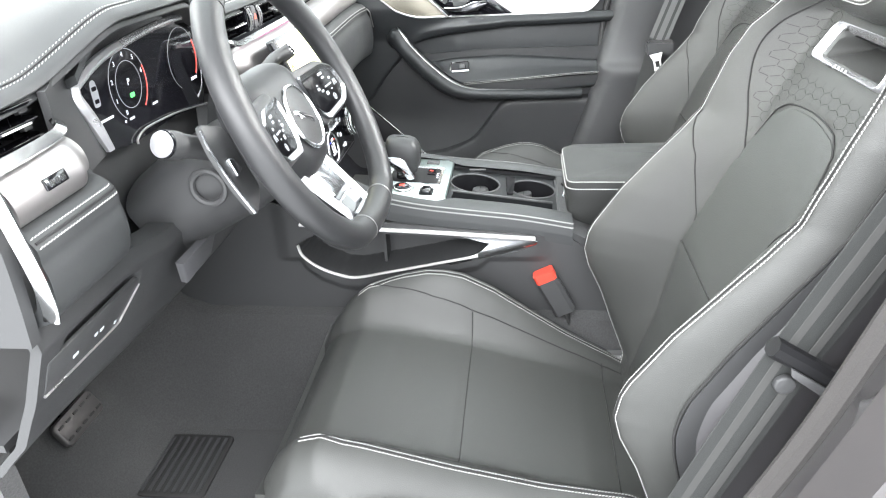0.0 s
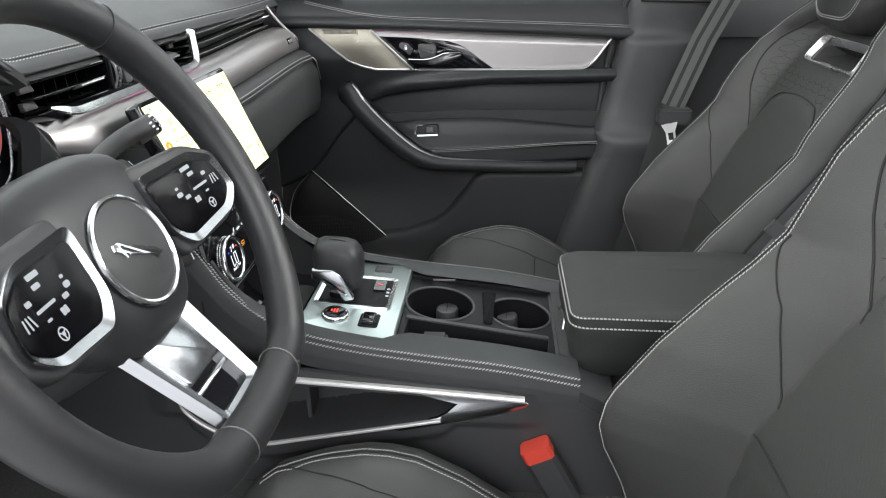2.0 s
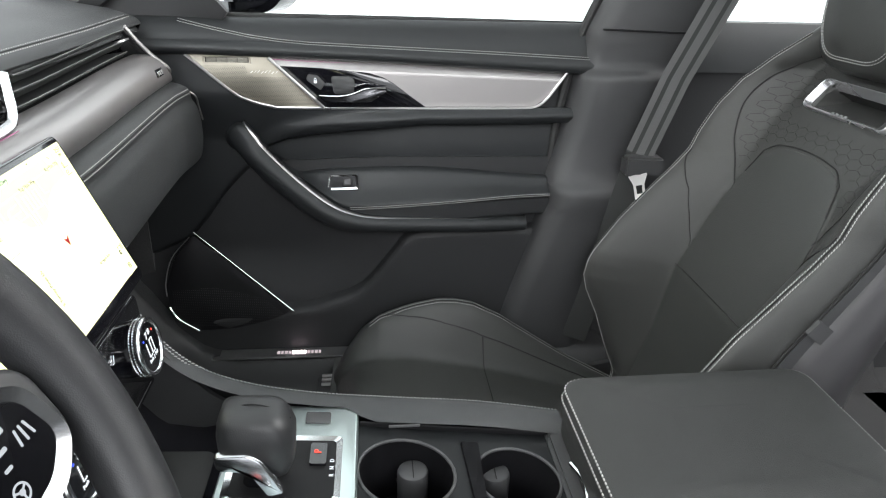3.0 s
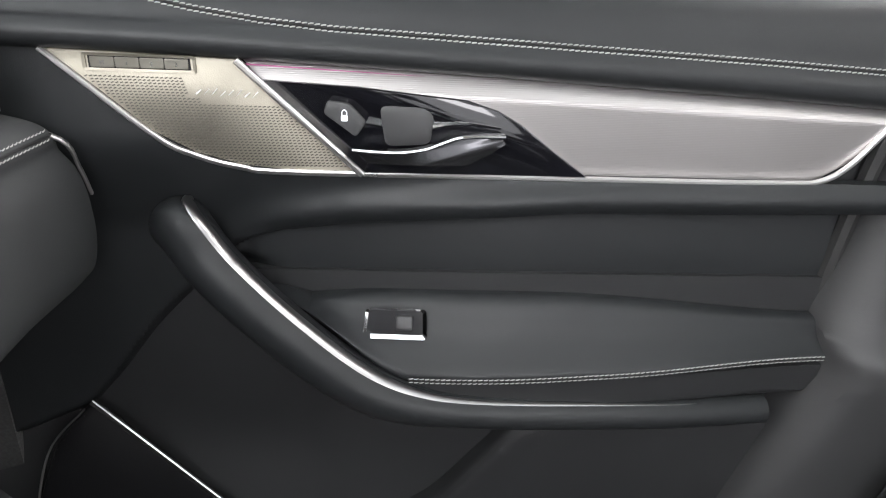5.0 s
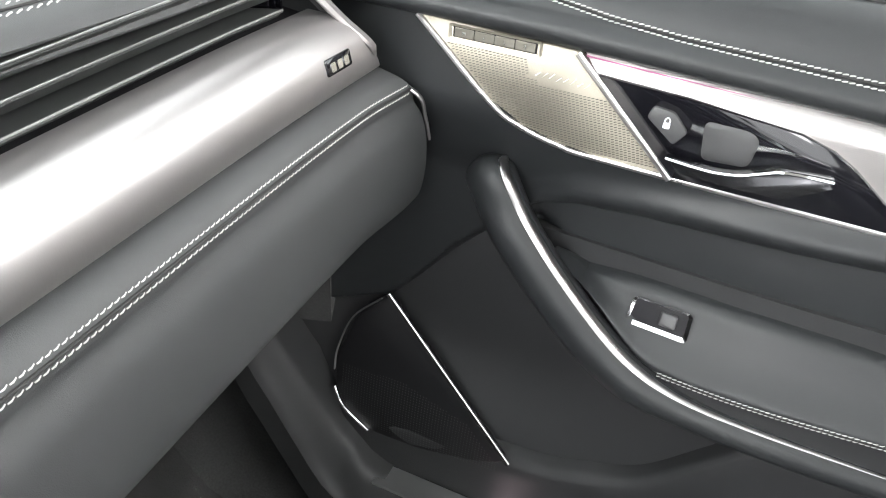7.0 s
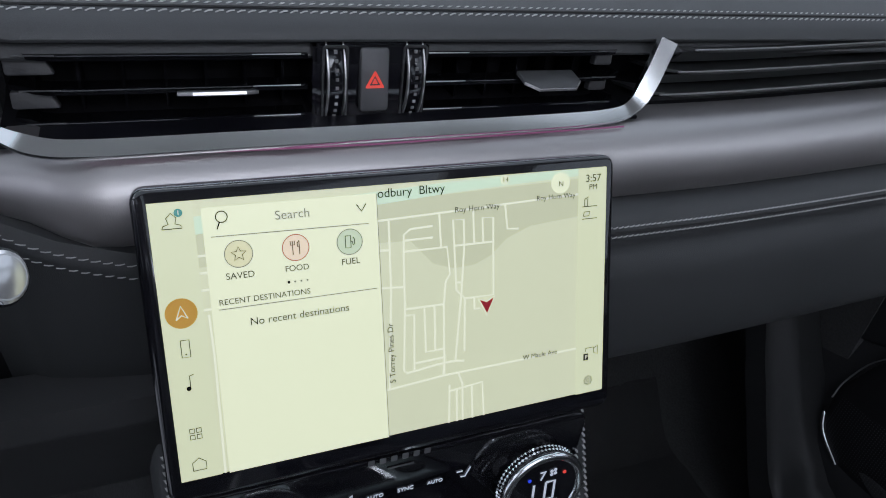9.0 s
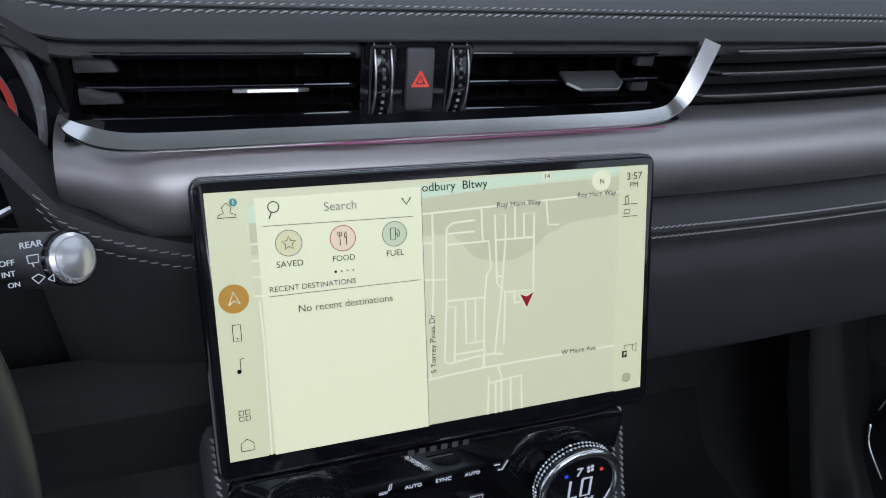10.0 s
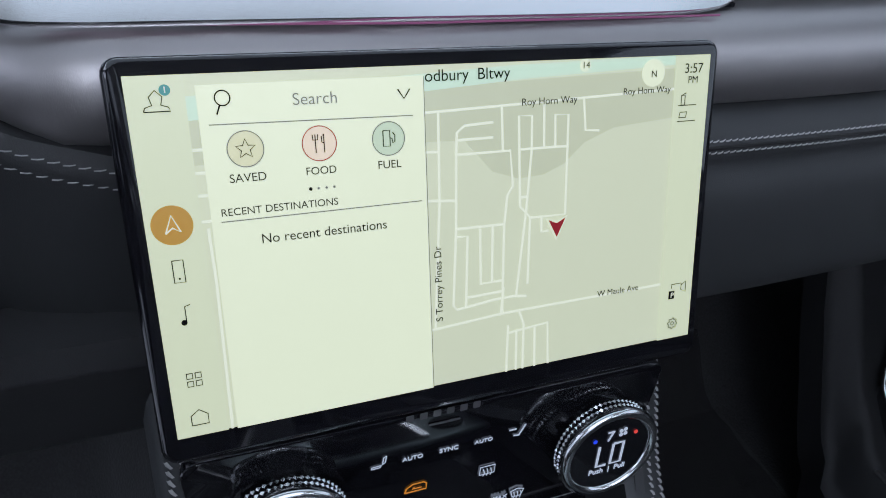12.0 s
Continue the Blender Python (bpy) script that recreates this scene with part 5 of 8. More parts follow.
part("adjust_ring", sweep([ring_c + V(-0.004, 0.022 * math.cos(a), 0.022 * math.sin(a)) for a in [2 * math.pi * i / 24 for i in range(24)]], circle(0.0045, 8), (1, 0, 0), closed=True), SOFT, col, "round black column adjuster")

# ---- steering wheel ----
wheel = thing("steering_wheel", WC, "black leather sports steering wheel with chrome spokes", "steering wheel")


def wp(a, b, d=0.0):
    """A place on the wheel: a across, b up in its plane, d towards the driver."""
    return WC + WX * a + WU * b + AX * d


R = 0.185
rim = []
for i in range(96):
    a = 2 * math.pi * i / 96
    x, y = R * math.cos(a), R * math.sin(a) + 0.010
    if y < -0.152:
        y = -0.152 - (-0.152 - y) * 0.45
    rim.append(wp(x, y, 0.011))
prof = circle(0.0190, 18, 0.0175)
part("rim", sweep(rim, prof, AX, closed=True), RIM, wheel, "thick black leather rim")
for a in (55, 125):
    c = radians(a)
    q = [wp((R + 0.0192 * math.cos(w)) * math.cos(c), (R + 0.0192 * math.cos(w)) * math.sin(c) + 0.010, 0.011 + 0.0178 * math.sin(w)) for w in [2 * math.pi * i / 20 for i in range(20)]]
    part("rim_seam", sweep(q, circle(0.0008, 6), WX, closed=True), DARKTHREAD, wheel)
for x in (-0.055, 0.055):
    q = [wp(x, -0.158 + 0.0192 * math.cos(w), 0.011 + 0.0178 * math.sin(w)) for w in [2 * math.pi * i / 20 for i in range(20)]]
    part("rim_seam", sweep(q, circle(0.0007, 6), WX, closed=True), METALGREY, wheel)
inner_st = [wp((R - 0.0168) * math.cos(a), (R - 0.0168) * math.sin(a) + 0.010, 0.005) for a in np.linspace(radians(-30), radians(80), 60)]
stitches([inner_st], lambda p: (WC - p), wheel, 0.004, 0.003, 0.0007, label="dark inner rim stitching", thread=DARKTHREAD)

# airbag hub: a domed leather pad
def hub_ring(k, d):
    pts = round_poly([(-0.092, 0.020), (-0.080, 0.070), (-0.040, 0.084), (0.040, 0.084), (0.080, 0.070), (0.092, 0.020), (0.064, -0.052), (0.036, -0.074), (-0.036, -0.074), (-0.064, -0.052)], 0.026, 4)
    return [wp(a * k, b * k, d) for a, b in pts]


part("airbag_hub", loft([hub_ring(0.92, -0.07), hub_ring(1.0, -0.042), hub_ring(1.0, -0.032), hub_ring(0.96, -0.022), hub_ring(0.88, -0.014), hub_ring(0.72, -0.007), hub_ring(0.50, -0.004)]), RIM, wheel, "domed leather airbag cover")
part("badge_face", disc(wp(0, 0, -0.0050), AX, 0.0410, 0.004, 40, None, 0.001), SOFT, wheel, "round dark grey badge")
part("badge_ring", sweep([wp(0.0428 * math.cos(a), 0.0428 * math.sin(a), -0.0018) for a in [2 * math.pi * i / 48 for i in range(48)]], circle(0.0028, 8), AX, closed=True), CHROME, wheel, "satin chrome badge ring")
leap = [(a * 1.15, b * 1.15) for a, b in [(0.022, -0.012), (0.017, -0.006), (0.008, -0.001), (-0.002, 0.005), (-0.010, 0.008), (-0.015, 0.012), (-0.021, 0.012), (-0.022, 0.008), (-0.017, 0.005), (-0.015, 0.000), (-0.010, 0.001), (-0.004, -0.002), (0.004, -0.006), (0.010, -0.008), (0.014, -0.013), (0.017, -0.012)]]
part("badge_emblem", prism(leap[::-1] if area2(leap) < 0 else leap, wp(0, 0, -0.0012), WX, WU, 0.002, 0.0008), BRIGHT, wheel, "small bright chrome emblem shape")

for s in (-1, 1):
    # the spokes rise from the sunken hub to the rim
    TU = (WX + AX * (0.16 * s)).normalized()
    base = wp(0, 0, -0.012)
    arm = [(0.050, 0.054), (0.130, 0.050), (0.168, 0.030), (0.169, -0.012), (0.142, -0.030), (0.060, -0.034)]
    o = [(s * a, b) for a, b in arm]
    o = o if area2(o) > 0 else o[::-1]
    part("spoke", prism(round_poly(o, 0.012), base - AX * 0.014, TU, WU, 0.012, 0.004), SOFT, wheel, "dark horizontal spoke")
    podo = [(s * a, b) for a, b in [(0.056, 0.036), (0.122, 0.0345), (0.148, 0.0225), (0.154, -0.004), (0.136, -0.017), (0.076, -0.0215), (0.060, -0.006)]]
    podo = podo if area2(podo) > 0 else podo[::-1]
    po = round_poly(podo, 0.008)
    cx = sum(a for a, b in po) / len(po)
    cy = sum(b for a, b in po) / len(po)
    part("pod_frame", ring_plate([(cx + (a - cx) * 1.12, cy + (b - cy) * 1.27) for a, b in po], po, base - AX * 0.004, TU, WU, 0.008), WHEELMETAL, wheel, "satin chrome frame of the key pod")
    pod = part("key_pod", prism(po, base - AX * 0.003, TU, WU, 0.0045, 0.001), PODFACE, wheel, "gloss black key pod with lit marks")
    pn = TU.cross(WU).normalized()
    glyph = lambda a, b, h=0.0017: base + TU * (s * a) + WU * b + pn * h
    # two bars with a box beside them
    part("key_mark", prism(rounded(0.0040, 0.0024, 0.0008, 2), glyph(0.0865, 0.0188), TU, WU, 0.0003), GREYGLOW, pod)
    part("key_mark", prism(rounded(0.0075, 0.0042, 0.0018, 3), glyph(0.0865, 0.0130), TU, WU, 0.0003), GREYGLOW, pod)
    # short bars, the long rocker line and its end marks
    for a, b, w, h in ((0.0945, 0.0080, 0.0070, 0.0034), (0.1100, 0.0300, 0.0135, 0.0036), (0.1130, 0.0235, 0.0085, 0.0034), (0.1165, 0.0105, 0.0220, 0.0022), (0.1290, 0.0180, 0.0060, 0.0034), (0.1020, 0.0015, 0.0036, 0.0052), (0.1060, 0.0015, 0.0036, 0.0052), (0.1215, 0.0030, 0.0050, 0.0018)):
        part("key_mark", prism(rounded(w, h, 0.0008, 2), glyph(a, b), TU, WU, 0.0003), GREYGLOW, pod)
    # lane lines
    for a, lean in ((0.1345, 0.5), (0.1385, 0.0), (0.1425, -0.5)):
        part("key_mark", prism(rounded(0.0013, 0.0085, 0.0004, 2), glyph(a, 0.0090), (TU + WU * lean * -0.4 * s).normalized(), (WU + TU * (lean * 0.4 * s)).normalized(), 0.0003), GREYGLOW, pod)
    # little wheel: ring, hub and spokes
    wc = glyph(0.1190, -0.0085)
    part("key_mark", sweep([wc + TU * (0.0043 * math.cos(q)) + WU * (0.0043 * math.sin(q)) for q in [2 * math.pi * i / 24 for i in range(24)]], bar(0.0011, 0.0003, 0.0001), pn, closed=True), GREYGLOW, pod)
    part("key_mark", disc(wc, pn, 0.0016, 0.0003, 12), GREYGLOW, pod)
    for q in (0.5, 2.6, 4.7):
        e = TU * math.cos(q) + WU * math.sin(q)
        part("key_mark", sweep([wc + e * 0.0012, wc + e * 0.0040], bar(0.0011, 0.0003, 0.0001), pn), GREYGLOW, pod)
    pad_o = [(s * a, b) for a, b in [(0.095, 0.045), (0.140, 0.064), (0.152, 0.030), (0.152, -0.018), (0.143, -0.062), (0.100, -0.040)]]
    pad_o = pad_o if area2(pad_o) > 0 else pad_o[::-1]
    part("shift_paddle", prism(round_poly(pad_o, 0.01), wp(0, 0, -0.066), WX, WU, 0.008, 0.003), SOFT, wheel, "black gearshift paddle")
    part("paddle_edge", sweep(curve_points([wp(s * 0.143, 0.056, -0.060), wp(s * 0.152, 0.030, -0.059), wp(s * 0.152, -0.016, -0.059), wp(s * 0.145, -0.056, -0.060)], 6), bar(0.0028, 0.004, 0.001), AX), WHEELMETAL, wheel, "bright edge of the paddle")
    clip = prism(round_poly([(s * 0.124, -0.006), (s * 0.141, -0.010), (s * 0.139, 0.014), (s * 0.128, 0.012)][::s], 0.003, 3), wp(0, 0, -0.058), WX, WU, 0.006, 0.002)
    part("paddle_clip", clip, WHEELMETAL, wheel, "bright clip of the paddle")

# lower spoke: a chrome frame from under the hub up to the rim, open near the rim
LV = (WU - AX * 0.36).normalized()
k_o = round_poly([(-0.036, -0.163), (0.036, -0.163), (0.050, -0.056), (-0.050, -0.056)], 0.010)
k_i = round_poly([(-0.026, -0.154), (0.026, -0.154), (0.033, -0.063), (-0.033, -0.063)], 0.006)
part("lower_spoke", ring_plate(k_o, k_i, wp(0, 0, -0.060), WX, LV, 0.012), WHEELMETAL, wheel, "polished chrome lower spoke")
k_p = round_poly([(-0.0285, -0.121), (0.0285, -0.121), (0.034, -0.061), (-0.034, -0.061)], 0.005)
part("spoke_panel", prism(k_p, wp(0, 0, -0.060), WX, LV, 0.0085, 0.003), WHEELMETAL, wheel, "dished satin panel of the lower spoke")
part("spoke_bar", prism(round_poly([(-0.027, -0.131), (0.027, -0.131), (0.028, -0.1275), (-0.028, -0.1275)], 0.001, 2), wp(0, 0, -0.060), WX, LV, 0.006, 0.001), WHEELMETAL, wheel)
part("spoke_back", prism(k_i, wp(0, 0, -0.062), WX, LV, 0.003), PIANO, wheel)

# ---- touchscreen ----
SO, SU = V(0.0, 0.2755, 0.6355), V(1, 0, 0)
SV = V(0, 0.0525, 0.1285).normalized()
SN = SU.cross(SV)
scr = thing("touchscreen", (0, 0.29, 0.57), "wide touchscreen showing a pale map and search panel", "touchscreen")
part("casing", prism(rounded(0.254, 0.1537, 0.006), SO + SV * -0.0012 - SN * 0.014, SU, SV, 0.016, 0.003), PIANO, scr, "thin gloss black casing")
part("stand", box(-0.09, 0.09, 0.305, 0.37, 0.59, 0.65, 0.005), SOFT, scr)
SW, SH = 0.2405, 0.1353
MAP = glow("lit_map_ground", (0.83, 0.84, 0.525), 1.59)
SIDEBAR = glow("lit_sidebar", (0.86, 0.88, 0.53), 1.61)
CARD = glow("lit_search_card", (0.93, 0.945, 0.595), 1.81)
ROAD = glow("lit_map_roads", (0.95, 0.95, 0.66), 1.78)
HIGHWAY = glow("lit_highway_green", (0.70, 0.86, 0.58), 1.78)
PARK = glow("lit_map_shade", (0.77, 0.78, 0.48), 1.45)
INK = material("dark_screen_ink", (0.01, 0.01, 0.01), 0.9, spec=0.0)
GREYINK = glow("grey_screen_ink", (0.35, 0.35, 0.3), 0.85)
AMBERKEY = glow("amber_screen_key", (0.80, 0.42, 0.04), 1.12)
SAND = glow("sand_screen_key", (0.86, 0.82, 0.45), 1.67)
PEACH = glow("peach_screen_key", (0.95, 0.76, 0.50), 1.78)
MINT = glow("mint_screen_key", (0.70, 0.80, 0.50), 1.65)
TEAL = glow("teal_screen_badge", (0.10, 0.40, 0.34), 1.23)
MARK = glow("red_map_arrow", (0.42, 0.01, 0.02), 1.2)


def sp_(a, b, d=0.0):
    """A place on the display: a and b from 0 to 1 across and down."""
    a -= 0.005 * math.sin(math.pi * a)
    return SO + SU * ((a - 0.5) * SW) + SV * ((0.5 - b) * SH + 0.0018) + SN * d


def flat(name, pts, d, mat, parent, label=""):
    o = [((a - 0.005 * math.sin(math.pi * a) - 0.5) * SW, (0.5 - b) * SH + 0.0018) for a, b in pts]
    o = o if area2(o) > 0 else o[::-1]
    return part(name, prism(o, SO + SN * d, SU, SV, 0.00025), mat, parent, label, smooth=False)


def rect(a0, b0, a1, b1):
    return [(a0, b0), (a1, b0), (a1, b1), (a0, b1)]


def stroke(name, pts, w, d, mat, parent):
    return part(name, sweep([sp_(a, b, d) for a, b in pts], bar(w, 0.0003, 0.0001), SN), mat, parent)


def ellipse(a, b, r, n=32):
    return [(a + r / SW * math.cos(2 * math.pi * i / n), b + r / SH * math.sin(2 * math.pi * i / n)) for i in range(n)]


dsp = flat("display", rect(0, 0, 1, 1), 0.0021, MAP, scr, "lit pale display")
flat("map_shade", [(0.08, 0.08), (0.93, 0.04), (0.93, 0.197), (0.80, 0.215), (0.74, 0.255), (0.70, 0.316), (0.66, 0.345), (0.61, 0.350), (0.56, 0.32), (0.51, 0.22), (0.44, 0.215), (0.08, 0.23)], 0.0024, PARK, dsp)
flat("highway", [(0.08, 0.055), (0.60, 0.010), (0.93, 0.0), (0.93, 0.028), (0.62, 0.050), (0.08, 0.115)], 0.0026, HIGHWAY, dsp)
RW = 0.0010
for pts in ([(0.44, 0.132), (0.60, 0.124), (0.93, 0.105)], [(0.464, 0.132), (0.462, 0.40), (0.448, 0.80)], [(0.44, 0.245), (0.464, 0.247)], [(0.44, 0.390), (0.492, 0.398)],
            [(0.578, 0.126), (0.580, 0.261)], [(0.494, 0.260), (0.594, 0.261), (0.599, 0.371), (0.588, 0.400), (0.582, 0.496), (0.578, 0.79)],
            [(0.562, 0.172), (0.510, 0.176), (0.496, 0.195), (0.494, 0.260), (0.491, 0.487), (0.483, 0.735), (0.490, 0.750), (0.560, 0.737), (0.600, 0.735), (0.627, 0.742)], [(0.562, 0.217), (0.496, 0.217)],
            [(0.491, 0.487), (0.582, 0.490)], [(0.489, 0.512), (0.512, 0.514), (0.507, 0.745)], [(0.536, 0.495), (0.536, 0.676), (0.579, 0.675)], [(0.560, 0.491), (0.558, 0.675)], [(0.507, 0.715), (0.578, 0.712)],
            [(0.629, 0.700), (0.633, 0.478), (0.613, 0.440), (0.610, 0.158), (0.635, 0.160), (0.635, 0.261), (0.628, 0.400), (0.624, 0.470), (0.606, 0.735)], [(0.610, 0.260), (0.706, 0.262)], [(0.612, 0.410), (0.628, 0.410)],
            [(0.633, 0.480), (0.704, 0.482), (0.706, 0.164), (0.680, 0.162), (0.681, 0.262)], [(0.658, 0.120), (0.659, 0.260)], [(0.656, 0.482), (0.656, 0.530), (0.670, 0.530)],
            [(0.736, 0.118), (0.741, 0.217), (0.769, 0.221)], [(0.436, 0.805), (0.581, 0.789), (0.78, 0.786), (0.93, 0.784)], [(0.581, 0.700), (0.575, 0.790)], [(0.612, 0.788), (0.622, 0.840)],
            [(0.586, 1.0), (0.590, 0.835)], [(0.592, 0.862), (0.672, 0.850), (0.674, 1.0)], [(0.607, 0.86), (0.606, 1.0)], [(0.622, 0.84), (0.620, 1.0)], [(0.645, 0.856), (0.645, 1.0)],
            [(0.08, 0.19), (0.10, 0.19)], [(0.08, 0.25), (0.10, 0.25)], [(0.08, 0.31), (0.10, 0.31)], [(0.08, 0.38), (0.10, 0.38)], [(0.088, 0.40), (0.090, 0.55), (0.086, 1.0)]):
    stroke("road", pts, RW, 0.0028, ROAD, dsp)
flat("sidebar", rect(0, 0, 0.080, 1), 0.0030, SIDEBAR, dsp)
flat("sidebar", rect(0.924, 0, 1, 1), 0.0030, SIDEBAR, dsp)
card = flat("search_card", rect(0.094, 0.028, 0.439, 1.0), 0.0034, CARD, dsp, "pale search panel")
flat("card_edge", rect(0.439, 0.030, 0.4405, 1.0), 0.0033, GREYINK, dsp)
D4 = 0.0037
for t, a, b, w, m in (("Search", 0.265, 0.076, 0.0160, GREYINK), ("SAVED", 0.1545, 0.272, 0.0128, INK), ("FOOD", 0.266, 0.270, 0.0112, INK), ("FUEL", 0.377, 0.270, 0.0092, INK),
                      ("No recent destinations", 0.266, 0.444, 0.0480, INK), ("RECENT DESTINATIONS", 0.199, 0.361, 0.0425, INK)):
    lettering(t, sp_(a, b, D4), SU, SV, 0.008, m, card, depth=0.00005, width=w)
for a0, b0, a1, b1 in ((0.107, 0.128, 0.420, 0.136), (0.108, 0.385, 0.430, 0.385)):
    stroke("rule", [(a0, b0), (a1, b1)], 0.0004, D4, GREYINK, card)
stroke("chevron", [(0.396, 0.062), (0.406, 0.088), (0.416, 0.062)], 0.0006, D4, INK, card)
mg = [sp_(*q, D4) for q in ellipse(0.130, 0.062, 0.0026, 20)]
part("magnifier", sweep(mg, bar(0.0005, 0.0003, 0.0001), SN, closed=True), INK, card)
stroke("magnifier_handle", [(0.125, 0.081), (0.120, 0.103)], 0.0006, D4, INK, card)
CARD_KEYS = ((0.155, 0.195, SAND, GREYINK), (0.266, 0.195, PEACH, REDDIM), (0.377, 0.196, MINT, GREYINK))
for a, b, m, e in CARD_KEYS:
    k = flat("round_key", ellipse(a, b, 0.0064), D4, m, card)
    part("key_ring", sweep([sp_(*q, D4 + 0.0003) for q in ellipse(a, b, 0.0064, 32)], bar(0.0004, 0.0003, 0.0001), SN, closed=True), e, k)
D5 = D4 + 0.0005
star = [sp_(0.155 + (0.0036 if i % 2 == 0 else 0.0016) / SW * math.sin(math.pi * i / 5), 0.195 - (0.0036 if i % 2 == 0 else 0.0016) / SH * math.cos(math.pi * i / 5), D5) for i in range(10)]
part("star", sweep(star, bar(0.0004, 0.0003, 0.0001), SN, closed=True), INK, card)


def glyph(name, a, b, pts, w=0.0004):
    """A small line drawing, in millimetres about a place on the card."""
    stroke(name, [(a + x / 1000 / SW, b - y / 1000 / SH) for x, y in pts], w, D5, INK, card)


glyph("fork", 0.266, 0.195, [(-1.5, 3.4), (-1.5, -3.4)])
glyph("fork", 0.266, 0.195, [(-2.5, 3.4), (-2.4, 1.4), (-0.6, 1.4), (-0.5, 3.4)])
glyph("knife", 0.266, 0.195, [(1.7, -3.4), (1.7, 3.4), (0.8, 2.4), (0.9, 0.4), (1.7, 0.2)])
glyph("pump", 0.377, 0.195, [(-2.2, 3.0), (0.5, 3.0), (0.5, -3.0), (-2.2, -3.0), (-2.2, 3.0)])
glyph("pump", 0.377, 0.195, [(0.5, 0.2), (1.3, -0.1), (1.6, -1.8), (2.4, -1.4), (2.5, 1.0), (1.6, 2.2)])
for i in range(4):
    flat("dot", ellipse(0.247 + 0.0125 * i, 0.318, 0.0005 if i else 0.0007, 10), D4, INK if i == 0 else GREYINK, card)
nav = flat("nav_key", ellipse(0.038, 0.379, 0.0072), 0.0033, AMBERKEY, dsp, "round amber navigation key")
stroke("nav_arrow", [(0.0275, 0.400), (0.038, 0.352), (0.049, 0.398), (0.038, 0.386), (0.0275, 0.400)], 0.0005, 0.0038, ROAD, nav)
for pts in ([(0.022, 0.088), (0.024, 0.078), (0.034, 0.072), (0.031, 0.052), (0.040, 0.036), (0.049, 0.052), (0.046, 0.072), (0.056, 0.078), (0.058, 0.088), (0.022, 0.088)],
            [(0.030, 0.475), (0.046, 0.475), (0.046, 0.537), (0.030, 0.537), (0.030, 0.475)], [(0.039, 0.650), (0.039, 0.606), (0.047, 0.602)],
            [(0.025, 0.965), (0.025, 0.935), (0.038, 0.918), (0.051, 0.935), (0.051, 0.965), (0.025, 0.965)],
            [(0.941, 0.128), (0.949, 0.128), (0.949, 0.158), (0.941, 0.158), (0.941, 0.128), (0.951, 0.120)], [(0.935, 0.160), (0.975, 0.160)], [(0.938, 0.200), (0.953, 0.200), (0.955, 0.182), (0.940, 0.182), (0.938, 0.200)], [(0.935, 0.212), (0.975, 0.212)],
            [(0.950, 0.805), (0.950, 0.790), (0.973, 0.790), (0.973, 0.815), (0.984, 0.825), (0.984, 0.785), (0.973, 0.797)]):
    stroke("side_symbol", pts, 0.0004, 0.0034, INK, dsp)
flat("phone_dot", ellipse(0.038, 0.526, 0.0004, 8), 0.0034, INK, dsp)
flat("note_head", ellipse(0.0355, 0.652, 0.0011, 14), 0.0033, INK, dsp)
for i in (0, 1):
    for j in (0, 1):
        stroke("tile_symbol", [(0.027 + 0.013 * i + q[0], 0.804 + 0.024 * j + q[1]) for q in ((0, 0), (0.009, 0), (0.009, 0.016), (0, 0.016), (0, 0))], 0.0004, 0.0034, INK, dsp)
flat("user_badge", ellipse(0.0535, 0.036, 0.0019, 20), 0.0035, TEAL, dsp)
lettering("1", sp_(0.0535, 0.036, 0.0040), SU, SV, 0.0030, ROAD, dsp, depth=0.00005)
flat("park_badge", rect(0.944, 0.815, 0.957, 0.845), 0.0034, INK, dsp)
part("gear_symbol", sweep([sp_(0.958 + (a - 0.958) * k, 0.942 + (b - 0.942) * k, 0.0034) for i, (a, b) in enumerate(ellipse(0.958, 0.942, 0.0024, 32)) for k in ((1.18, 1.18, 0.86, 0.86)[i % 4],)], bar(0.0004, 0.0003, 0.0001), SN, closed=True), INK, dsp)
part("gear_symbol", sweep([sp_(*q, 0.0034) for q in ellipse(0.958, 0.942, 0.0009, 12)], bar(0.0004, 0.0003, 0.0001), SN, closed=True), INK, dsp)
flat("compass", ellipse(0.876, 0.051, 0.0058), 0.0032, CARD, dsp)
flat("route_shield", ellipse(0.735, 0.019, 0.0026, 20), 0.0034, CARD, dsp)
for t, a, b, w in (("3:57", 0.962, 0.043, 0.0098), ("PM", 0.962, 0.079, 0.0050), ("odbury  Bltwy", 0.516, 0.031, 0.0360), ("Roy Horn Way", 0.666, 0.119, 0.0258),
                   ("Roy Horn Way", 0.863, 0.105, 0.0245), ("W Maule Ave", 0.822, 0.776, 0.0225), ("N", 0.876, 0.055, 0.0026), ("14", 0.735, 0.019, 0.0030), ("P", 0.9505, 0.830, 0.0016)):
    lettering(t, sp_(a, b, 0.0040), SU, SV, 0.006, INK if t != "P" else ROAD, dsp, depth=0.00005, width=w)
lettering("S Torrey Pines Dr", sp_(0.455, 0.653, 0.0040), SV, -SU, 0.006, INK, dsp, depth=0.00005, width=0.033)
flat("position_arrow", [(0.663, 0.487), (0.685, 0.500), (0.707, 0.485), (0.685, 0.564)], 0.0034, CARD, dsp)
flat("position_arrow", [(0.668, 0.493), (0.685, 0.506), (0.702, 0.491), (0.685, 0.552)], 0.0038, MARK, dsp, "dark red position arrow")

# ---- climate panel with two knobs ----
CP, CPV = V(0, 0.2515, 0.505), V(0, 0.10, 0.995)
CPN = V(1, 0, 0).cross(CPV)
cli = thing("climate_panel", (0, 0.25, 0.45), "gloss black climate panel with two knurled chrome knobs", "control panel")
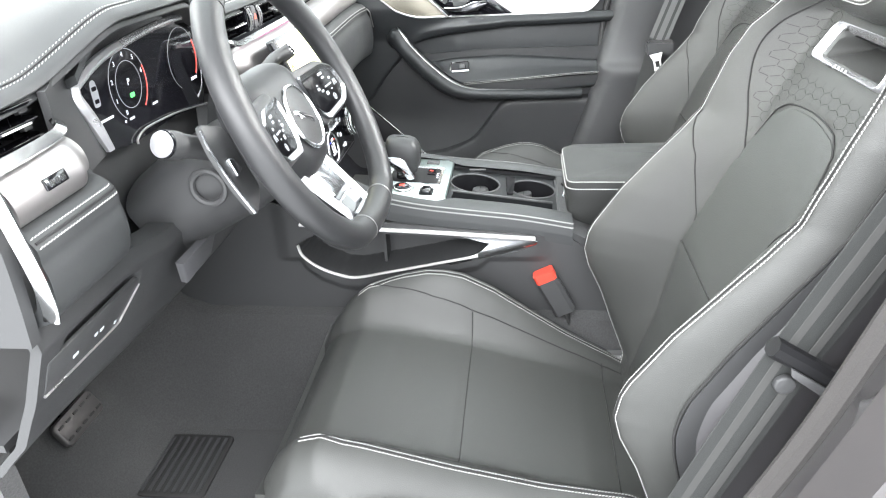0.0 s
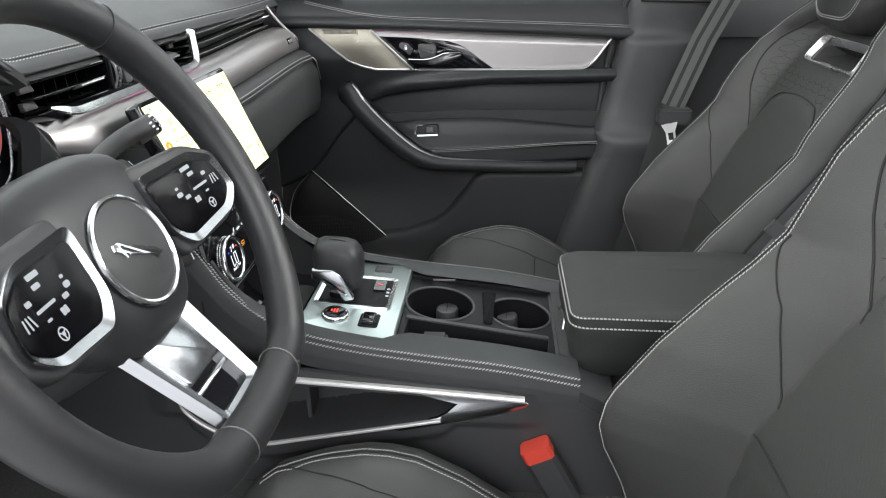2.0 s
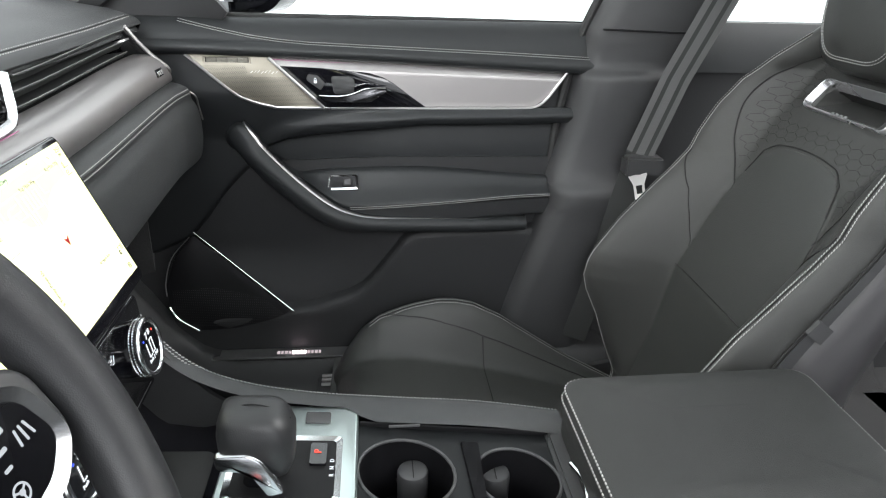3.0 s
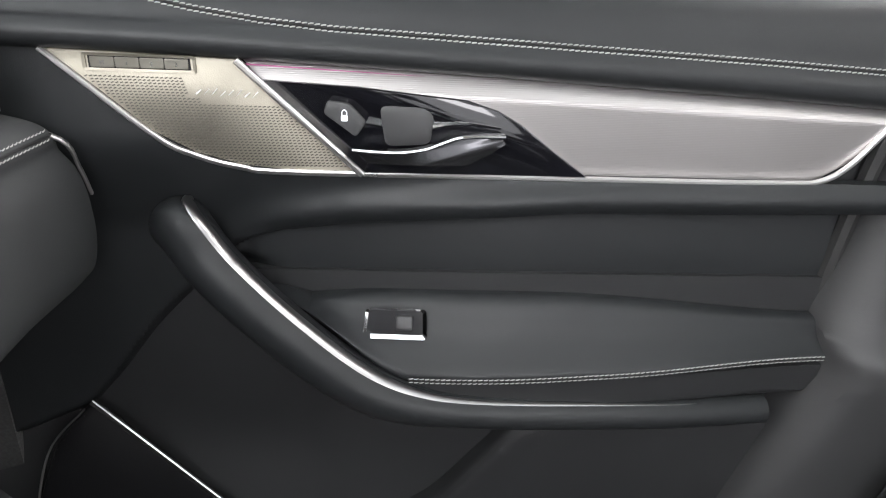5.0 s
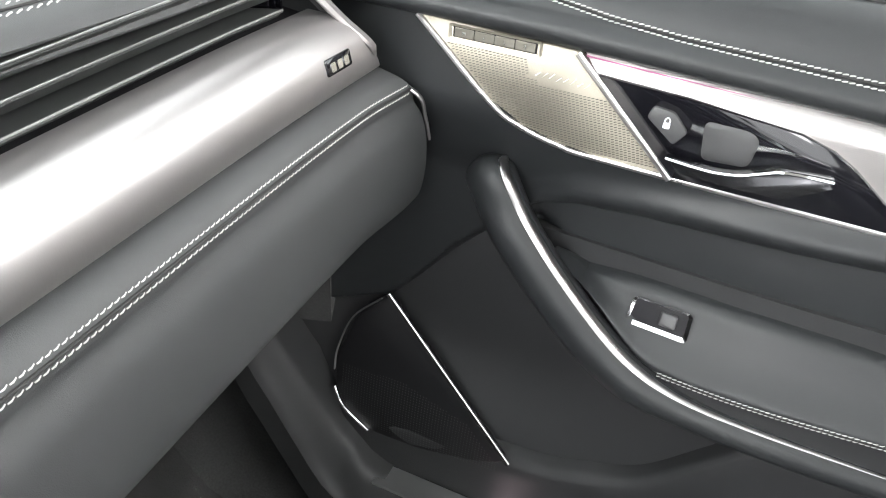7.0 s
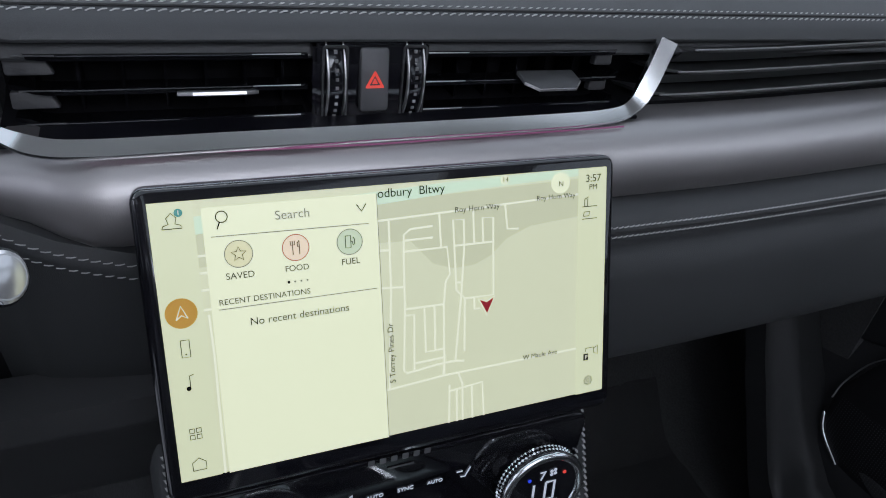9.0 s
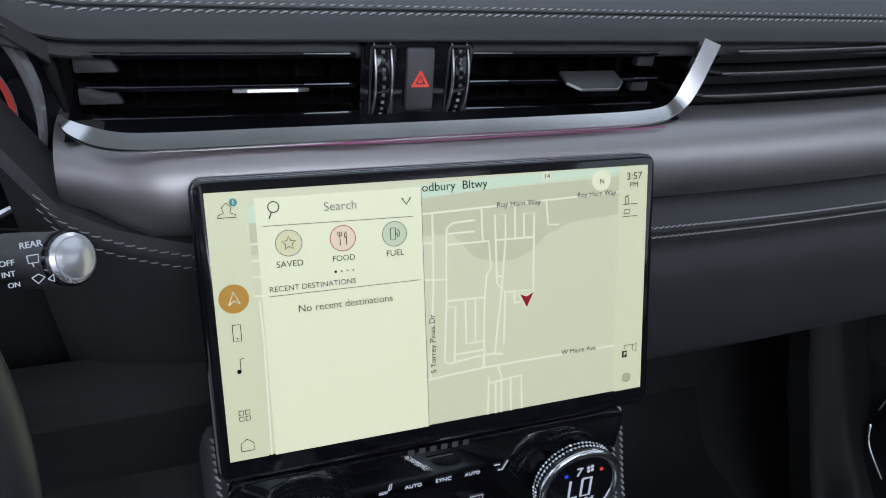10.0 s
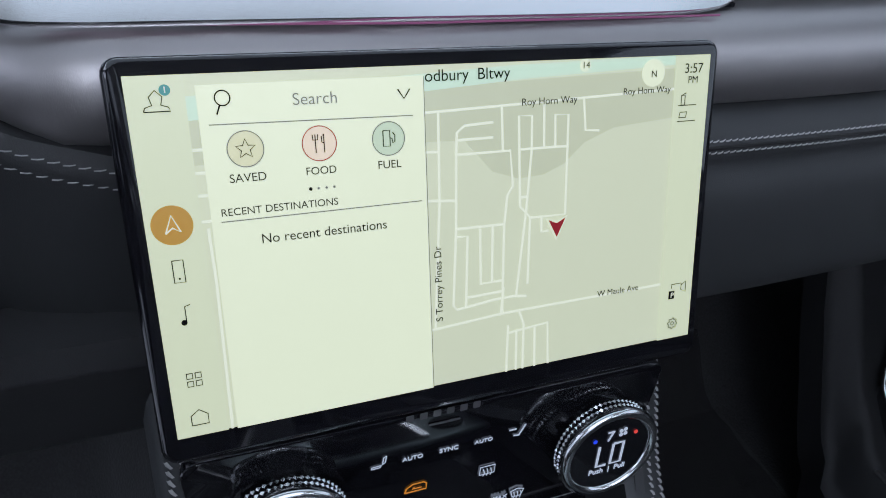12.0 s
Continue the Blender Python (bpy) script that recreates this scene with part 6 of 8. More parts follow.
part("panel_face", prism(round_poly([(-0.118, -0.055), (0.118, -0.055), (0.124, 0.042), (-0.124, 0.042)], 0.01), CP - CPN * 0.006, (1, 0, 0), CPV, 0.006, 0.001), PIANO, cli, "gloss black panel face")
part("panel_body", box(-0.12, 0.12, 0.266, 0.33, 0.44, 0.56, 0.004), SOFT, cli)
pf = [o for o in cli.children if o.name.startswith("panel_face")][0]


def cp(x, z):
    x, z = x + 0.0015, z - 0.003
    return V(x, CP.y + (z - CP.z) * 0.1, z) + CPN * 0.0004


for t, x, z, s, m in (("AUTO", -0.020, 0.522, 0.0105, WHITEGLOW), ("SYNC", -0.001, 0.522, 0.0100, WHITEGLOW), ("AUTO", 0.018, 0.522, 0.0098, WHITEGLOW), ("MAX", 0.0335, 0.472, 0.0085, WHITEGLOW)):
    lettering(t, cp(x, z), (1, 0, 0), CPV, 0.006, m, pf, width=s)
part("wordmark_bar", prism(rounded(0.016, 0.0012, 0.0004, 2), cp(-0.005, 0.5425), (1, 0, 0), CPV, 0.0003), DIMMARK, pf)
for i in range(6):
    part("wordmark_bar", prism(rounded(0.0038, 0.0040, 0.0006, 2), cp(-0.023 + 0.0068 * i, 0.5495), (1, 0, 0), CPV, 0.0003), DIMMARK, pf)


def cstroke(pts, m, w=0.0006, dx=0.0, dz=0.0):
    part("panel_symbol", sweep([cp(x + dx, z + dz) for x, z in pts], bar(w, 0.0003, 0.0001), CPN), m, pf)


cstroke([(-0.0410, 0.5205), (-0.0365, 0.5207), (-0.0360, 0.5220), (-0.0410, 0.5217), (-0.0410, 0.5205)], WHITEGLOW)
cstroke([(-0.0355, 0.5225), (-0.0350, 0.5270), (-0.0337, 0.5278), (-0.0341, 0.5235), (-0.0355, 0.5225)], WHITEGLOW)
cstroke([(0.0350, 0.5205), (0.0380, 0.5200), (0.0395, 0.5235), (0.0410, 0.5270)], WHITEGLOW, 0.0010)
cstroke([(0.0320, 0.5250), (0.0360, 0.5250)], WHITEGLOW, 0.0010)
cstroke([(-0.0230, 0.4965), (-0.0223, 0.4995), (-0.0190, 0.5020), (-0.0130, 0.5020), (-0.0115, 0.5005), (-0.0115, 0.4965), (-0.0230, 0.4965)], AMBERGLOW, 0.0008)
cstroke([(-0.0140, 0.4985), (-0.0190, 0.4985), (-0.0180, 0.4995)], AMBERGLOW, 0.0006)
cstroke([(0.0185, 0.4955), (0.0185, 0.5015), (0.0270, 0.5015), (0.0270, 0.4955), (0.0185, 0.4955)], WHITEGLOW)
for x in (0.0207, 0.0228, 0.0249):
    cstroke([(x, 0.4940), (x + 0.0006, 0.4965), (x - 0.0002, 0.4995)], WHITEGLOW, 0.0005)
    cstroke([(x + 0.0215, 0.4675), (x + 0.0221, 0.4705), (x + 0.0213, 0.4735)], WHITEGLOW, 0.0005)
cstroke([(0.0415, 0.4695), (0.0400, 0.4745), (0.0440, 0.4760), (0.0480, 0.4745), (0.0465, 0.4695), (0.0415, 0.4695)], WHITEGLOW)
part("slot_line", sweep([cp(-0.10, 0.458), cp(0.10, 0.458)], bar(0.0006, 0.0004, 0.0001), CPN), METALGREY, pf)


def knob(x):
    n = V(0, -0.985, 0.17)
    KC = V(x, 0.238, 0.5035) - n * 0.0205
    ku, kv = V(1, 0, 0), V(0, 0.17, 0.985)
    k = thing("climate_knob", KC + V(0, 0.004, -0.03), "knurled chrome temperature knob with lit display", "knob", "climate knobs")
    part("skirt", disc(KC - n * 0.004, n, 0.0311, 0.009, 48, None, 0.002), PIANO, k, "black skirt")
    body = part("knurled_body", disc(KC + n * 0.004, n, 0.0280, 0.0165, 64, None, 0.001), PIANO, k, "dark knurled grip")
    kv_, kf_ = [], []
    for r in (2, 3):
        for i in range(64):
            a = 2 * math.pi * (i + 0.5 * (r % 2)) / 64
            rad = ku * math.cos(a) + kv * math.sin(a)
            tan = kv * math.cos(a) - ku * math.sin(a)
            c = KC + n * (0.0066 + 0.0033 * r) + rad * 0.0286
            b = len(kv_)
            kv_ += [c + tan * 0.0013, c + n * 0.0014, c - tan * 0.0013, c - n * 0.0014, c + rad * 0.0010]
            kf_ += [(b, b + 1, b + 4), (b + 1, b + 2, b + 4), (b + 2, b + 3, b + 4), (b + 3, b, b + 4)]
    me = bpy.data.meshes.new("knurling")
    me.from_pydata([list(p) for p in kv_], [], kf_)
    me.materials.append(CHROME)
    tagged(hang(new("knurling", me), body), "small chrome pyramids of the knurl", kind="stuff")
    rp = [KC + n * 0.0208 + ku * (0.0270 * math.cos(a)) + kv * (0.0270 * math.sin(a)) for a in [2 * math.pi * i / 64 for i in range(64)]]
    part("chrome_rim", sweep(rp, circle(0.0032, 10), n, closed=True), CHROME, k, "smooth satin chrome rim")
    fc = KC + n * 0.0206
    fd = part("knob_display", disc(fc, n, 0.0248, 0.0012, 48), PIANO, k, "round black lit display")
    q = fc + n * 0.0016
    for seg in ([(-0.0075, 0.0068), (-0.0075, -0.0075), (-0.0015, -0.0075)], [(0.0012, 0.0068), (0.0076, 0.0068), (0.0076, -0.0075), (0.0012, -0.0075), (0.0012, 0.0068)]):
        part("readout", sweep([q + ku * a + kv * b for a, b in seg], bar(0.0017, 0.0003, 0.0001), n), WHITEGLOW, fd)
    lettering("7", q + ku * -0.002 + kv * 0.0126, ku, kv, 0.0095, WHITEGLOW, fd)
    lettering("Push  |  Pull", q + kv * -0.0113, ku, kv, 0.0052, WHITEGLOW, fd, width=0.0225)
    for a, b in ((-0.0013, 0.0011), (0.0013, 0.0017), (-0.0011, -0.0016), (0.0015, -0.0011)):
        part("fan_mark", disc(q + ku * (0.0055 + a) + kv * (0.0142 + b), n, 0.0012, 0.0003, 8), WHITEGLOW, fd)
    part("cool_dot", disc(q + ku * -0.0113 + kv * 0.0117, n, 0.0012, 0.0003, 12), BLUEGLOW, fd)
    part("warm_dot", disc(q + ku * 0.0140 + kv * 0.0120, n, 0.0012, 0.0003, 12), REDGLOW, fd)


knob(0.0895)
knob(-0.0815)


# ---- centre console ----
con = thing("centre_console", (0, -0.1, 0.0), "black leather centre console with cup holders and chrome strips", "console")


def holed(outer, holes, z, depth, bm=None):
    """A flat deck with holes, made thick downwards."""
    bm = bm or bmesh.new()
    loops = []
    for o in [outer] + holes:
        vs = [bm.verts.new((a, b, z)) for a, b in o]
        loops.append(vs)
        for i in range(len(vs)):
            bm.edges.new((vs[i], vs[(i + 1) % len(vs)]))
    bmesh.ops.triangle_fill(bm, edges=bm.edges[:], use_beauty=True)
    for vs in loops:
        low = [bm.verts.new(v.co - V(0, 0, depth)) for v in vs]
        for i in range(len(vs)):
            j = (i + 1) % len(vs)
            bm.faces.new((vs[i], vs[j], low[j], low[i]))
    return bm


def round_hole(x, y, r, n=36):
    return [(x + r * math.cos(2 * math.pi * i / n), y + r * math.sin(2 * math.pi * i / n)) for i in range(n)]


CUPS = ((0.022, -0.012, 0.0475), (0.021, -0.1255, 0.0430))
slot = [(-0.083, 0.029), (-0.033, 0.027), (-0.043, -0.162), (-0.085, -0.160)]
deck = [(-0.092, 0.036), (0.092, 0.036), (0.092, -0.172), (-0.092, -0.172)]


def deck_z(y, d=0.0):
    # the tray falls gently towards the seats
    return 0.396 + 0.117 * (y - 0.034) + d


bm = holed(deck, [round_hole(*c) for c in CUPS] + [slot[::-1]], 0.0, 0.07)
for v in bm.verts:
    v.co.z += deck_z(v.co.y)
part("tray", bm, DARKTRAY, con, "dark tray with two cup holders")
for x, y, r in CUPS:
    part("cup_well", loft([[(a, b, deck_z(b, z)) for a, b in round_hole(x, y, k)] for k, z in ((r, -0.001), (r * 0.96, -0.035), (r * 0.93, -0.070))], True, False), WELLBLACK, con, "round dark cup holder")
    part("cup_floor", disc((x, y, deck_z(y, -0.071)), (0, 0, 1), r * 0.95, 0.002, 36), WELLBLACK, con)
    part("cup_rim", sweep([V(a, b, deck_z(b, 0.0005)) for a, b in round_hole(x, y, r + 0.001)], circle(0.0018, 8), (0, 0, 1), closed=True), GREY, con)
    gx, gy = (x + 0.030, y - 0.008) if y > -0.05 else (x + 0.034, y + 0.0175)
    gz = deck_z(gy)
    post = loft([[V(gx + k * math.cos(q), gy + k * math.sin(q), gz + z) for q in [2 * math.pi * i / 24 for i in range(24)]] for k, z in ((0.0165, -0.070), (0.0165, -0.026), (0.0155, -0.023), (0.0130, -0.0215))])
    grip = part("cup_grip", post, GREY, con, "rounded grey cup gripper")
    part("grip_groove", box(gx - 0.013, gx + 0.013, gy - 0.0006, gy + 0.0006, gz - 0.0222, gz - 0.0208, 0), DARK, grip)
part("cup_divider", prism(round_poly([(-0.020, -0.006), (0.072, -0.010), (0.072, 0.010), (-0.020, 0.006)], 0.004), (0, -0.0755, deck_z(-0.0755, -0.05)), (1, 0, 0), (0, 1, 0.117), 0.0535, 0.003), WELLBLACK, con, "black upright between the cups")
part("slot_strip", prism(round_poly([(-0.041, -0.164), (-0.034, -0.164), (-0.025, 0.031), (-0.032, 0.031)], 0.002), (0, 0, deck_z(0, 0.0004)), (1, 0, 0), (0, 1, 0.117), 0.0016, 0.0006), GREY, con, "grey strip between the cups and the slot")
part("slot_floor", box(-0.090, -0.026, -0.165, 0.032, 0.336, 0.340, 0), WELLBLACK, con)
part("slot_insert", box(-0.078, -0.040, -0.028, 0.008, 0.340, 0.383, 0.004), SOFT, con, "small black insert in the slot")
part("insert_mark", box(-0.062, -0.056, -0.011, -0.009, 0.3828, 0.3836, 0), METALGREY, con)
part("latch", sweep(curve_points([(0.031, -0.1825, 0.3835), (0.0, -0.1875, 0.3875), (-0.033, -0.1825, 0.3835)], 5), circle(0.0028, 8), (0, 0, 1)), CHROME, con, "curved chrome armrest latch")
part("rear_shelf", box(-0.100, 0.100, -0.196, -0.170, 0.335, 0.3775, 0.004), SOFT, con)
# glint on the tray's dark wall, added as a small metal bar
part("key_glint", box(0.0895, 0.0915, -0.030, 0.004, 0.3925, 0.3960, 0.0006), METALGREY, con, "dull metal bar standing for a glint beside the cups")

# leather side rails with stitched upper edge; they sweep up to the dash at the front
def rail(s):
    top = [(0.133, -0.195, 0.374), (0.133, -0.10, 0.391), (0.132, 0.0, 0.402), (0.131, 0.08, 0.412), (0.130, 0.15, 0.427), (0.129, 0.20, 0.449), (0.129, 0.235, 0.480), (0.130, 0.262, 0.525), (0.131, 0.285, 0.56)]
    top = [(s * a, b, c) for a, b, c in curve_points(top, 5)]

    def f(u, v):
        p = top[round(u * (len(top) - 1))]
        inn = s * interp(p[1], (0.030, 0.040), (0.041, 0.019))
        x = p[0] + interp(v, (0, 0.12, 0.2, 0.3, 0.45, 1.0), (-inn, -inn * 0.2, 0, s * 0.003, s * 0.006, s * 0.006))
        z = p[2] + interp(v, (0, 0.12, 0.2, 0.3, 0.45, 1.0), (0.003, 0.0025, 0.0, -0.008, -0.022, -0.040))
        y = p[1] + 0.02 * sstep(0.45, 0.6, p[2]) * v
        return V(x, y, z)
    part("side_rail", sheet(f, len(top) - 1, 20, 0.006, (-s, 0, -0.3)), PAD, con, "leather-covered console rail")
    l1, l2 = [], []
    for p in top:
        k = sstep(0.430, 0.470, p[2])
        l1.append(V(p[0] + s * (0.0006 - 0.0030 * k), p[1] - 0.0022 * k, p[2] + 0.0005 + 0.0014 * k))
        l2.append(V(p[0] + s * (0.0040 - 0.0125 * k), p[1] - 0.0026 * k, p[2] - 0.0065 * (1 - k) + 0.0016 * k))
    stitches([l1, l2], lambda p: V(s * 0.8, 0, 0.6) if p.z < 0.45 else V(s * 0.15, -0.8, 0.5), con, 0.0034, 0.0008, 0.0010, slant=0.0010, thread=CONSOLETHREAD)
    wall = [V(s * 0.0925, y, deck_z(y, -0.007)) for y in (0.036, -0.03, -0.10, -0.172)]
    part("tray_wall", sweep(wall, bar(0.003, 0.024, 0.001), (0, 0, 1)), DARK, con, "dark inner wall beside the tray")


rail(-1)
rail(1)
for s in (-1, 1):
    part("inner_wall", sheet(lambda u, v: V(s * (0.112 - 0.002 * v), 0.165 + 0.11 * u, 0.34 + (0.075 + 0.14 * u ** 1.5) * v), 10, 6, 0.006, (s, 0, 0)), SOFT, con)
cub = lambda u, v: V(-0.112 + 0.224 * u, 0.165 + 0.13 * v, 0.395 + interp(v, (0, 0.3, 0.6, 1), (0, -0.008, 0.0, 0.07)))
part("front_shelf", sheet(cub, 8, 14, 0.006, (0, 0, -1)), PIANO, con, "dark sloping shelf before the selector")
part("charging_mat", prism(rounded(0.13, 0.07, 0.01), (0, 0.215, 0.3925), (1, 0, 0), (0, 1, 0.05), 0.002, 0.001), RUBBER, con, "ribbed black rubber mat")

# side panels with a long open pocket framed in chrome
POCKET_TOP = ((-0.13, -0.046, -0.021, 0.151, 0.27, 0.31), (0.342, 0.342, 0.347, 0.359, 0.358, 0.335))
POCKET_LOW = ((-0.046, -0.025, 0.084, 0.205, 0.237, 0.275, 0.300, 0.31), (0.338, 0.319, 0.296, 0.272, 0.277, 0.293, 0.314, 0.335))


def side_panel(s):
    def f(u, v):
        y = 0.84 - 1.10 * (0.35 * u / 0.40 if u < 0.40 else 0.35 + 0.65 * (u - 0.40) / 0.60)
        zt = interp(y, (-0.26, -0.195, -0.1, 0.0, 0.15, 0.24, 0.46, 0.84), (0.30, 0.345, 0.360, 0.368, 0.383, 0.395, 0.44, 0.44))
        z = 0.10 + (zt - 0.10) * (0.45 * v / 0.25 if v < 0.25 else 0.45 + 0.55 * (v - 0.25) / 0.75)
        hi, lo = interp(y, *POCKET_TOP), interp(y, *POCKET_LOW)
        inside = sstep(-0.050, -0.040, y) * (1 - sstep(0.300, 0.308, y)) * sstep(lo - 0.001, lo + 0.004, z) * (1 - sstep(hi - 0.004, hi + 0.001, z))
        lipb = 0.007 * sstep(0.36, 0.325, y) * sstep(-0.16, -0.12, y) * sstep(lo - 0.040, lo - 0.022, z)
        return V(s * (0.137 + lipb - 0.072 * inside), y, z)
    part("side_panel", sheet(f, 240, 100, 0.006, (-s, 0, 0)), SOFT, con, "dark side panel with a long open pocket")
    up_ = curve_points([(s * 0.148, 0.300, 0.380), (s * 0.1475, 0.160, 0.3705), (s * 0.147, 0.015, 0.3615), (s * 0.1465, -0.128, 0.3515)], 6)
    part("chrome_strip", sweep(up_, bar(0.006, 0.010, 0.002), (s, 0, 0)), STEEL, con, "satin chrome strip above the pocket")
    lo_ = curve_points([(s * 0.146, 0.310, 0.336), (s * 0.1465, 0.303, 0.314), (s * 0.147, 0.275, 0.2905), (s * 0.147, 0.237, 0.2745), (s * 0.147, 0.205, 0.2695), (s * 0.147, 0.15, 0.2800), (s * 0.147, 0.084, 0.2935), (s * 0.147, -0.025, 0.3165)], 6)
    part("chrome_strip", sweep(lo_, bar(0.004, 0.006, 0.001), (s, 0, 0)), STEEL, con, "thin chrome strip under the pocket")
    blade = [(0.016, 0.3585), (-0.128, 0.3475), (-0.134, 0.3440), (-0.130, 0.3390), (-0.098, 0.3250), (0.028, 0.2960), (0.045, 0.2990), (-0.020, 0.3180), (-0.033, 0.3270), (-0.046, 0.3420), (-0.022, 0.3470)]
    o = [((y if s > 0 else -y), z) for y, z in blade]
    o = o if area2(o) > 0 else o[::-1]
    part("pocket_end", prism(o, (s * 0.1405, 0, 0), (0, s, 0), (0, 0, 1), 0.0045, 0.0012), WHEELMETAL, con, "satin metal blade at the pocket's end")
    part("pocket_rib", box(min(s * 0.070, s * 0.110), max(s * 0.070, s * 0.110), 0.150, 0.156, 0.283, 0.352, 0.001), SOFT, con, "upright rib inside the pocket")


side_panel(-1)
side_panel(1)
part("rear_body", box(-0.128, 0.128, -0.52, -0.19, 0.06, 0.335, 0.02), SOFT, con, "dark rear body of the console")
part("core", box(-0.055, 0.055, -0.25, 0.44, 0.06, 0.31, 0.01), DARK, con)
part("shoulder", sheet(lambda u, v: V(-0.134 + 0.268 * u, -0.19 - 0.05 * v, 0.372 - 0.025 * v - 0.012 * (2 * u - 1) ** 6), 16, 6, 0.02, (0, 0, -1)), SOFT, con)

arm = thing("armrest", (0, -0.32, 0.33), "padded black leather armrest lid with stitched edge", "armrest")


def arm_ring(k, z, dy=0.0):
    o = round_poly([(-0.098, -0.183), (0.100, -0.183), (0.106, -0.47), (-0.104, -0.47)][::-1], 0.022, 6)
    return [V(a * k, -0.325 + (b + 0.325) * k, z + 0.008 * (1 - ((b + 0.325) / 0.145) ** 2) * (z > 0.43) + dy) for a, b in o]


part("lid", loft([arm_ring(0.90, 0.352), arm_ring(0.955, 0.362), arm_ring(0.985, 0.385), arm_ring(0.985, 0.404), arm_ring(1.0, 0.412), arm_ring(1.0, 0.428), arm_ring(0.985, 0.4385), arm_ring(0.94, 0.4425), arm_ring(0.7, 0.4435), arm_ring(0.35, 0.444)]), ARMPAD, arm, "domed leather lid")
e1 = [p + V(0, 0, 0.0008) for p in arm_ring(0.990, 0.4365)]
e2 = [p for p in arm_ring(1.004, 0.4265)]
stitches([e1 + e1[:1], e2 + e2[:1]], lambda p: V(p.x * 3, (p.y + 0.325) * 3, 0.5).normalized(), arm, 0.0036, 0.0012, 0.0013)

# ---- selector plate ----
pl = thing("selector_plate", (0, 0.10, 0.395), "silver console plate with gear selector keys and dial", "control plate")
PZ = 0.4075


def pflat(x, y, z=0.0):
    return V(x, y, PZ + (y - 0.04) * 0.075 + z)


PV = V(0, 1, 0.075).normalized()
PX = V(1, 0, 0)
po = round_poly([(-0.113, -0.065), (0.113, -0.065), (0.113, 0.062), (-0.105, 0.066)], 0.008)
part("plate", prism(po, pflat(0.0, 0.101, -0.008), PX, PV, 0.008, 0.005), PLATE, pl, "bright silver plate")
part("gate", prism(round_poly([(-0.030, -0.046), (0.052, -0.046), (0.052, 0.052), (-0.030, 0.052)], 0.006), pflat(0.0, 0.101, 0.0002), PX, PV, 0.0015), DARK, pl, "black selector gate")
part("gate_frame", ring_plate(round_poly([(-0.034, -0.050), (0.056, -0.050), (0.056, 0.056), (-0.034, 0.056)], 0.006), round_poly([(-0.029, -0.044), (0.050, -0.044), (0.050, 0.050), (-0.029, 0.050)], 0.005), pflat(0.0, 0.101, 0), PX, PV, 0.0035), CHROME, pl, "raised bright gate frame")
dk = part("gear_display", prism(rounded(0.030, 0.016, 0.002), pflat(0.028, 0.074, 0.002), PX, PV, 0.003), PIANO, pl, "small black gear display")
lettering("P", pflat(0.030, 0.074, 0.0056), PX, PV, 0.010, REDGLOW, dk)
for i, t in enumerate("RND"):
    lettering(t, pflat(-0.002 + 0.010 * i, 0.060, 0.0045), PX, PV, 0.006, WHITEGLOW, dk)
d1 = part("start_dial", disc(pflat(-0.062, 0.120, -0.001), V(0, -0.075, 1), 0.0185, 0.007, 36, None, 0.002), BRIGHT, pl, "bright ring of the start key")
part("start_key", disc(pflat(-0.062, 0.120, 0.0055), V(0, -0.075, 1), 0.0145, 0.003, 36, None, 0.001), PIANO, d1, "black start key with red mark")
for i in range(3):
    part("start_mark", prism(rounded(0.010 - 0.002 * i, 0.002, 0.0005, 2), pflat(-0.062, 0.1165 + 0.0035 * i, 0.0088), PX, PV, 0.0004), REDGLOW, d1)
d2 = part("mode_dial", disc(pflat(0.082, 0.135, 0.0), V(0, -0.075, 1), 0.0150, 0.005, 32, None, 0.002), SOFT, pl, "small grey mode dial")
part("mode_mark", prism(rounded(0.009, 0.007, 0.001), pflat(0.082, 0.135, 0.0052), PX, PV, 0.0004), DIMGLOW, d2)
part("key", prism(rounded(0.018, 0.026, 0.002), pflat(0.088, 0.078, 0), PX, PV, 0.0022, 0.0008), GREY, pl, "grey two-way key")
part("mode_switch_well", prism(rounded(0.034, 0.026, 0.004), pflat(-0.066, 0.074, 0.0002), PX, PV, 0.001), DARK, pl)
part("mode_switch", prism(rounded(0.024, 0.018, 0.003), pflat(-0.066, 0.074, 0.001), PX, PV, 0.007, 0.003), PIANO, pl, "black toggle for drive mode")

gear = thing("gear_selector", (0.0, 0.12, 0.405), "leather gear selector with silver front inlay", "gear selector")
GC = V(-0.004, 0.125, 0.408)
part("stem", sweep([GC, GC + V(0, -0.006, 0.045)], bar(0.024, 0.03, 0.005), (0, 1, 0)), PIANO, gear, "black stem")


def knob_ring(z, rx, ry, dy):
    out = []
    for i in range(36):
        a = 2 * math.pi * i / 36
        c, d = math.cos(a), math.sin(a)
        out.append(GC + V(rx * math.copysign(abs(c) ** 0.5, c), ry * math.copysign(abs(d) ** 0.55, d) + dy, z + 0.10 * ry * d * (z > 0.06)))
    return out


part("knob", loft([knob_ring(0.022, 0.016, 0.020, -0.008), knob_ring(0.036, 0.0215, 0.029, -0.005), knob_ring(0.052, 0.0265, 0.033, -0.002), knob_ring(0.066, 0.0270, 0.0335, -0.002), knob_ring(0.077, 0.0255, 0.031, -0.001), knob_ring(0.084, 0.0225, 0.0275, 0.000), knob_ring(0.088, 0.017, 0.021, 0.001), knob_ring(0.0895, 0.008, 0.010, 0.001)]), RIM, gear, "rounded leather knob")
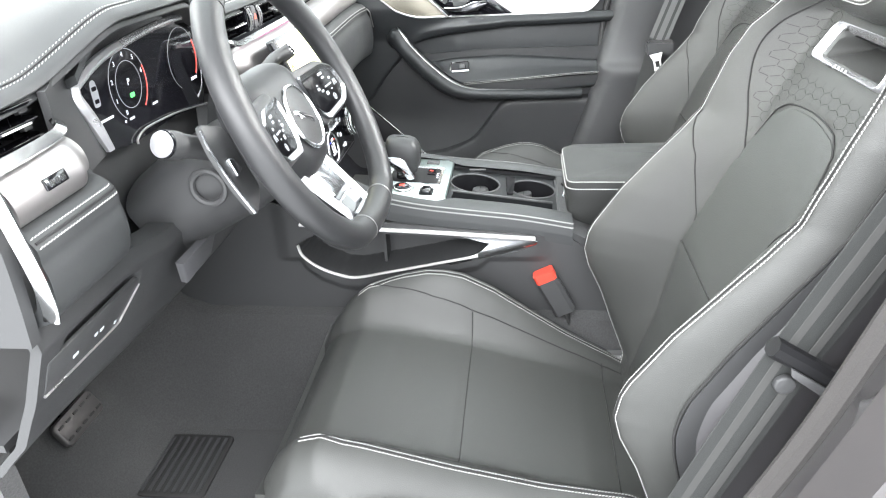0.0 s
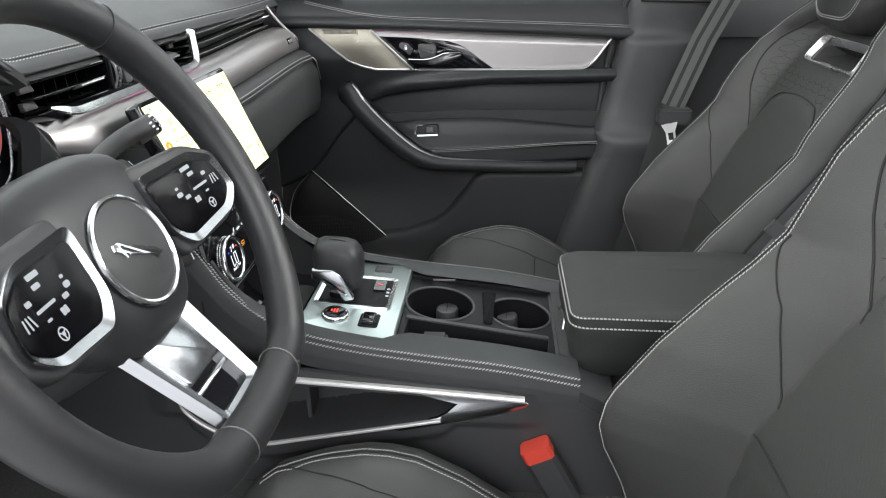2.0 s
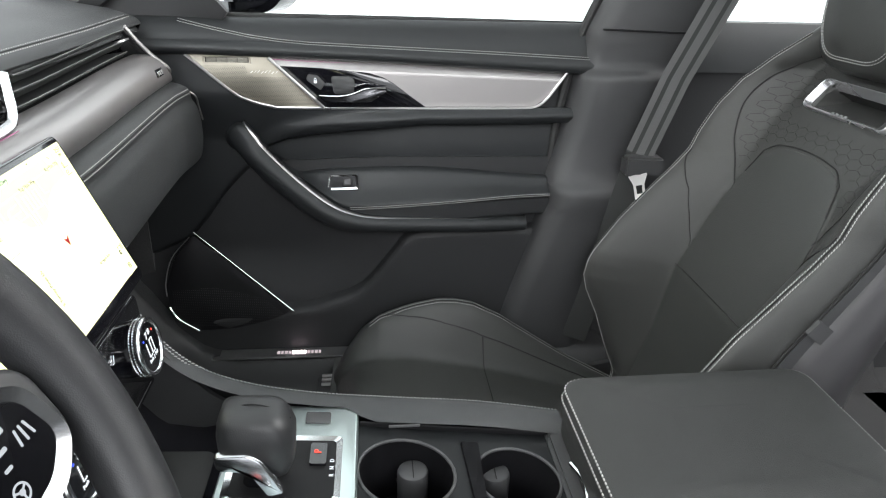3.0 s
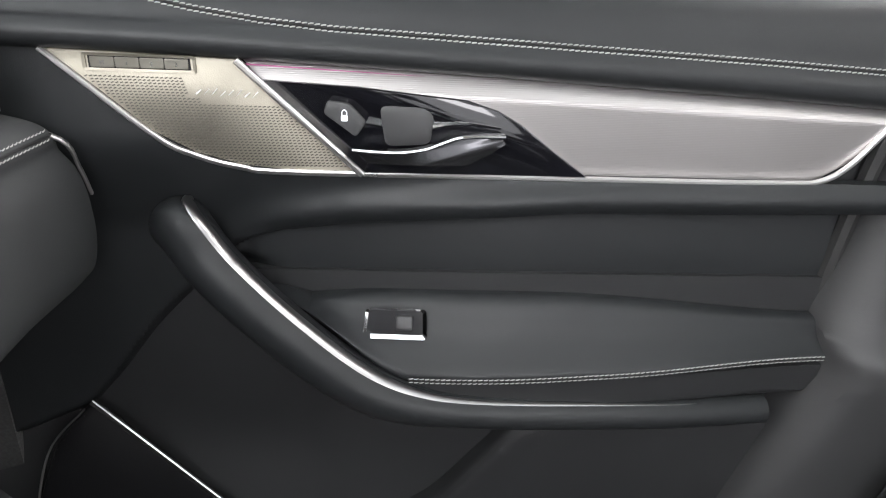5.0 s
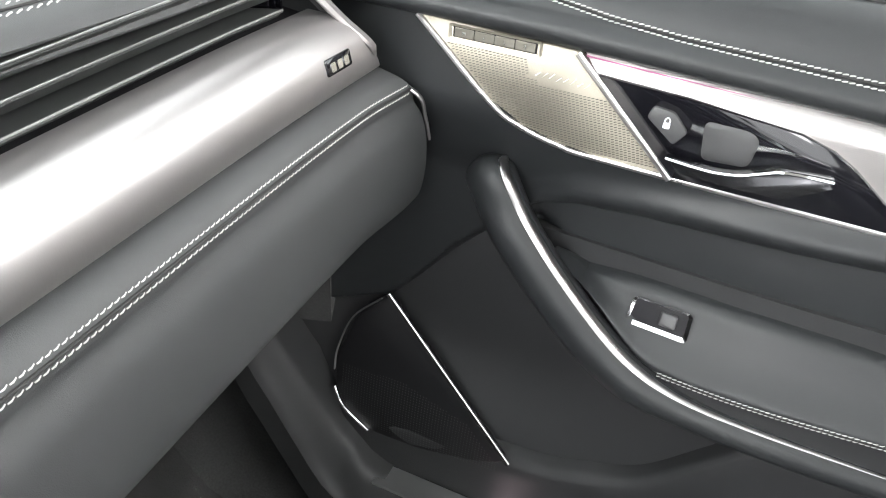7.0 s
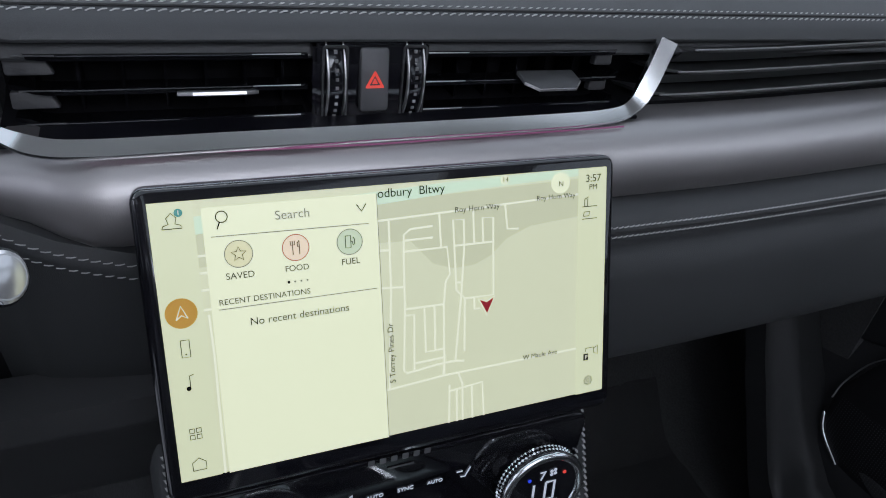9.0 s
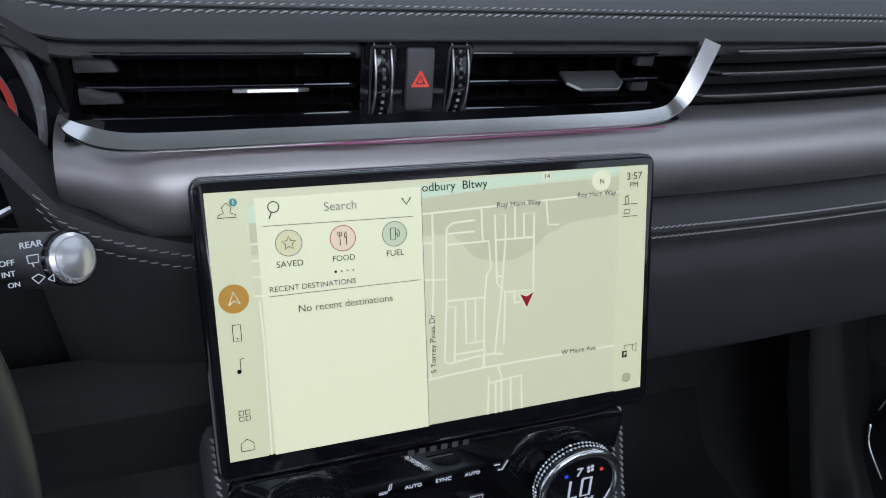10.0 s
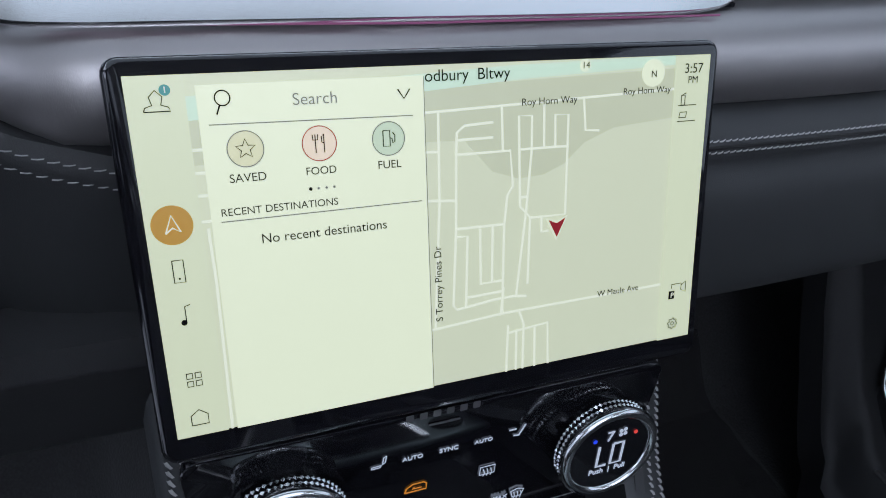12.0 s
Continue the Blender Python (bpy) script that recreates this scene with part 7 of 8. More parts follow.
for s in (-1, 1):
    shield = round_poly([(s * a, b) for a, b in ((0.032, 0.058), (0.002, 0.058), (-0.009, 0.050), (-0.026, 0.014), (-0.013, 0.010), (0.004, 0.040), (0.031, 0.043))][::-s], 0.004, 4)
    part("inlay", prism(shield, GC + V(s * 0.0225, 0, 0), (0, s, 0), (0, 0, 1), 0.0065, 0.0025), WHEELMETAL, gear, "silver shield on the knob's flank")
part("top_seam", sweep(curve_points([GC + V(0, 0.030, 0.078), GC + V(0, 0.012, 0.0892), GC + V(0, -0.010, 0.0885), GC + V(0, -0.032, 0.074)], 6), circle(0.0007, 6), (1, 0, 0)), DARKTHREAD, gear)


# ---- seats ----
ZC = (0.10, 0.15, 0.28, 0.408, 0.54, 0.634, 0.70, 0.742, 0.80, 0.88, 0.96)
YC = (-0.270, -0.287, -0.325, -0.347, -0.400, -0.442, -0.478, -0.500, -0.525, -0.548, -0.565)
ZW = (0.10, 0.16, 0.22, 0.30, 0.36, 0.44, 0.52, 0.58, 0.62, 0.68, 0.72, 0.76, 0.80, 0.86, 0.96)
WW = (0.195, 0.218, 0.230, 0.234, 0.235, 0.235, 0.234, 0.231, 0.230, 0.229, 0.220, 0.190, 0.160, 0.135, 0.105)


def yc(z):
    return interp(z, ZC, YC)


def ww(z):
    return interp(z, ZW, WW)


def bolster(z):
    return interp(z, (0.10, 0.16, 0.22, 0.29, 0.33, 0.36, 0.39, 0.42, 0.47, 0.525, 0.565, 0.60, 0.64, 0.68, 0.72, 0.76, 0.80, 0.84, 0.96), (0.0, 0.004, 0.045, 0.090, 0.116, 0.129, 0.129, 0.121, 0.108, 0.084, 0.066, 0.055, 0.059, 0.066, 0.067, 0.058, 0.038, 0.012, 0.0))


def panel_half(z):
    return interp(z, (0.10, 0.20, 0.30, 0.40, 0.50, 0.56, 0.60, 0.645, 0.96), (0.146, 0.144, 0.141, 0.137, 0.129, 0.119, 0.108, 0.092, 0.09))


ARCH = curve_points([(0.110, 0, 0.545), (0.120, 0, 0.570), (0.139, 0, 0.602), (0.161, 0, 0.645), (0.173, 0, 0.685), (0.168, 0, 0.720), (0.144, 0, 0.750), (0.108, 0, 0.775), (0.070, 0, 0.800)], 8)
ARCH_Z, ARCH_X = [p.z for p in ARCH], [p.x for p in ARCH]


def arch_half(z):
    # outer line of the quilted field
    return interp(z, ARCH_Z, ARCH_X)


def groove(d, w=0.004, k=0.0028):
    return -k * math.exp(-(d / w) ** 2)


def panel_top(a):
    # rounded upper end of the centre panel
    return 0.647 - 0.010 * (a / 0.08) ** 2 - 0.016 * sstep(0.060, 0.098, a)


def back_y(x, z):
    """The seat back's front surface, before its turn round the edge."""
    a, w, p = abs(x), ww(z), panel_half(z)
    rx = w - 0.024
    h = bolster(z)
    k = sstep(0.50, 0.68, z)
    start = p * 0.92 * (1 - k) + min(0.122, rx - 0.055) * k
    d = h * sstep(start, rx, a)
    if a > rx:
        d -= (h * 0.35 + 0.012) * ((a - rx) / 0.024) ** 2
    g = 0.0
    if z < 0.62:
        g += groove(a - p, 0.0045, 0.0022)
    if 0.55 < z < 0.79:
        g += groove(a - arch_half(z), 0.003, 0.0022)
    if a < 0.095:
        g += groove(z - panel_top(a), 0.0035)
    if a < p:
        g += groove(z - 0.413, 0.003, 0.002)
    # the well behind the chrome slot
    g -= 0.055 * sstep(0.070, 0.063, a) * sstep(0.702, 0.708, z) * sstep(0.735, 0.729, z)
    return yc(z) + d + g


def back_pt(x, z):
    return V(x, back_y(x, z), z)


def cush_w(y):
    return interp(y, (-0.34, -0.2, 0.0, 0.12, 0.20, 0.25), (0.240, 0.246, 0.250, 0.250, 0.238, 0.215))


def ridge(y, outer=False):
    """Height of a cushion bolster; the one by the door is lower in the middle."""
    if outer:
        return interp(y, (-0.34, -0.24, -0.131, -0.022, 0.095, 0.150, 0.19, 0.22, 0.25), (0.165, 0.212, 0.228, 0.254, 0.286, 0.297, 0.280, 0.245, 0.19))
    return interp(y, (-0.34, -0.29, -0.182, -0.08, -0.056, -0.003, 0.03, 0.06, 0.10, 0.165, 0.20, 0.23, 0.25), (0.112, 0.139, 0.199, 0.268, 0.285, 0.312, 0.319, 0.320, 0.312, 0.293, 0.266, 0.228, 0.19))


def cush_c(y):
    return interp(y, (-0.34, -0.29, -0.2, -0.1, 0.0, 0.1, 0.17, 0.21, 0.235, 0.25), (0.108, 0.120, 0.158, 0.188, 0.215, 0.233, 0.238, 0.226, 0.200, 0.165))


def base_seam(y):
    # where the bolster's leather joins the seat panel; it climbs to the ridge at the front
    return interp(y, (-0.34, -0.25, -0.02, 0.05, 0.11, 0.16), (0.160, 0.163, 0.166, 0.171, 0.181, 0.192))


def cush_z(x, y, low):
    a, w = abs(x), cush_w(y)
    rx = w - 0.052
    z = cush_c(y)
    h = ridge(y, low and x < 0) - z
    z += h * sstep(0.13, rx, a)
    if a > rx:
        z -= 0.035 * ((a - rx) / 0.052) ** 2
    if a < 0.165:
        z += groove(y + 0.020, 0.0035, 0.0022) + groove(y + 0.245, 0.0035, 0.002)
    if y < 0.16:
        z += groove(a - base_seam(y), 0.003, 0.0022)
    return z + 0.004 * math.cos(a * 9)


def seat(cx, dy, dz, mirror_s, label):
    s = thing("car_seat", (cx, -0.05 + dy, 0.0), label, "car seat", "front seats")

    def W(p):
        return V(cx + mirror_s * p[0], p[1] + dy * (1 + 0.10 * sstep(0.62, 0.74, p[2])), p[2] + dz)

    # cushion: top surface, rolled edge and skirt
    ys = [-0.34 + 0.59 * i / 84 for i in range(85)]
    rings = []
    for y in ys:
        w = cush_w(y)
        top = [V(-w + 2 * w * i / 72, y, cush_z(-w + 2 * w * i / 72, y, mirror_s > 0)) for i in range(73)]
        zb = 0.07 + 0.03 * sstep(0.1, 0.25, y)
        edge = top[-1].z
        right = [V(w + 0.006, y, edge - 0.025), V(w + 0.004, y, (edge + zb) / 2), V(w - 0.006, y, zb)]
        left = [V(-w + 0.006, y, zb), V(-w - 0.004, y, (edge + zb) / 2), V(-w - 0.006, y, edge - 0.025)]
        rings.append(top + right + left)
    part("cushion", loft([[W(p) for p in r] for r in rings]), LEATHER, s, "black leather cushion with raised bolsters")
    front = lambda u, v: W(V((-1 + 2 * u) * (0.205 - 0.01 * v), 0.25 + 0.010 * math.sin(math.pi * v) - 0.03 * v + 0.012 * (1 - (2 * u - 1) ** 2), 0.165 + 0.035 * abs(2 * u - 1) ** 2 - (0.105 + 0.035 * abs(2 * u - 1) ** 2) * v))
    part("cushion_front", sheet(front, 30, 10, 0.03, (0, -1, 0)), LEATHER, s, "rounded front face of the cushion")
    for a in (-1, 1):
        l1, l2, l3 = [], [], []
        for i in range(90):
            y = -0.29 + (0.185 + 0.29) * i / 89
            rx = cush_w(y) - 0.050
            for l, d in ((l1, 0.0), (l2, 0.0080), (l3, 0.0040)):
                l.append(W(V(a * (rx - d), y, cush_z(a * (rx - d), y, mirror_s > 0) + 0.0006)))
        stitches([l1, l2], lambda p: V(0, 0, 1), s, 0.0034, 0.0009, 0.0009, slant=0.0006)
        part("seam", sweep(l3, circle(0.0011, 6), (0, 0, 1)), DARKTHREAD, s)
        bs = [W(V(a * base_seam(y), y, cush_z(a * base_seam(y), y, mirror_s > 0) + 0.0010)) for y in np.linspace(-0.29, 0.158, 60)]
        part("seam", sweep(bs, circle(0.0009, 6), (0, 0, 1)), DARKTHREAD, s)
    for y in (-0.020, -0.245):
        f = [W(V(x, y, cush_z(x, y, mirror_s > 0) + 0.0010)) for x in np.linspace(-0.165, 0.165, 40)]
        part("seam", sweep(f, circle(0.0011, 6), (0, 0, 1)), DARKTHREAD, s)

    # back: front surface, rolled edge and hard shell behind
    zs = [0.10 + 0.86 * i / 172 for i in range(173)]
    rings = []
    for z in zs:
        w = ww(z)
        fr = [back_pt(-w + 2 * w * i / 120, z) for i in range(121)]
        yb = yc(z) - interp(z, (0.1, 0.3, 0.7, 0.96), (0.07, 0.095, 0.07, 0.03))
        e = fr[-1].y
        right = [V(w + 0.005, e - 0.016, z), V(w + 0.004, (e + yb) / 2, z), V(w - 0.012, yb + 0.01, z), V(w * 0.7, yb, z)]
        left = [V(-p.x, p.y, p.z) for p in right[::-1]]
        rings.append(fr + right + left)
    part("backrest", loft([[W(p) for p in r] for r in rings]), LEATHER, s, "black leather backrest with winged bolsters")
    # smooth centre panel, standing just proud
    def pane(u, v):
        a = abs(-1 + 2 * u)
        zt = panel_top(a * 0.086) - 0.004
        z = 0.14 + (zt - 0.14) * v
        x = (-1 + 2 * u) * (panel_half(z) - 0.005)
        return W(V(x, back_y(x, z) + 0.0010, z))
    part("centre_panel", sheet(pane, 30, 60, 0.004, (0, -1, 0)), PANEL, s, "finely perforated centre panel")
    for a in (-1, 1):
        l1, l2, l3 = [], [], []
        for i in range(110):
            z = 0.135 + (0.80 - 0.135) * i / 109
            rx = ww(z) - 0.020
            for l, d in ((l1, 0.0), (l2, 0.0075), (l3, 0.0038)):
                l.append(W(V(a * (rx - d), back_y(rx - d, z) + 0.0006, z)))
        stitches([l1, l2], lambda p: V(0, 1, 0.2), s, 0.0034, 0.0009, 0.0009, slant=0.0006)
        part("seam", sweep(l3, circle(0.0010, 6), (0, 1, 0)), DARKTHREAD, s)
        ar = [W(V(a * arch_half(z), back_y(arch_half(z), z) + 0.0012, z)) for z in np.linspace(0.552, 0.79, 50)]
        part("seam", sweep(ar, circle(0.0012, 6), (0, 1, 0)), DARKTHREAD, s)
        bol = [W(V(a * x, back_y(x, z) + 0.0008, z)) for x, z in [(interp(q, (0.448, 0.485, 0.540, 0.590), (0.129, 0.1418, 0.1617, 0.1995)), q) for q in np.linspace(0.448, 0.600, 40)]]
        part("seam", sweep(bol, circle(0.0010, 6), (0, 1, 0)), DARKTHREAD, s)
    tx_ = [i / 40 for i in range(-40, 41)]
    tp = [W(V(0.106 * q, back_y(0.106 * q, zq) + 0.0010, zq)) for q, zq in [(q, panel_top(abs(0.093 * q)) - (0.03 * (abs(q) - 0.88) / 0.12 if abs(q) > 0.88 else 0)) for q in tx_]]
    part("seam", sweep(tp, circle(0.0012, 6), (0, 1, 0)), DARKTHREAD, s)
    cr = [W(V(x, back_y(x, 0.413) + 0.0030, 0.413)) for x in np.linspace(-0.134, 0.134, 40)]
    part("seam", sweep(cr, circle(0.0011, 6), (0, 1, 0)), DARKTHREAD, s)
    # embossed honeycomb on the upper field
    hv, hf = [], []
    cw, q, amp = 0.0245, 0.0034, 0.0038
    for j in range(0, 22):
        for i in range(-9, 10):
            hx, hz = (i + 0.5 * (j % 2)) * cw, 0.56 + j * (2 * q + amp)
            for m in (((hx - cw / 2, hz - q), (hx - cw / 2, hz + q)), ((hx - cw / 2, hz + q), (hx, hz + q + amp)), ((hx, hz + q + amp), (hx + cw / 2, hz + q))):
                m = [((1 - t) * m[0][0] + t * m[1][0], (1 - t) * m[0][1] + t * m[1][1]) for t in (0.08, 0.36, 0.64, 0.92)]
                good = True
                for x, z in m:
                    lowz = panel_top(abs(x)) + 0.005 if abs(x) < 0.10 else 0.0
                    if abs(x) > arch_half(z) - 0.005 or z > 0.770 or z < 0.56 or z < lowz or (z < 0.64 and abs(x) < panel_half(z) + 0.004) or (z > 0.681 and z < 0.752 and abs(x) < 0.092):
                        good = False
                if good:
                    upright = abs(m[0][0] - m[3][0]) < 0.001
                    for (xa, za), (xb, zb) in zip(m, m[1:]):
                        b = len(hv)
                        lx, lz = (0.00045, 0) if upright else (0, 0.00045)
                        for x, z in ((xa - lx, za - lz), (xa + lx, za + lz), (xb + lx, zb + lz), (xb - lx, zb - lz)):
                            hv.append(W(V(x, back_y(x, z) + 0.0011, z)))
                        hf.append((b, b + 1, b + 2, b + 3))
    me = bpy.data.meshes.new("honeycomb")
    me.from_pydata([list(p) for p in hv], [], hf)
    me.materials.append(HEXLINE)
    tagged(hang(new("honeycomb", me), s), "embossed honeycomb lines on the upper back", kind="stuff")

    # headrest pad with a stitched oval and the chrome slot below it
    def head(k, d):
        o = round_poly([(-0.098, 0.0), (-0.066, -0.048), (0.066, -0.048), (0.098, 0.0), (0.108, 0.09), (0.085, 0.165), (-0.085, 0.165), (-0.108, 0.09)], 0.035, 5)
        return [W(V(x * k * 1.06, -0.512 + d - 0.10 * (z * k), 0.803 + 0.055 + (z - 0.055) * k)) for x, z in o]
    hr = part("headrest", loft([head(0.90, -0.05), head(1.0, -0.03), head(1.03, 0.0), head(1.0, 0.028), head(0.92, 0.044), head(0.78, 0.051), head(0.4, 0.055)]), LEATHER, s, "rounded leather headrest")
    o1, o2 = head(0.80, 0.0512), head(0.765, 0.0520)
    stitches([o1 + o1[:1], o2 + o2[:1]], lambda p: V(0, 1, 0.1), hr, 0.0036, 0.0012, 0.0008)
    su = V(mirror_s, 0, 0)
    c = W(V(0, yc(0.716) + 0.001, 0.716))
    bu, bv = V(-1, 0, 0), (W(V(0, yc(0.746), 0.746)) - W(V(0, yc(0.686), 0.686))).normalized()
    bn = bu.cross(bv).normalized()
    so_ = round_poly([(-0.094, -0.0255), (0.094, -0.0255), (0.084, 0.0255), (-0.084, 0.0255)], 0.014, 5)
    si_ = round_poly([(-0.076, -0.014), (0.076, -0.014), (0.070, 0.018), (-0.070, 0.018)], 0.008, 5)
    rg = []
    for k, d in ((0.0, -0.002), (0.0, 0.004), (0.03, 0.0075), (0.10, 0.0090), (0.20, 0.0082), (0.30, 0.0045), (0.55, -0.002), (0.85, -0.009), (1.0, -0.014), (1.0, -0.046)):
        rg.append([c + bu * (p[0] * (1 - k) + q[0] * k) + bv * (p[1] * (1 - k) + q[1] * k) + bn * d for p, q in zip(so_, si_)])
    part("slot_bezel", loft(rg[:-1], True, False), FRAMEMETAL, s, "polished chrome dished frame of the slot")
    part("slot_wall", loft(rg[-2:], True, False), RUBBER, s, "dark wall of the opening")
    part("slot_hole", prism(si_, c - bn * 0.047, bu, bv, 0.002), RUBBER, s, "dark opening behind the frame")
    for i in range(4):
        part("slot_mark", prism(rounded(0.006, 0.004, 0.001, 2), c + bu * (-0.014 + 0.0095 * i) + bv * -0.0222 + bn * 0.0086, bu, bv, 0.0008), METALGREY, s)
    # hard shell on the outer flank, recliner cover and rails
    for a in (-1, 1):
        zq = [0.135 + 0.66 * i / 60 for i in range(61)]
        edge = [W(V(a * (ww(z) + 0.0045), back_y(ww(z), z) - 0.004, z)) for z in zq]
        part("piping", sweep(edge, circle(0.0018, 8), (1, 0, 0)), DARKTHREAD, s, "dark piping along the back's edge")

        def flank(u, v, u0, bulge):
            z = 0.135 + 0.62 * v
            e = back_y(ww(z), z) - 0.006
            yb = yc(z) - interp(z, (0.1, 0.3, 0.7, 0.96), (0.07, 0.095, 0.07, 0.03)) + 0.012
            q = u0 + (1 - u0) * u
            return W(V(a * (ww(z) + 0.007 + bulge * math.sin(math.pi * min(1, u * 1.0)) ** 0.7 * math.sin(math.pi * min(1, v * 1.05)) - 0.010 * q * q), e + (yb - e) * q, z))
        part("side_band", sheet(lambda u, v: flank(u, v, 0.0, 0.002), 10, 50, 0.006, (-a * mirror_s, 0, 0)), SOFT, s, "dark flank behind the piping")
        part("side_shell", sheet(lambda u, v: flank(u, v * 0.80, 0.14, 0.022), 14, 40, 0.006, (-a * mirror_s, 0, 0)), SHELL, s, "smooth grey shell on the flank")
    for a in (-1, 1):
        part("valance", prism(round_poly([(-0.33, 0.055), (0.16, 0.055), (0.20, 0.10), (0.10, 0.14), (-0.20, 0.13), (-0.36, 0.16)], 0.02), W(V(0.236 * a, 0, 0)), (0, 1, 0), (0, 0, 1), 0.012, 0.004), SOFT, s, "black plastic valance")
        part("seat_rail", box(cx + a * 0.18 - 0.018, cx + a * 0.18 + 0.018, -0.36 + dy, 0.25 + dy, 0.005, 0.06, 0.004), METALGREY, s, "steel seat rail")
        outer = mirror_s < 0 and a > 0
        rc = part("rail_cover", box(cx + a * 0.18 - 0.022, cx + a * 0.18 + (0.050 if outer else 0.022), 0.243 + dy, 0.285 + dy, 0.005, 0.115, 0.006), SOFT, s, "black end cover of the seat rail")
        if outer:
            for q in (0.012, 0.026, 0.040):
                part("rib", box(cx + 0.18 + q - 0.0035, cx + 0.18 + q + 0.0035, 0.251 + dy, 0.277 + dy, 0.113, 0.119, 0.001), BUFFED, rc, "pale rib of the cover")
    if mirror_s < 0:
        sp2 = part("switch_pad", box(cx + 0.236, cx + 0.246, 0.055 + dy, 0.155 + dy, 0.07, 0.135, 0.004), SOFT, s, "dark seat adjustment panel")
        for q in range(3):
            part("key", box(cx + 0.245, cx + 0.252, 0.068 + 0.028 * q + dy, 0.090 + 0.028 * q + dy, 0.085, 0.115, 0.003), METALGREY, sp2, "satin adjustment key")
        tag_u, tag_v = V(0, -0.8, -0.6), V(0, -0.6, 0.8)
        part("side_tag", prism(rounded(0.026, 0.022, 0.002, 3), W(V(0.2475, -0.348, 0.498)), tag_u, tag_v, -0.006, 0.0), GREY, s, "small grey fabric tag on the flank")
    part("seat_base", box(cx - 0.20, cx + 0.20, -0.32 + dy, 0.17 + dy, 0.045, 0.11, 0.01), DARK, s)
    part("recliner", box(cx + mirror_s * 0.205 - 0.012, cx + mirror_s * 0.205 + 0.012, -0.32 + dy, -0.24 + dy, 0.115, 0.150, 0.005), METALGREY, s, "pale metal recliner arm")
    return s


seat(-0.408, 0.0, 0.0, 1, "black leather sports driver's seat with pale stitching")
seat(0.385, -0.158, -0.033, -1, "black leather sports passenger seat with pale stitching")

# ---- belts and buckles ----
bk = thing("belt_buckle", (-0.150, -0.165, 0.10), "black belt buckle with red release button", "belt buckle")
part("body", sweep([V(-0.152, -0.185, 0.205), V(-0.152, -0.150, 0.272)], bar(0.040, 0.026, 0.006), (1, 0, 0)), SOFT, bk, "black buckle body")
part("button", sweep([V(-0.152, -0.150, 0.272), V(-0.152, -0.142, 0.2885)], bar(0.038, 0.025, 0.004), (1, 0, 0)), RED, bk, "red release button")
part("stalk", sweep([V(-0.152, -0.21, 0.12), V(-0.152, -0.185, 0.21)], bar(0.006, 0.025, 0.002), (1, 0, 0)), RUBBER, bk)

belt = thing("seat_belt", (0.62, -0.42, 0.15), "grey seat belt with chrome tongue hanging on the pillar", "seat belt")
bp_ = [(0.622, -0.560, 0.815), (0.624, -0.500, 0.680), (0.626, -0.455, 0.545)]
up_path = [V(0.600, -0.70, 1.12)] + [V(*q) for q in bp_]
part("webbing", sweep(up_path, bar(0.048, 0.0016, 0.0004), (-1, 0.35, 0)), BELT, belt, "grey woven webbing")
# lower run of the same strap, its shade painted by using BELTDARK
part("webbing", sweep([V(0.626, -0.455, 0.545), V(0.630, -0.435, 0.44), V(0.640, -0.40, 0.25), V(0.645, -0.38, 0.16)], bar(0.046, 0.0016, 0.0004), (-1, 0.35, 0)), BELTDARK, belt, "lower webbing darkened for shade")
for k in (-0.011, 0.011):
    side_v = V(0.35, 1, 0).normalized()
    part("stripe", sweep([p + side_v * k + V(-0.0012, 0, 0) for p in up_path], bar(0.007, 0.0008, 0.0002), (-1, 0.35, 0)), BELTDARK, belt, "darker woven stripe")
part("tongue_stop", box(0.600, 0.632, -0.492, -0.424, 0.512, 0.545, 0.004), SOFT, belt, "black plastic tongue grip")
tg = round_poly([(-0.017, 0.010), (0.017, 0.010), (0.0095, -0.008), (0.0095, -0.036), (-0.0095, -0.036), (-0.0095, -0.008)], 0.003)
th = round_poly([(-0.0058, -0.010), (0.0058, -0.010), (0.005, -0.016), (0.005, -0.026), (-0.005, -0.026), (-0.005, -0.016)], 0.002)
part("tongue", ring_plate(tg, th, (0.603, -0.450, 0.506), (-0.25, -0.9, 0.25), (0.1, 0.22, 0.95), 0.003), STEEL, belt, "bright steel tongue")

belt2 = thing("seat_belt", (-0.70, -0.35, 0.25), "black seat belt with plastic tongue grip by the door", "seat belt")
part("webbing", sweep([V(-0.66, -0.60, 1.10), V(-0.69, -0.425, 0.66), V(-0.70, -0.352, 0.505), V(-0.70, -0.29, 0.335), V(-0.69, -0.25, 0.20)], bar(0.052, 0.0016, 0.0004), (-1, -0.1, 0)), BELTDARK, belt2, "black woven webbing")
for k in (-0.013, 0.009):
    part("stripe", sweep([p + V(-0.0014, k * 0.92, k * 0.4) for p in (V(-0.66, -0.60, 1.10), V(-0.69, -0.425, 0.66), V(-0.70, -0.352, 0.505), V(-0.70, -0.29, 0.335), V(-0.69, -0.25, 0.20))], bar(0.009, 0.0008, 0.0002), (-1, -0.1, 0)), BELTMID, belt2, "paler woven stripe")
part("tongue_stop", sweep([V(-0.707, -0.330, 0.522), V(-0.707, -0.392, 0.484)], bar(0.018, 0.020, 0.005), (1, 0, 0)), DARK, belt2, "black plastic tongue grip")
part("stop_insert", prism(round_poly([(-0.022, 0.004), (0.026, 0.003), (0.024, -0.006), (-0.016, -0.003)], 0.0015, 2), (-0.7165, -0.362, 0.491), (0, -0.85, -0.52), (0, -0.52, 0.85), 0.003, 0.0008), GREY, belt2, "grey edge of the tongue")
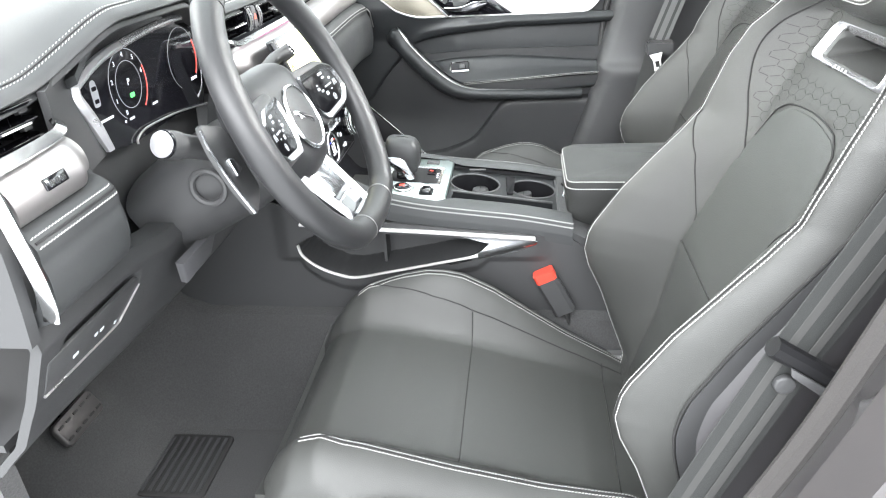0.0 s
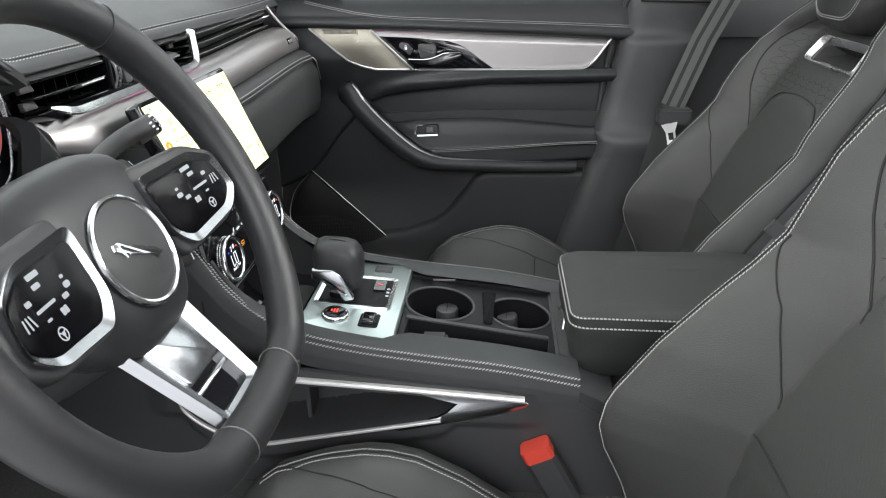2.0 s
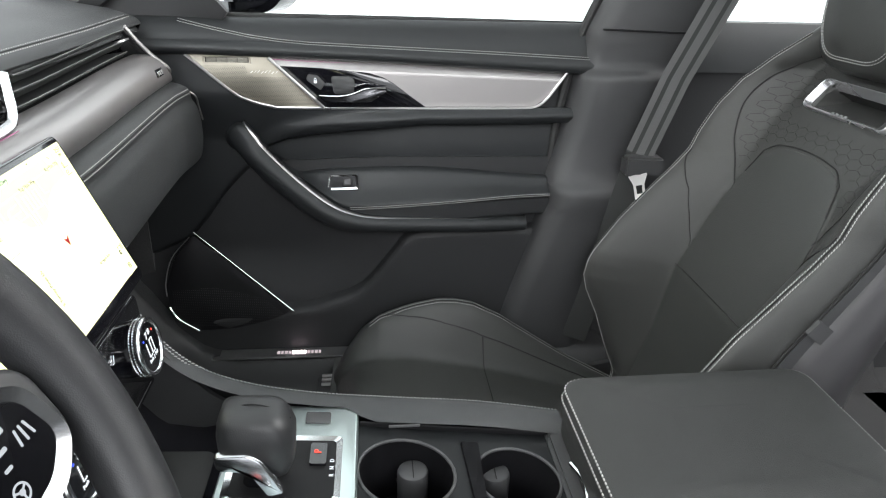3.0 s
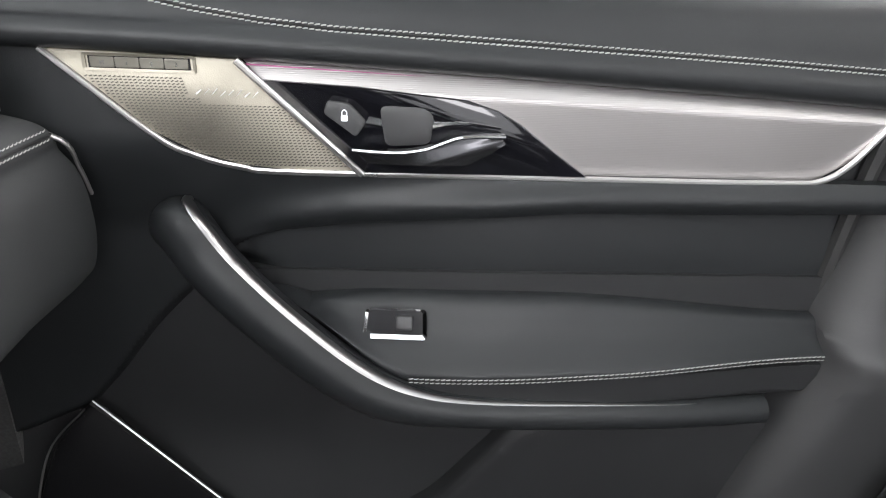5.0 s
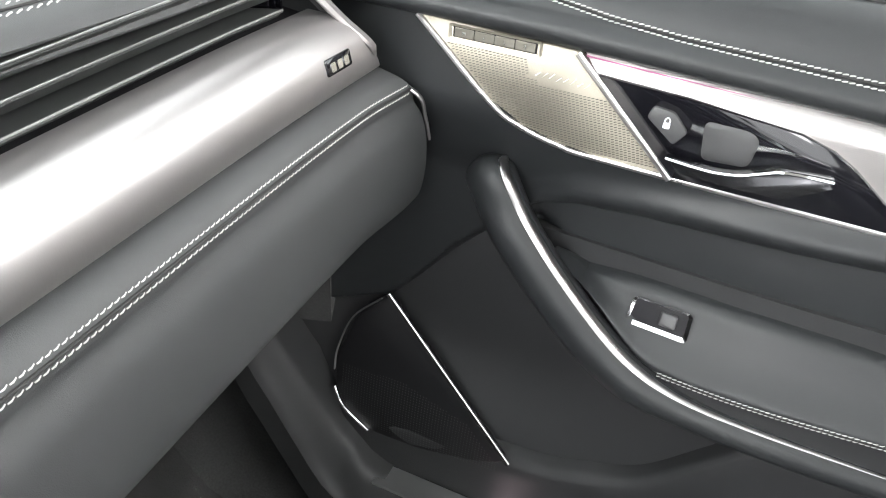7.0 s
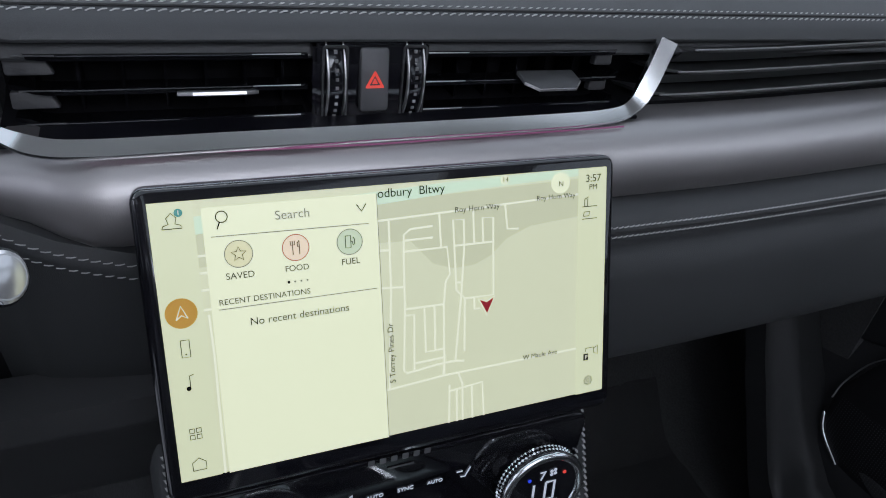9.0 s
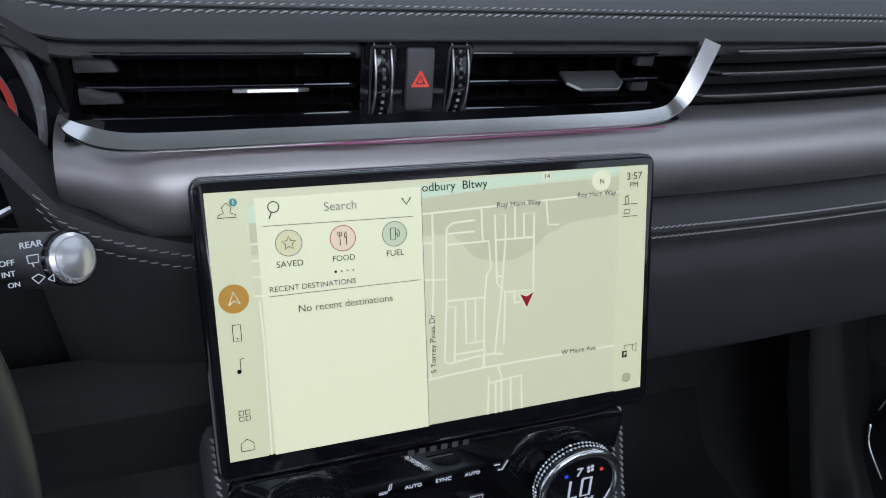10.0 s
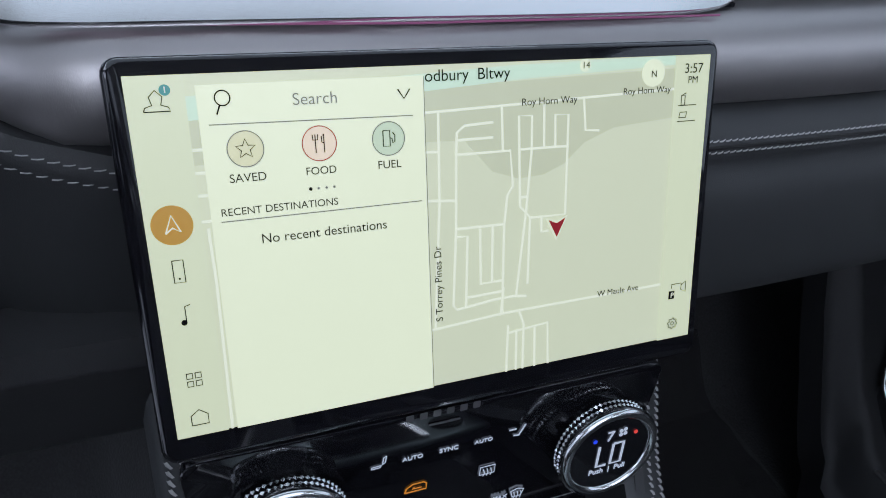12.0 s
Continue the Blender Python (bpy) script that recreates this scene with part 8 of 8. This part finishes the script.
part("belt_button", disc((-0.703, -0.348, 0.478), (-1, 0, 0), 0.010, 0.006, 20, None, 0.002), SOFT, belt2, "round belt stop button")

# ---- pillars behind the doors ----
def b_pillar(name, s, dy, mat, label):
    rings = []
    for z, y0, y1, x in ((0.08, -0.205, -0.39, 0.652), (0.25, -0.250, -0.42, 0.650), (0.40, -0.298, -0.45, 0.644), (0.445, -0.314, -0.46, 0.638), (0.468, -0.313, -0.465, 0.640), (0.485, -0.311, -0.468, 0.656), (0.510, -0.316, -0.475, 0.664), (0.56, -0.328, -0.49, 0.668), (0.65, -0.346, -0.52, 0.664), (0.672, -0.350, -0.53, 0.666), (0.690, -0.353, -0.54, 0.680), (0.735, -0.362, -0.55, 0.676), (0.76, -0.370, -0.56, 0.674), (0.90, -0.43, -0.62, 0.66), (1.18, -0.53, -0.72, 0.60)):
        a, b = V(s * x, y0 + dy, z), V(s * x, y1 + dy, z)
        o = s * 0.075
        rings.append([V(a.x + o, a.y + 0.005, z), V(a.x + s * 0.030, a.y + 0.002, z), V(a.x + s * 0.008, a.y - 0.012, z), V(a.x, a.y - 0.035, z), V(b.x, b.y + 0.03, z), V(b.x + s * 0.01, b.y + 0.006, z), V(b.x + o, b.y, z)])
    fine = []
    for i in range(len(rings[0])):
        fine.append(curve_points([r[i] for r in rings], 4))
    rr = [[c[k] for c in fine] for k in range(len(fine[0]))]
    return tagged(part(name, loft(rr), mat), label, "pillar", kind="structure")


b_pillar("pillar_b_right", 1, 0.0, SOFT, "dark moulded door pillar trim")
b_pillar("pillar_b_left", -1, -0.105, PILLARGREY, "dark moulded door pillar trim")
tagged(part("pillar_split", sweep([V(0.672, -0.378, 0.752), V(0.672, -0.55, 0.748)], bar(0.003, 0.004, 0.001), (1, 0, 0)), DARK), "thin joint across the pillar trim", "trim", kind="structure")
tagged(part("door_seal", sweep(curve_points([(0.712, -0.190, 0.10), (0.712, -0.250, 0.30), (0.712, -0.306, 0.44), (0.708, -0.326, 0.62), (0.715, -0.362, 0.76), (0.70, -0.45, 0.95), (0.66, -0.53, 1.15)], 6), circle(0.008, 8), (1, 0, 0)), RUBBER), "black rubber door seal along the pillar", "trim", kind="structure")
tagged(part("door_seal_left", sweep(curve_points([(-0.735, -0.22, 0.10), (-0.745, -0.30, 0.30), (-0.750, -0.36, 0.46), (-0.750, -0.42, 0.65), (-0.73, -0.55, 0.95), (-0.67, -0.66, 1.15)], 6), circle(0.011, 8), (1, 0, 0)), FUZZ), "dark flocked door seal along the pillar", "trim", kind="structure")
tagged(part("body_side", sweep(curve_points([(-0.79, -0.27, 0.0), (-0.80, -0.36, 0.30), (-0.80, -0.43, 0.50), (-0.79, -0.50, 0.70), (-0.75, -0.62, 0.95), (-0.68, -0.72, 1.2)], 6), bar(0.085, 0.10, 0.02), (1, 0, 0)), PAINT), "silver painted body side by the open door", "car body", kind="structure")

rear_door = thing("rear_door", (0.76, -1.0, 0.10), "dark rear door panel with stitched pad", "car door")
part("panel", sheet(lambda u, v: V(0.735 + 0.02 * math.sin(3 * v), -0.40 - 1.25 * u, 0.0 + 0.68 * v), 10, 14, 0.05, (1, 0, 0)), SOFT, rear_door)
part("pad", sheet(lambda u, v: V(0.715 + 0.035 * v ** 2, -0.42 - 1.23 * u, 0.675 + 0.085 * v), 20, 8, 0.04, (1, 0, 0)), PAD, rear_door, "leather pad below the window")

# ---- sills, mats and pedals ----
for s, nm in ((1, "sill_right"), (-1, "sill_left")):
    def sill_pt(u, v):
        y = 0.66 - 1.11 * u
        rise = interp(y, (0.30, 0.34, 0.40, 0.46, 0.50, 0.58, 0.66), (0, 0.006, 0.055, 0.13, 0.19, 0.36, 0.56)) if s > 0 else 0.0
        return V(s * (0.60 + 0.12 * v + 0.02 * (rise > 0.02) * (1 - v)), y - 0.03 * (1 - v) * sstep(0.36, 0.5, y), 0.075 + 0.060 * sstep(0.05, 0.45, v) + rise)
    tagged(part(nm, sheet(sill_pt, 50, 18, 0.05, (0, 0.3, -1)), SILLBLACK), "moulded black door sill", "sill", kind="structure")
scuff = thing("scuff_plate", (0.655, 0.15, 0.135), "metal sill plate with lit pale lettering", "sill plate")
part("plate", box(0.642, 0.676, -0.04, 0.33, 0.1335, 0.1375, 0.001), METALGREY, scuff, "dull metal strip")
for i in range(6):
    for w, dx in ((0.0052, -0.0034), (0.0042, 0.0036)):
        part("lit_mark", prism(rounded(w, 0.010, 0.0006, 2), (0.659, 0.202 - 0.0145 * i - dx, 0.1378), (0, -1, 0), (1, 0, 0.0), 0.0006), SILLGLOW if 1 < i < 4 else SILLDIM, scuff)

mat1 = thing("floor_mat", (-0.40, 0.45, 0.01), "black carpet mat with ribbed rubber heel pad", "floor mat")
part("mat", sheet(lambda u, v: V(-0.62 + 0.40 * u, 0.12 + 0.48 * v, 0.012 + 0.012 * sstep(0.85, 1, v) ** 2 + 0.02 * sstep(0.85, 1, u)), 20, 24, 0.008, (0, 0, -1)), CARPET, mat1)
hp = part("heel_pad", prism(rounded(0.15, 0.17, 0.01), (-0.385, 0.515, 0.0125), (1, 0, 0), (0, 1, 0), 0.004, 0.001), RUBBER, mat1, "ribbed rubber heel pad")
for i in range(11):
    part("rib", box(-0.452, -0.318, 0.443 + 0.0145 * i - 0.0035, 0.443 + 0.0145 * i + 0.0035, 0.0162, 0.0195, 0.001), SOFT, hp)
mat2 = thing("floor_mat", (0.40, 0.40, 0.01), "black carpet mat in the passenger footwell under clear film", "floor mat")
part("mat", sheet(lambda u, v: V(0.22 + 0.40 * u, 0.05 + 0.62 * v, 0.012 + 0.10 * sstep(0.75, 1, v) ** 2), 20, 24, 0.008, (0, 0, -1)), CARPET, mat2)

film = bpy.data.materials.new("clear_plastic_film")
film.use_nodes = True
fb = film.node_tree.nodes["Principled BSDF"]
fb.inputs["Transmission Weight"].default_value, fb.inputs["Roughness"].default_value, fb.inputs["IOR"].default_value = 1.0, 0.06, 1.25
rnd = random.Random(5)
bumps = [[rnd.uniform(-1, 1) for _ in range(27)] for _ in range(23)]


def film_pt(u, v):
    a, b = u * 22, v * 26
    k = bumps[round(a)][round(b)]
    return V(0.235 + 0.365 * u, 0.07 + 0.55 * v, 0.026 + 0.0035 * k + 0.10 * sstep(0.79, 1.04, v) ** 2)


sheet_film = thing("protective_film", (0.42, 0.35, 0.02), "creased clear plastic film on the passenger floor mat", "plastic film")
part("film", sheet(film_pt, 22, 26, 0.0004, (0, 0, -1)), film, sheet_film, angle=8)
sheet_film.children[0].visible_shadow = False

ped = thing("pedals", (-0.40, 0.72, 0.05), "metal-faced foot pedals on dark levers", "pedals")
brake = part("brake", prism(rounded(0.104, 0.046, 0.010), (-0.410, 0.652, 0.136), (1, 0, 0), (0, 0.5, 0.86), 0.010, 0.003), CASTMETAL, ped, "metal brake pedal with rubber inlays")
for i in range(5):
    for b in (-0.012, 0.012):
        part("grip_bar", prism(rounded(0.012, 0.004, 0.001, 2), V(-0.450 + 0.020 * i, 0.652, 0.136) + V(0, 0.5, 0.86) * b + V(0, -0.86, 0.5) * 0.0102, (1, 0, 0), (0, 0.5, 0.86), 0.002), RUBBER, brake)
part("accelerator", prism(rounded(0.042, 0.11, 0.008), (-0.285, 0.668, 0.100), (1, 0, 0), (0, 0.6, 0.8), 0.01, 0.003), CASTMETAL, ped, "metal accelerator pedal")
part("lever", sweep([V(-0.41, 0.665, 0.135), V(-0.40, 0.75, 0.27), V(-0.40, 0.77, 0.42)], bar(0.012, 0.02, 0.003), (1, 0, 0)), DARK, ped)
part("lever", sweep([V(-0.285, 0.685, 0.12), V(-0.28, 0.77, 0.30), V(-0.28, 0.78, 0.42)], bar(0.012, 0.02, 0.003), (1, 0, 0)), DARK, ped)
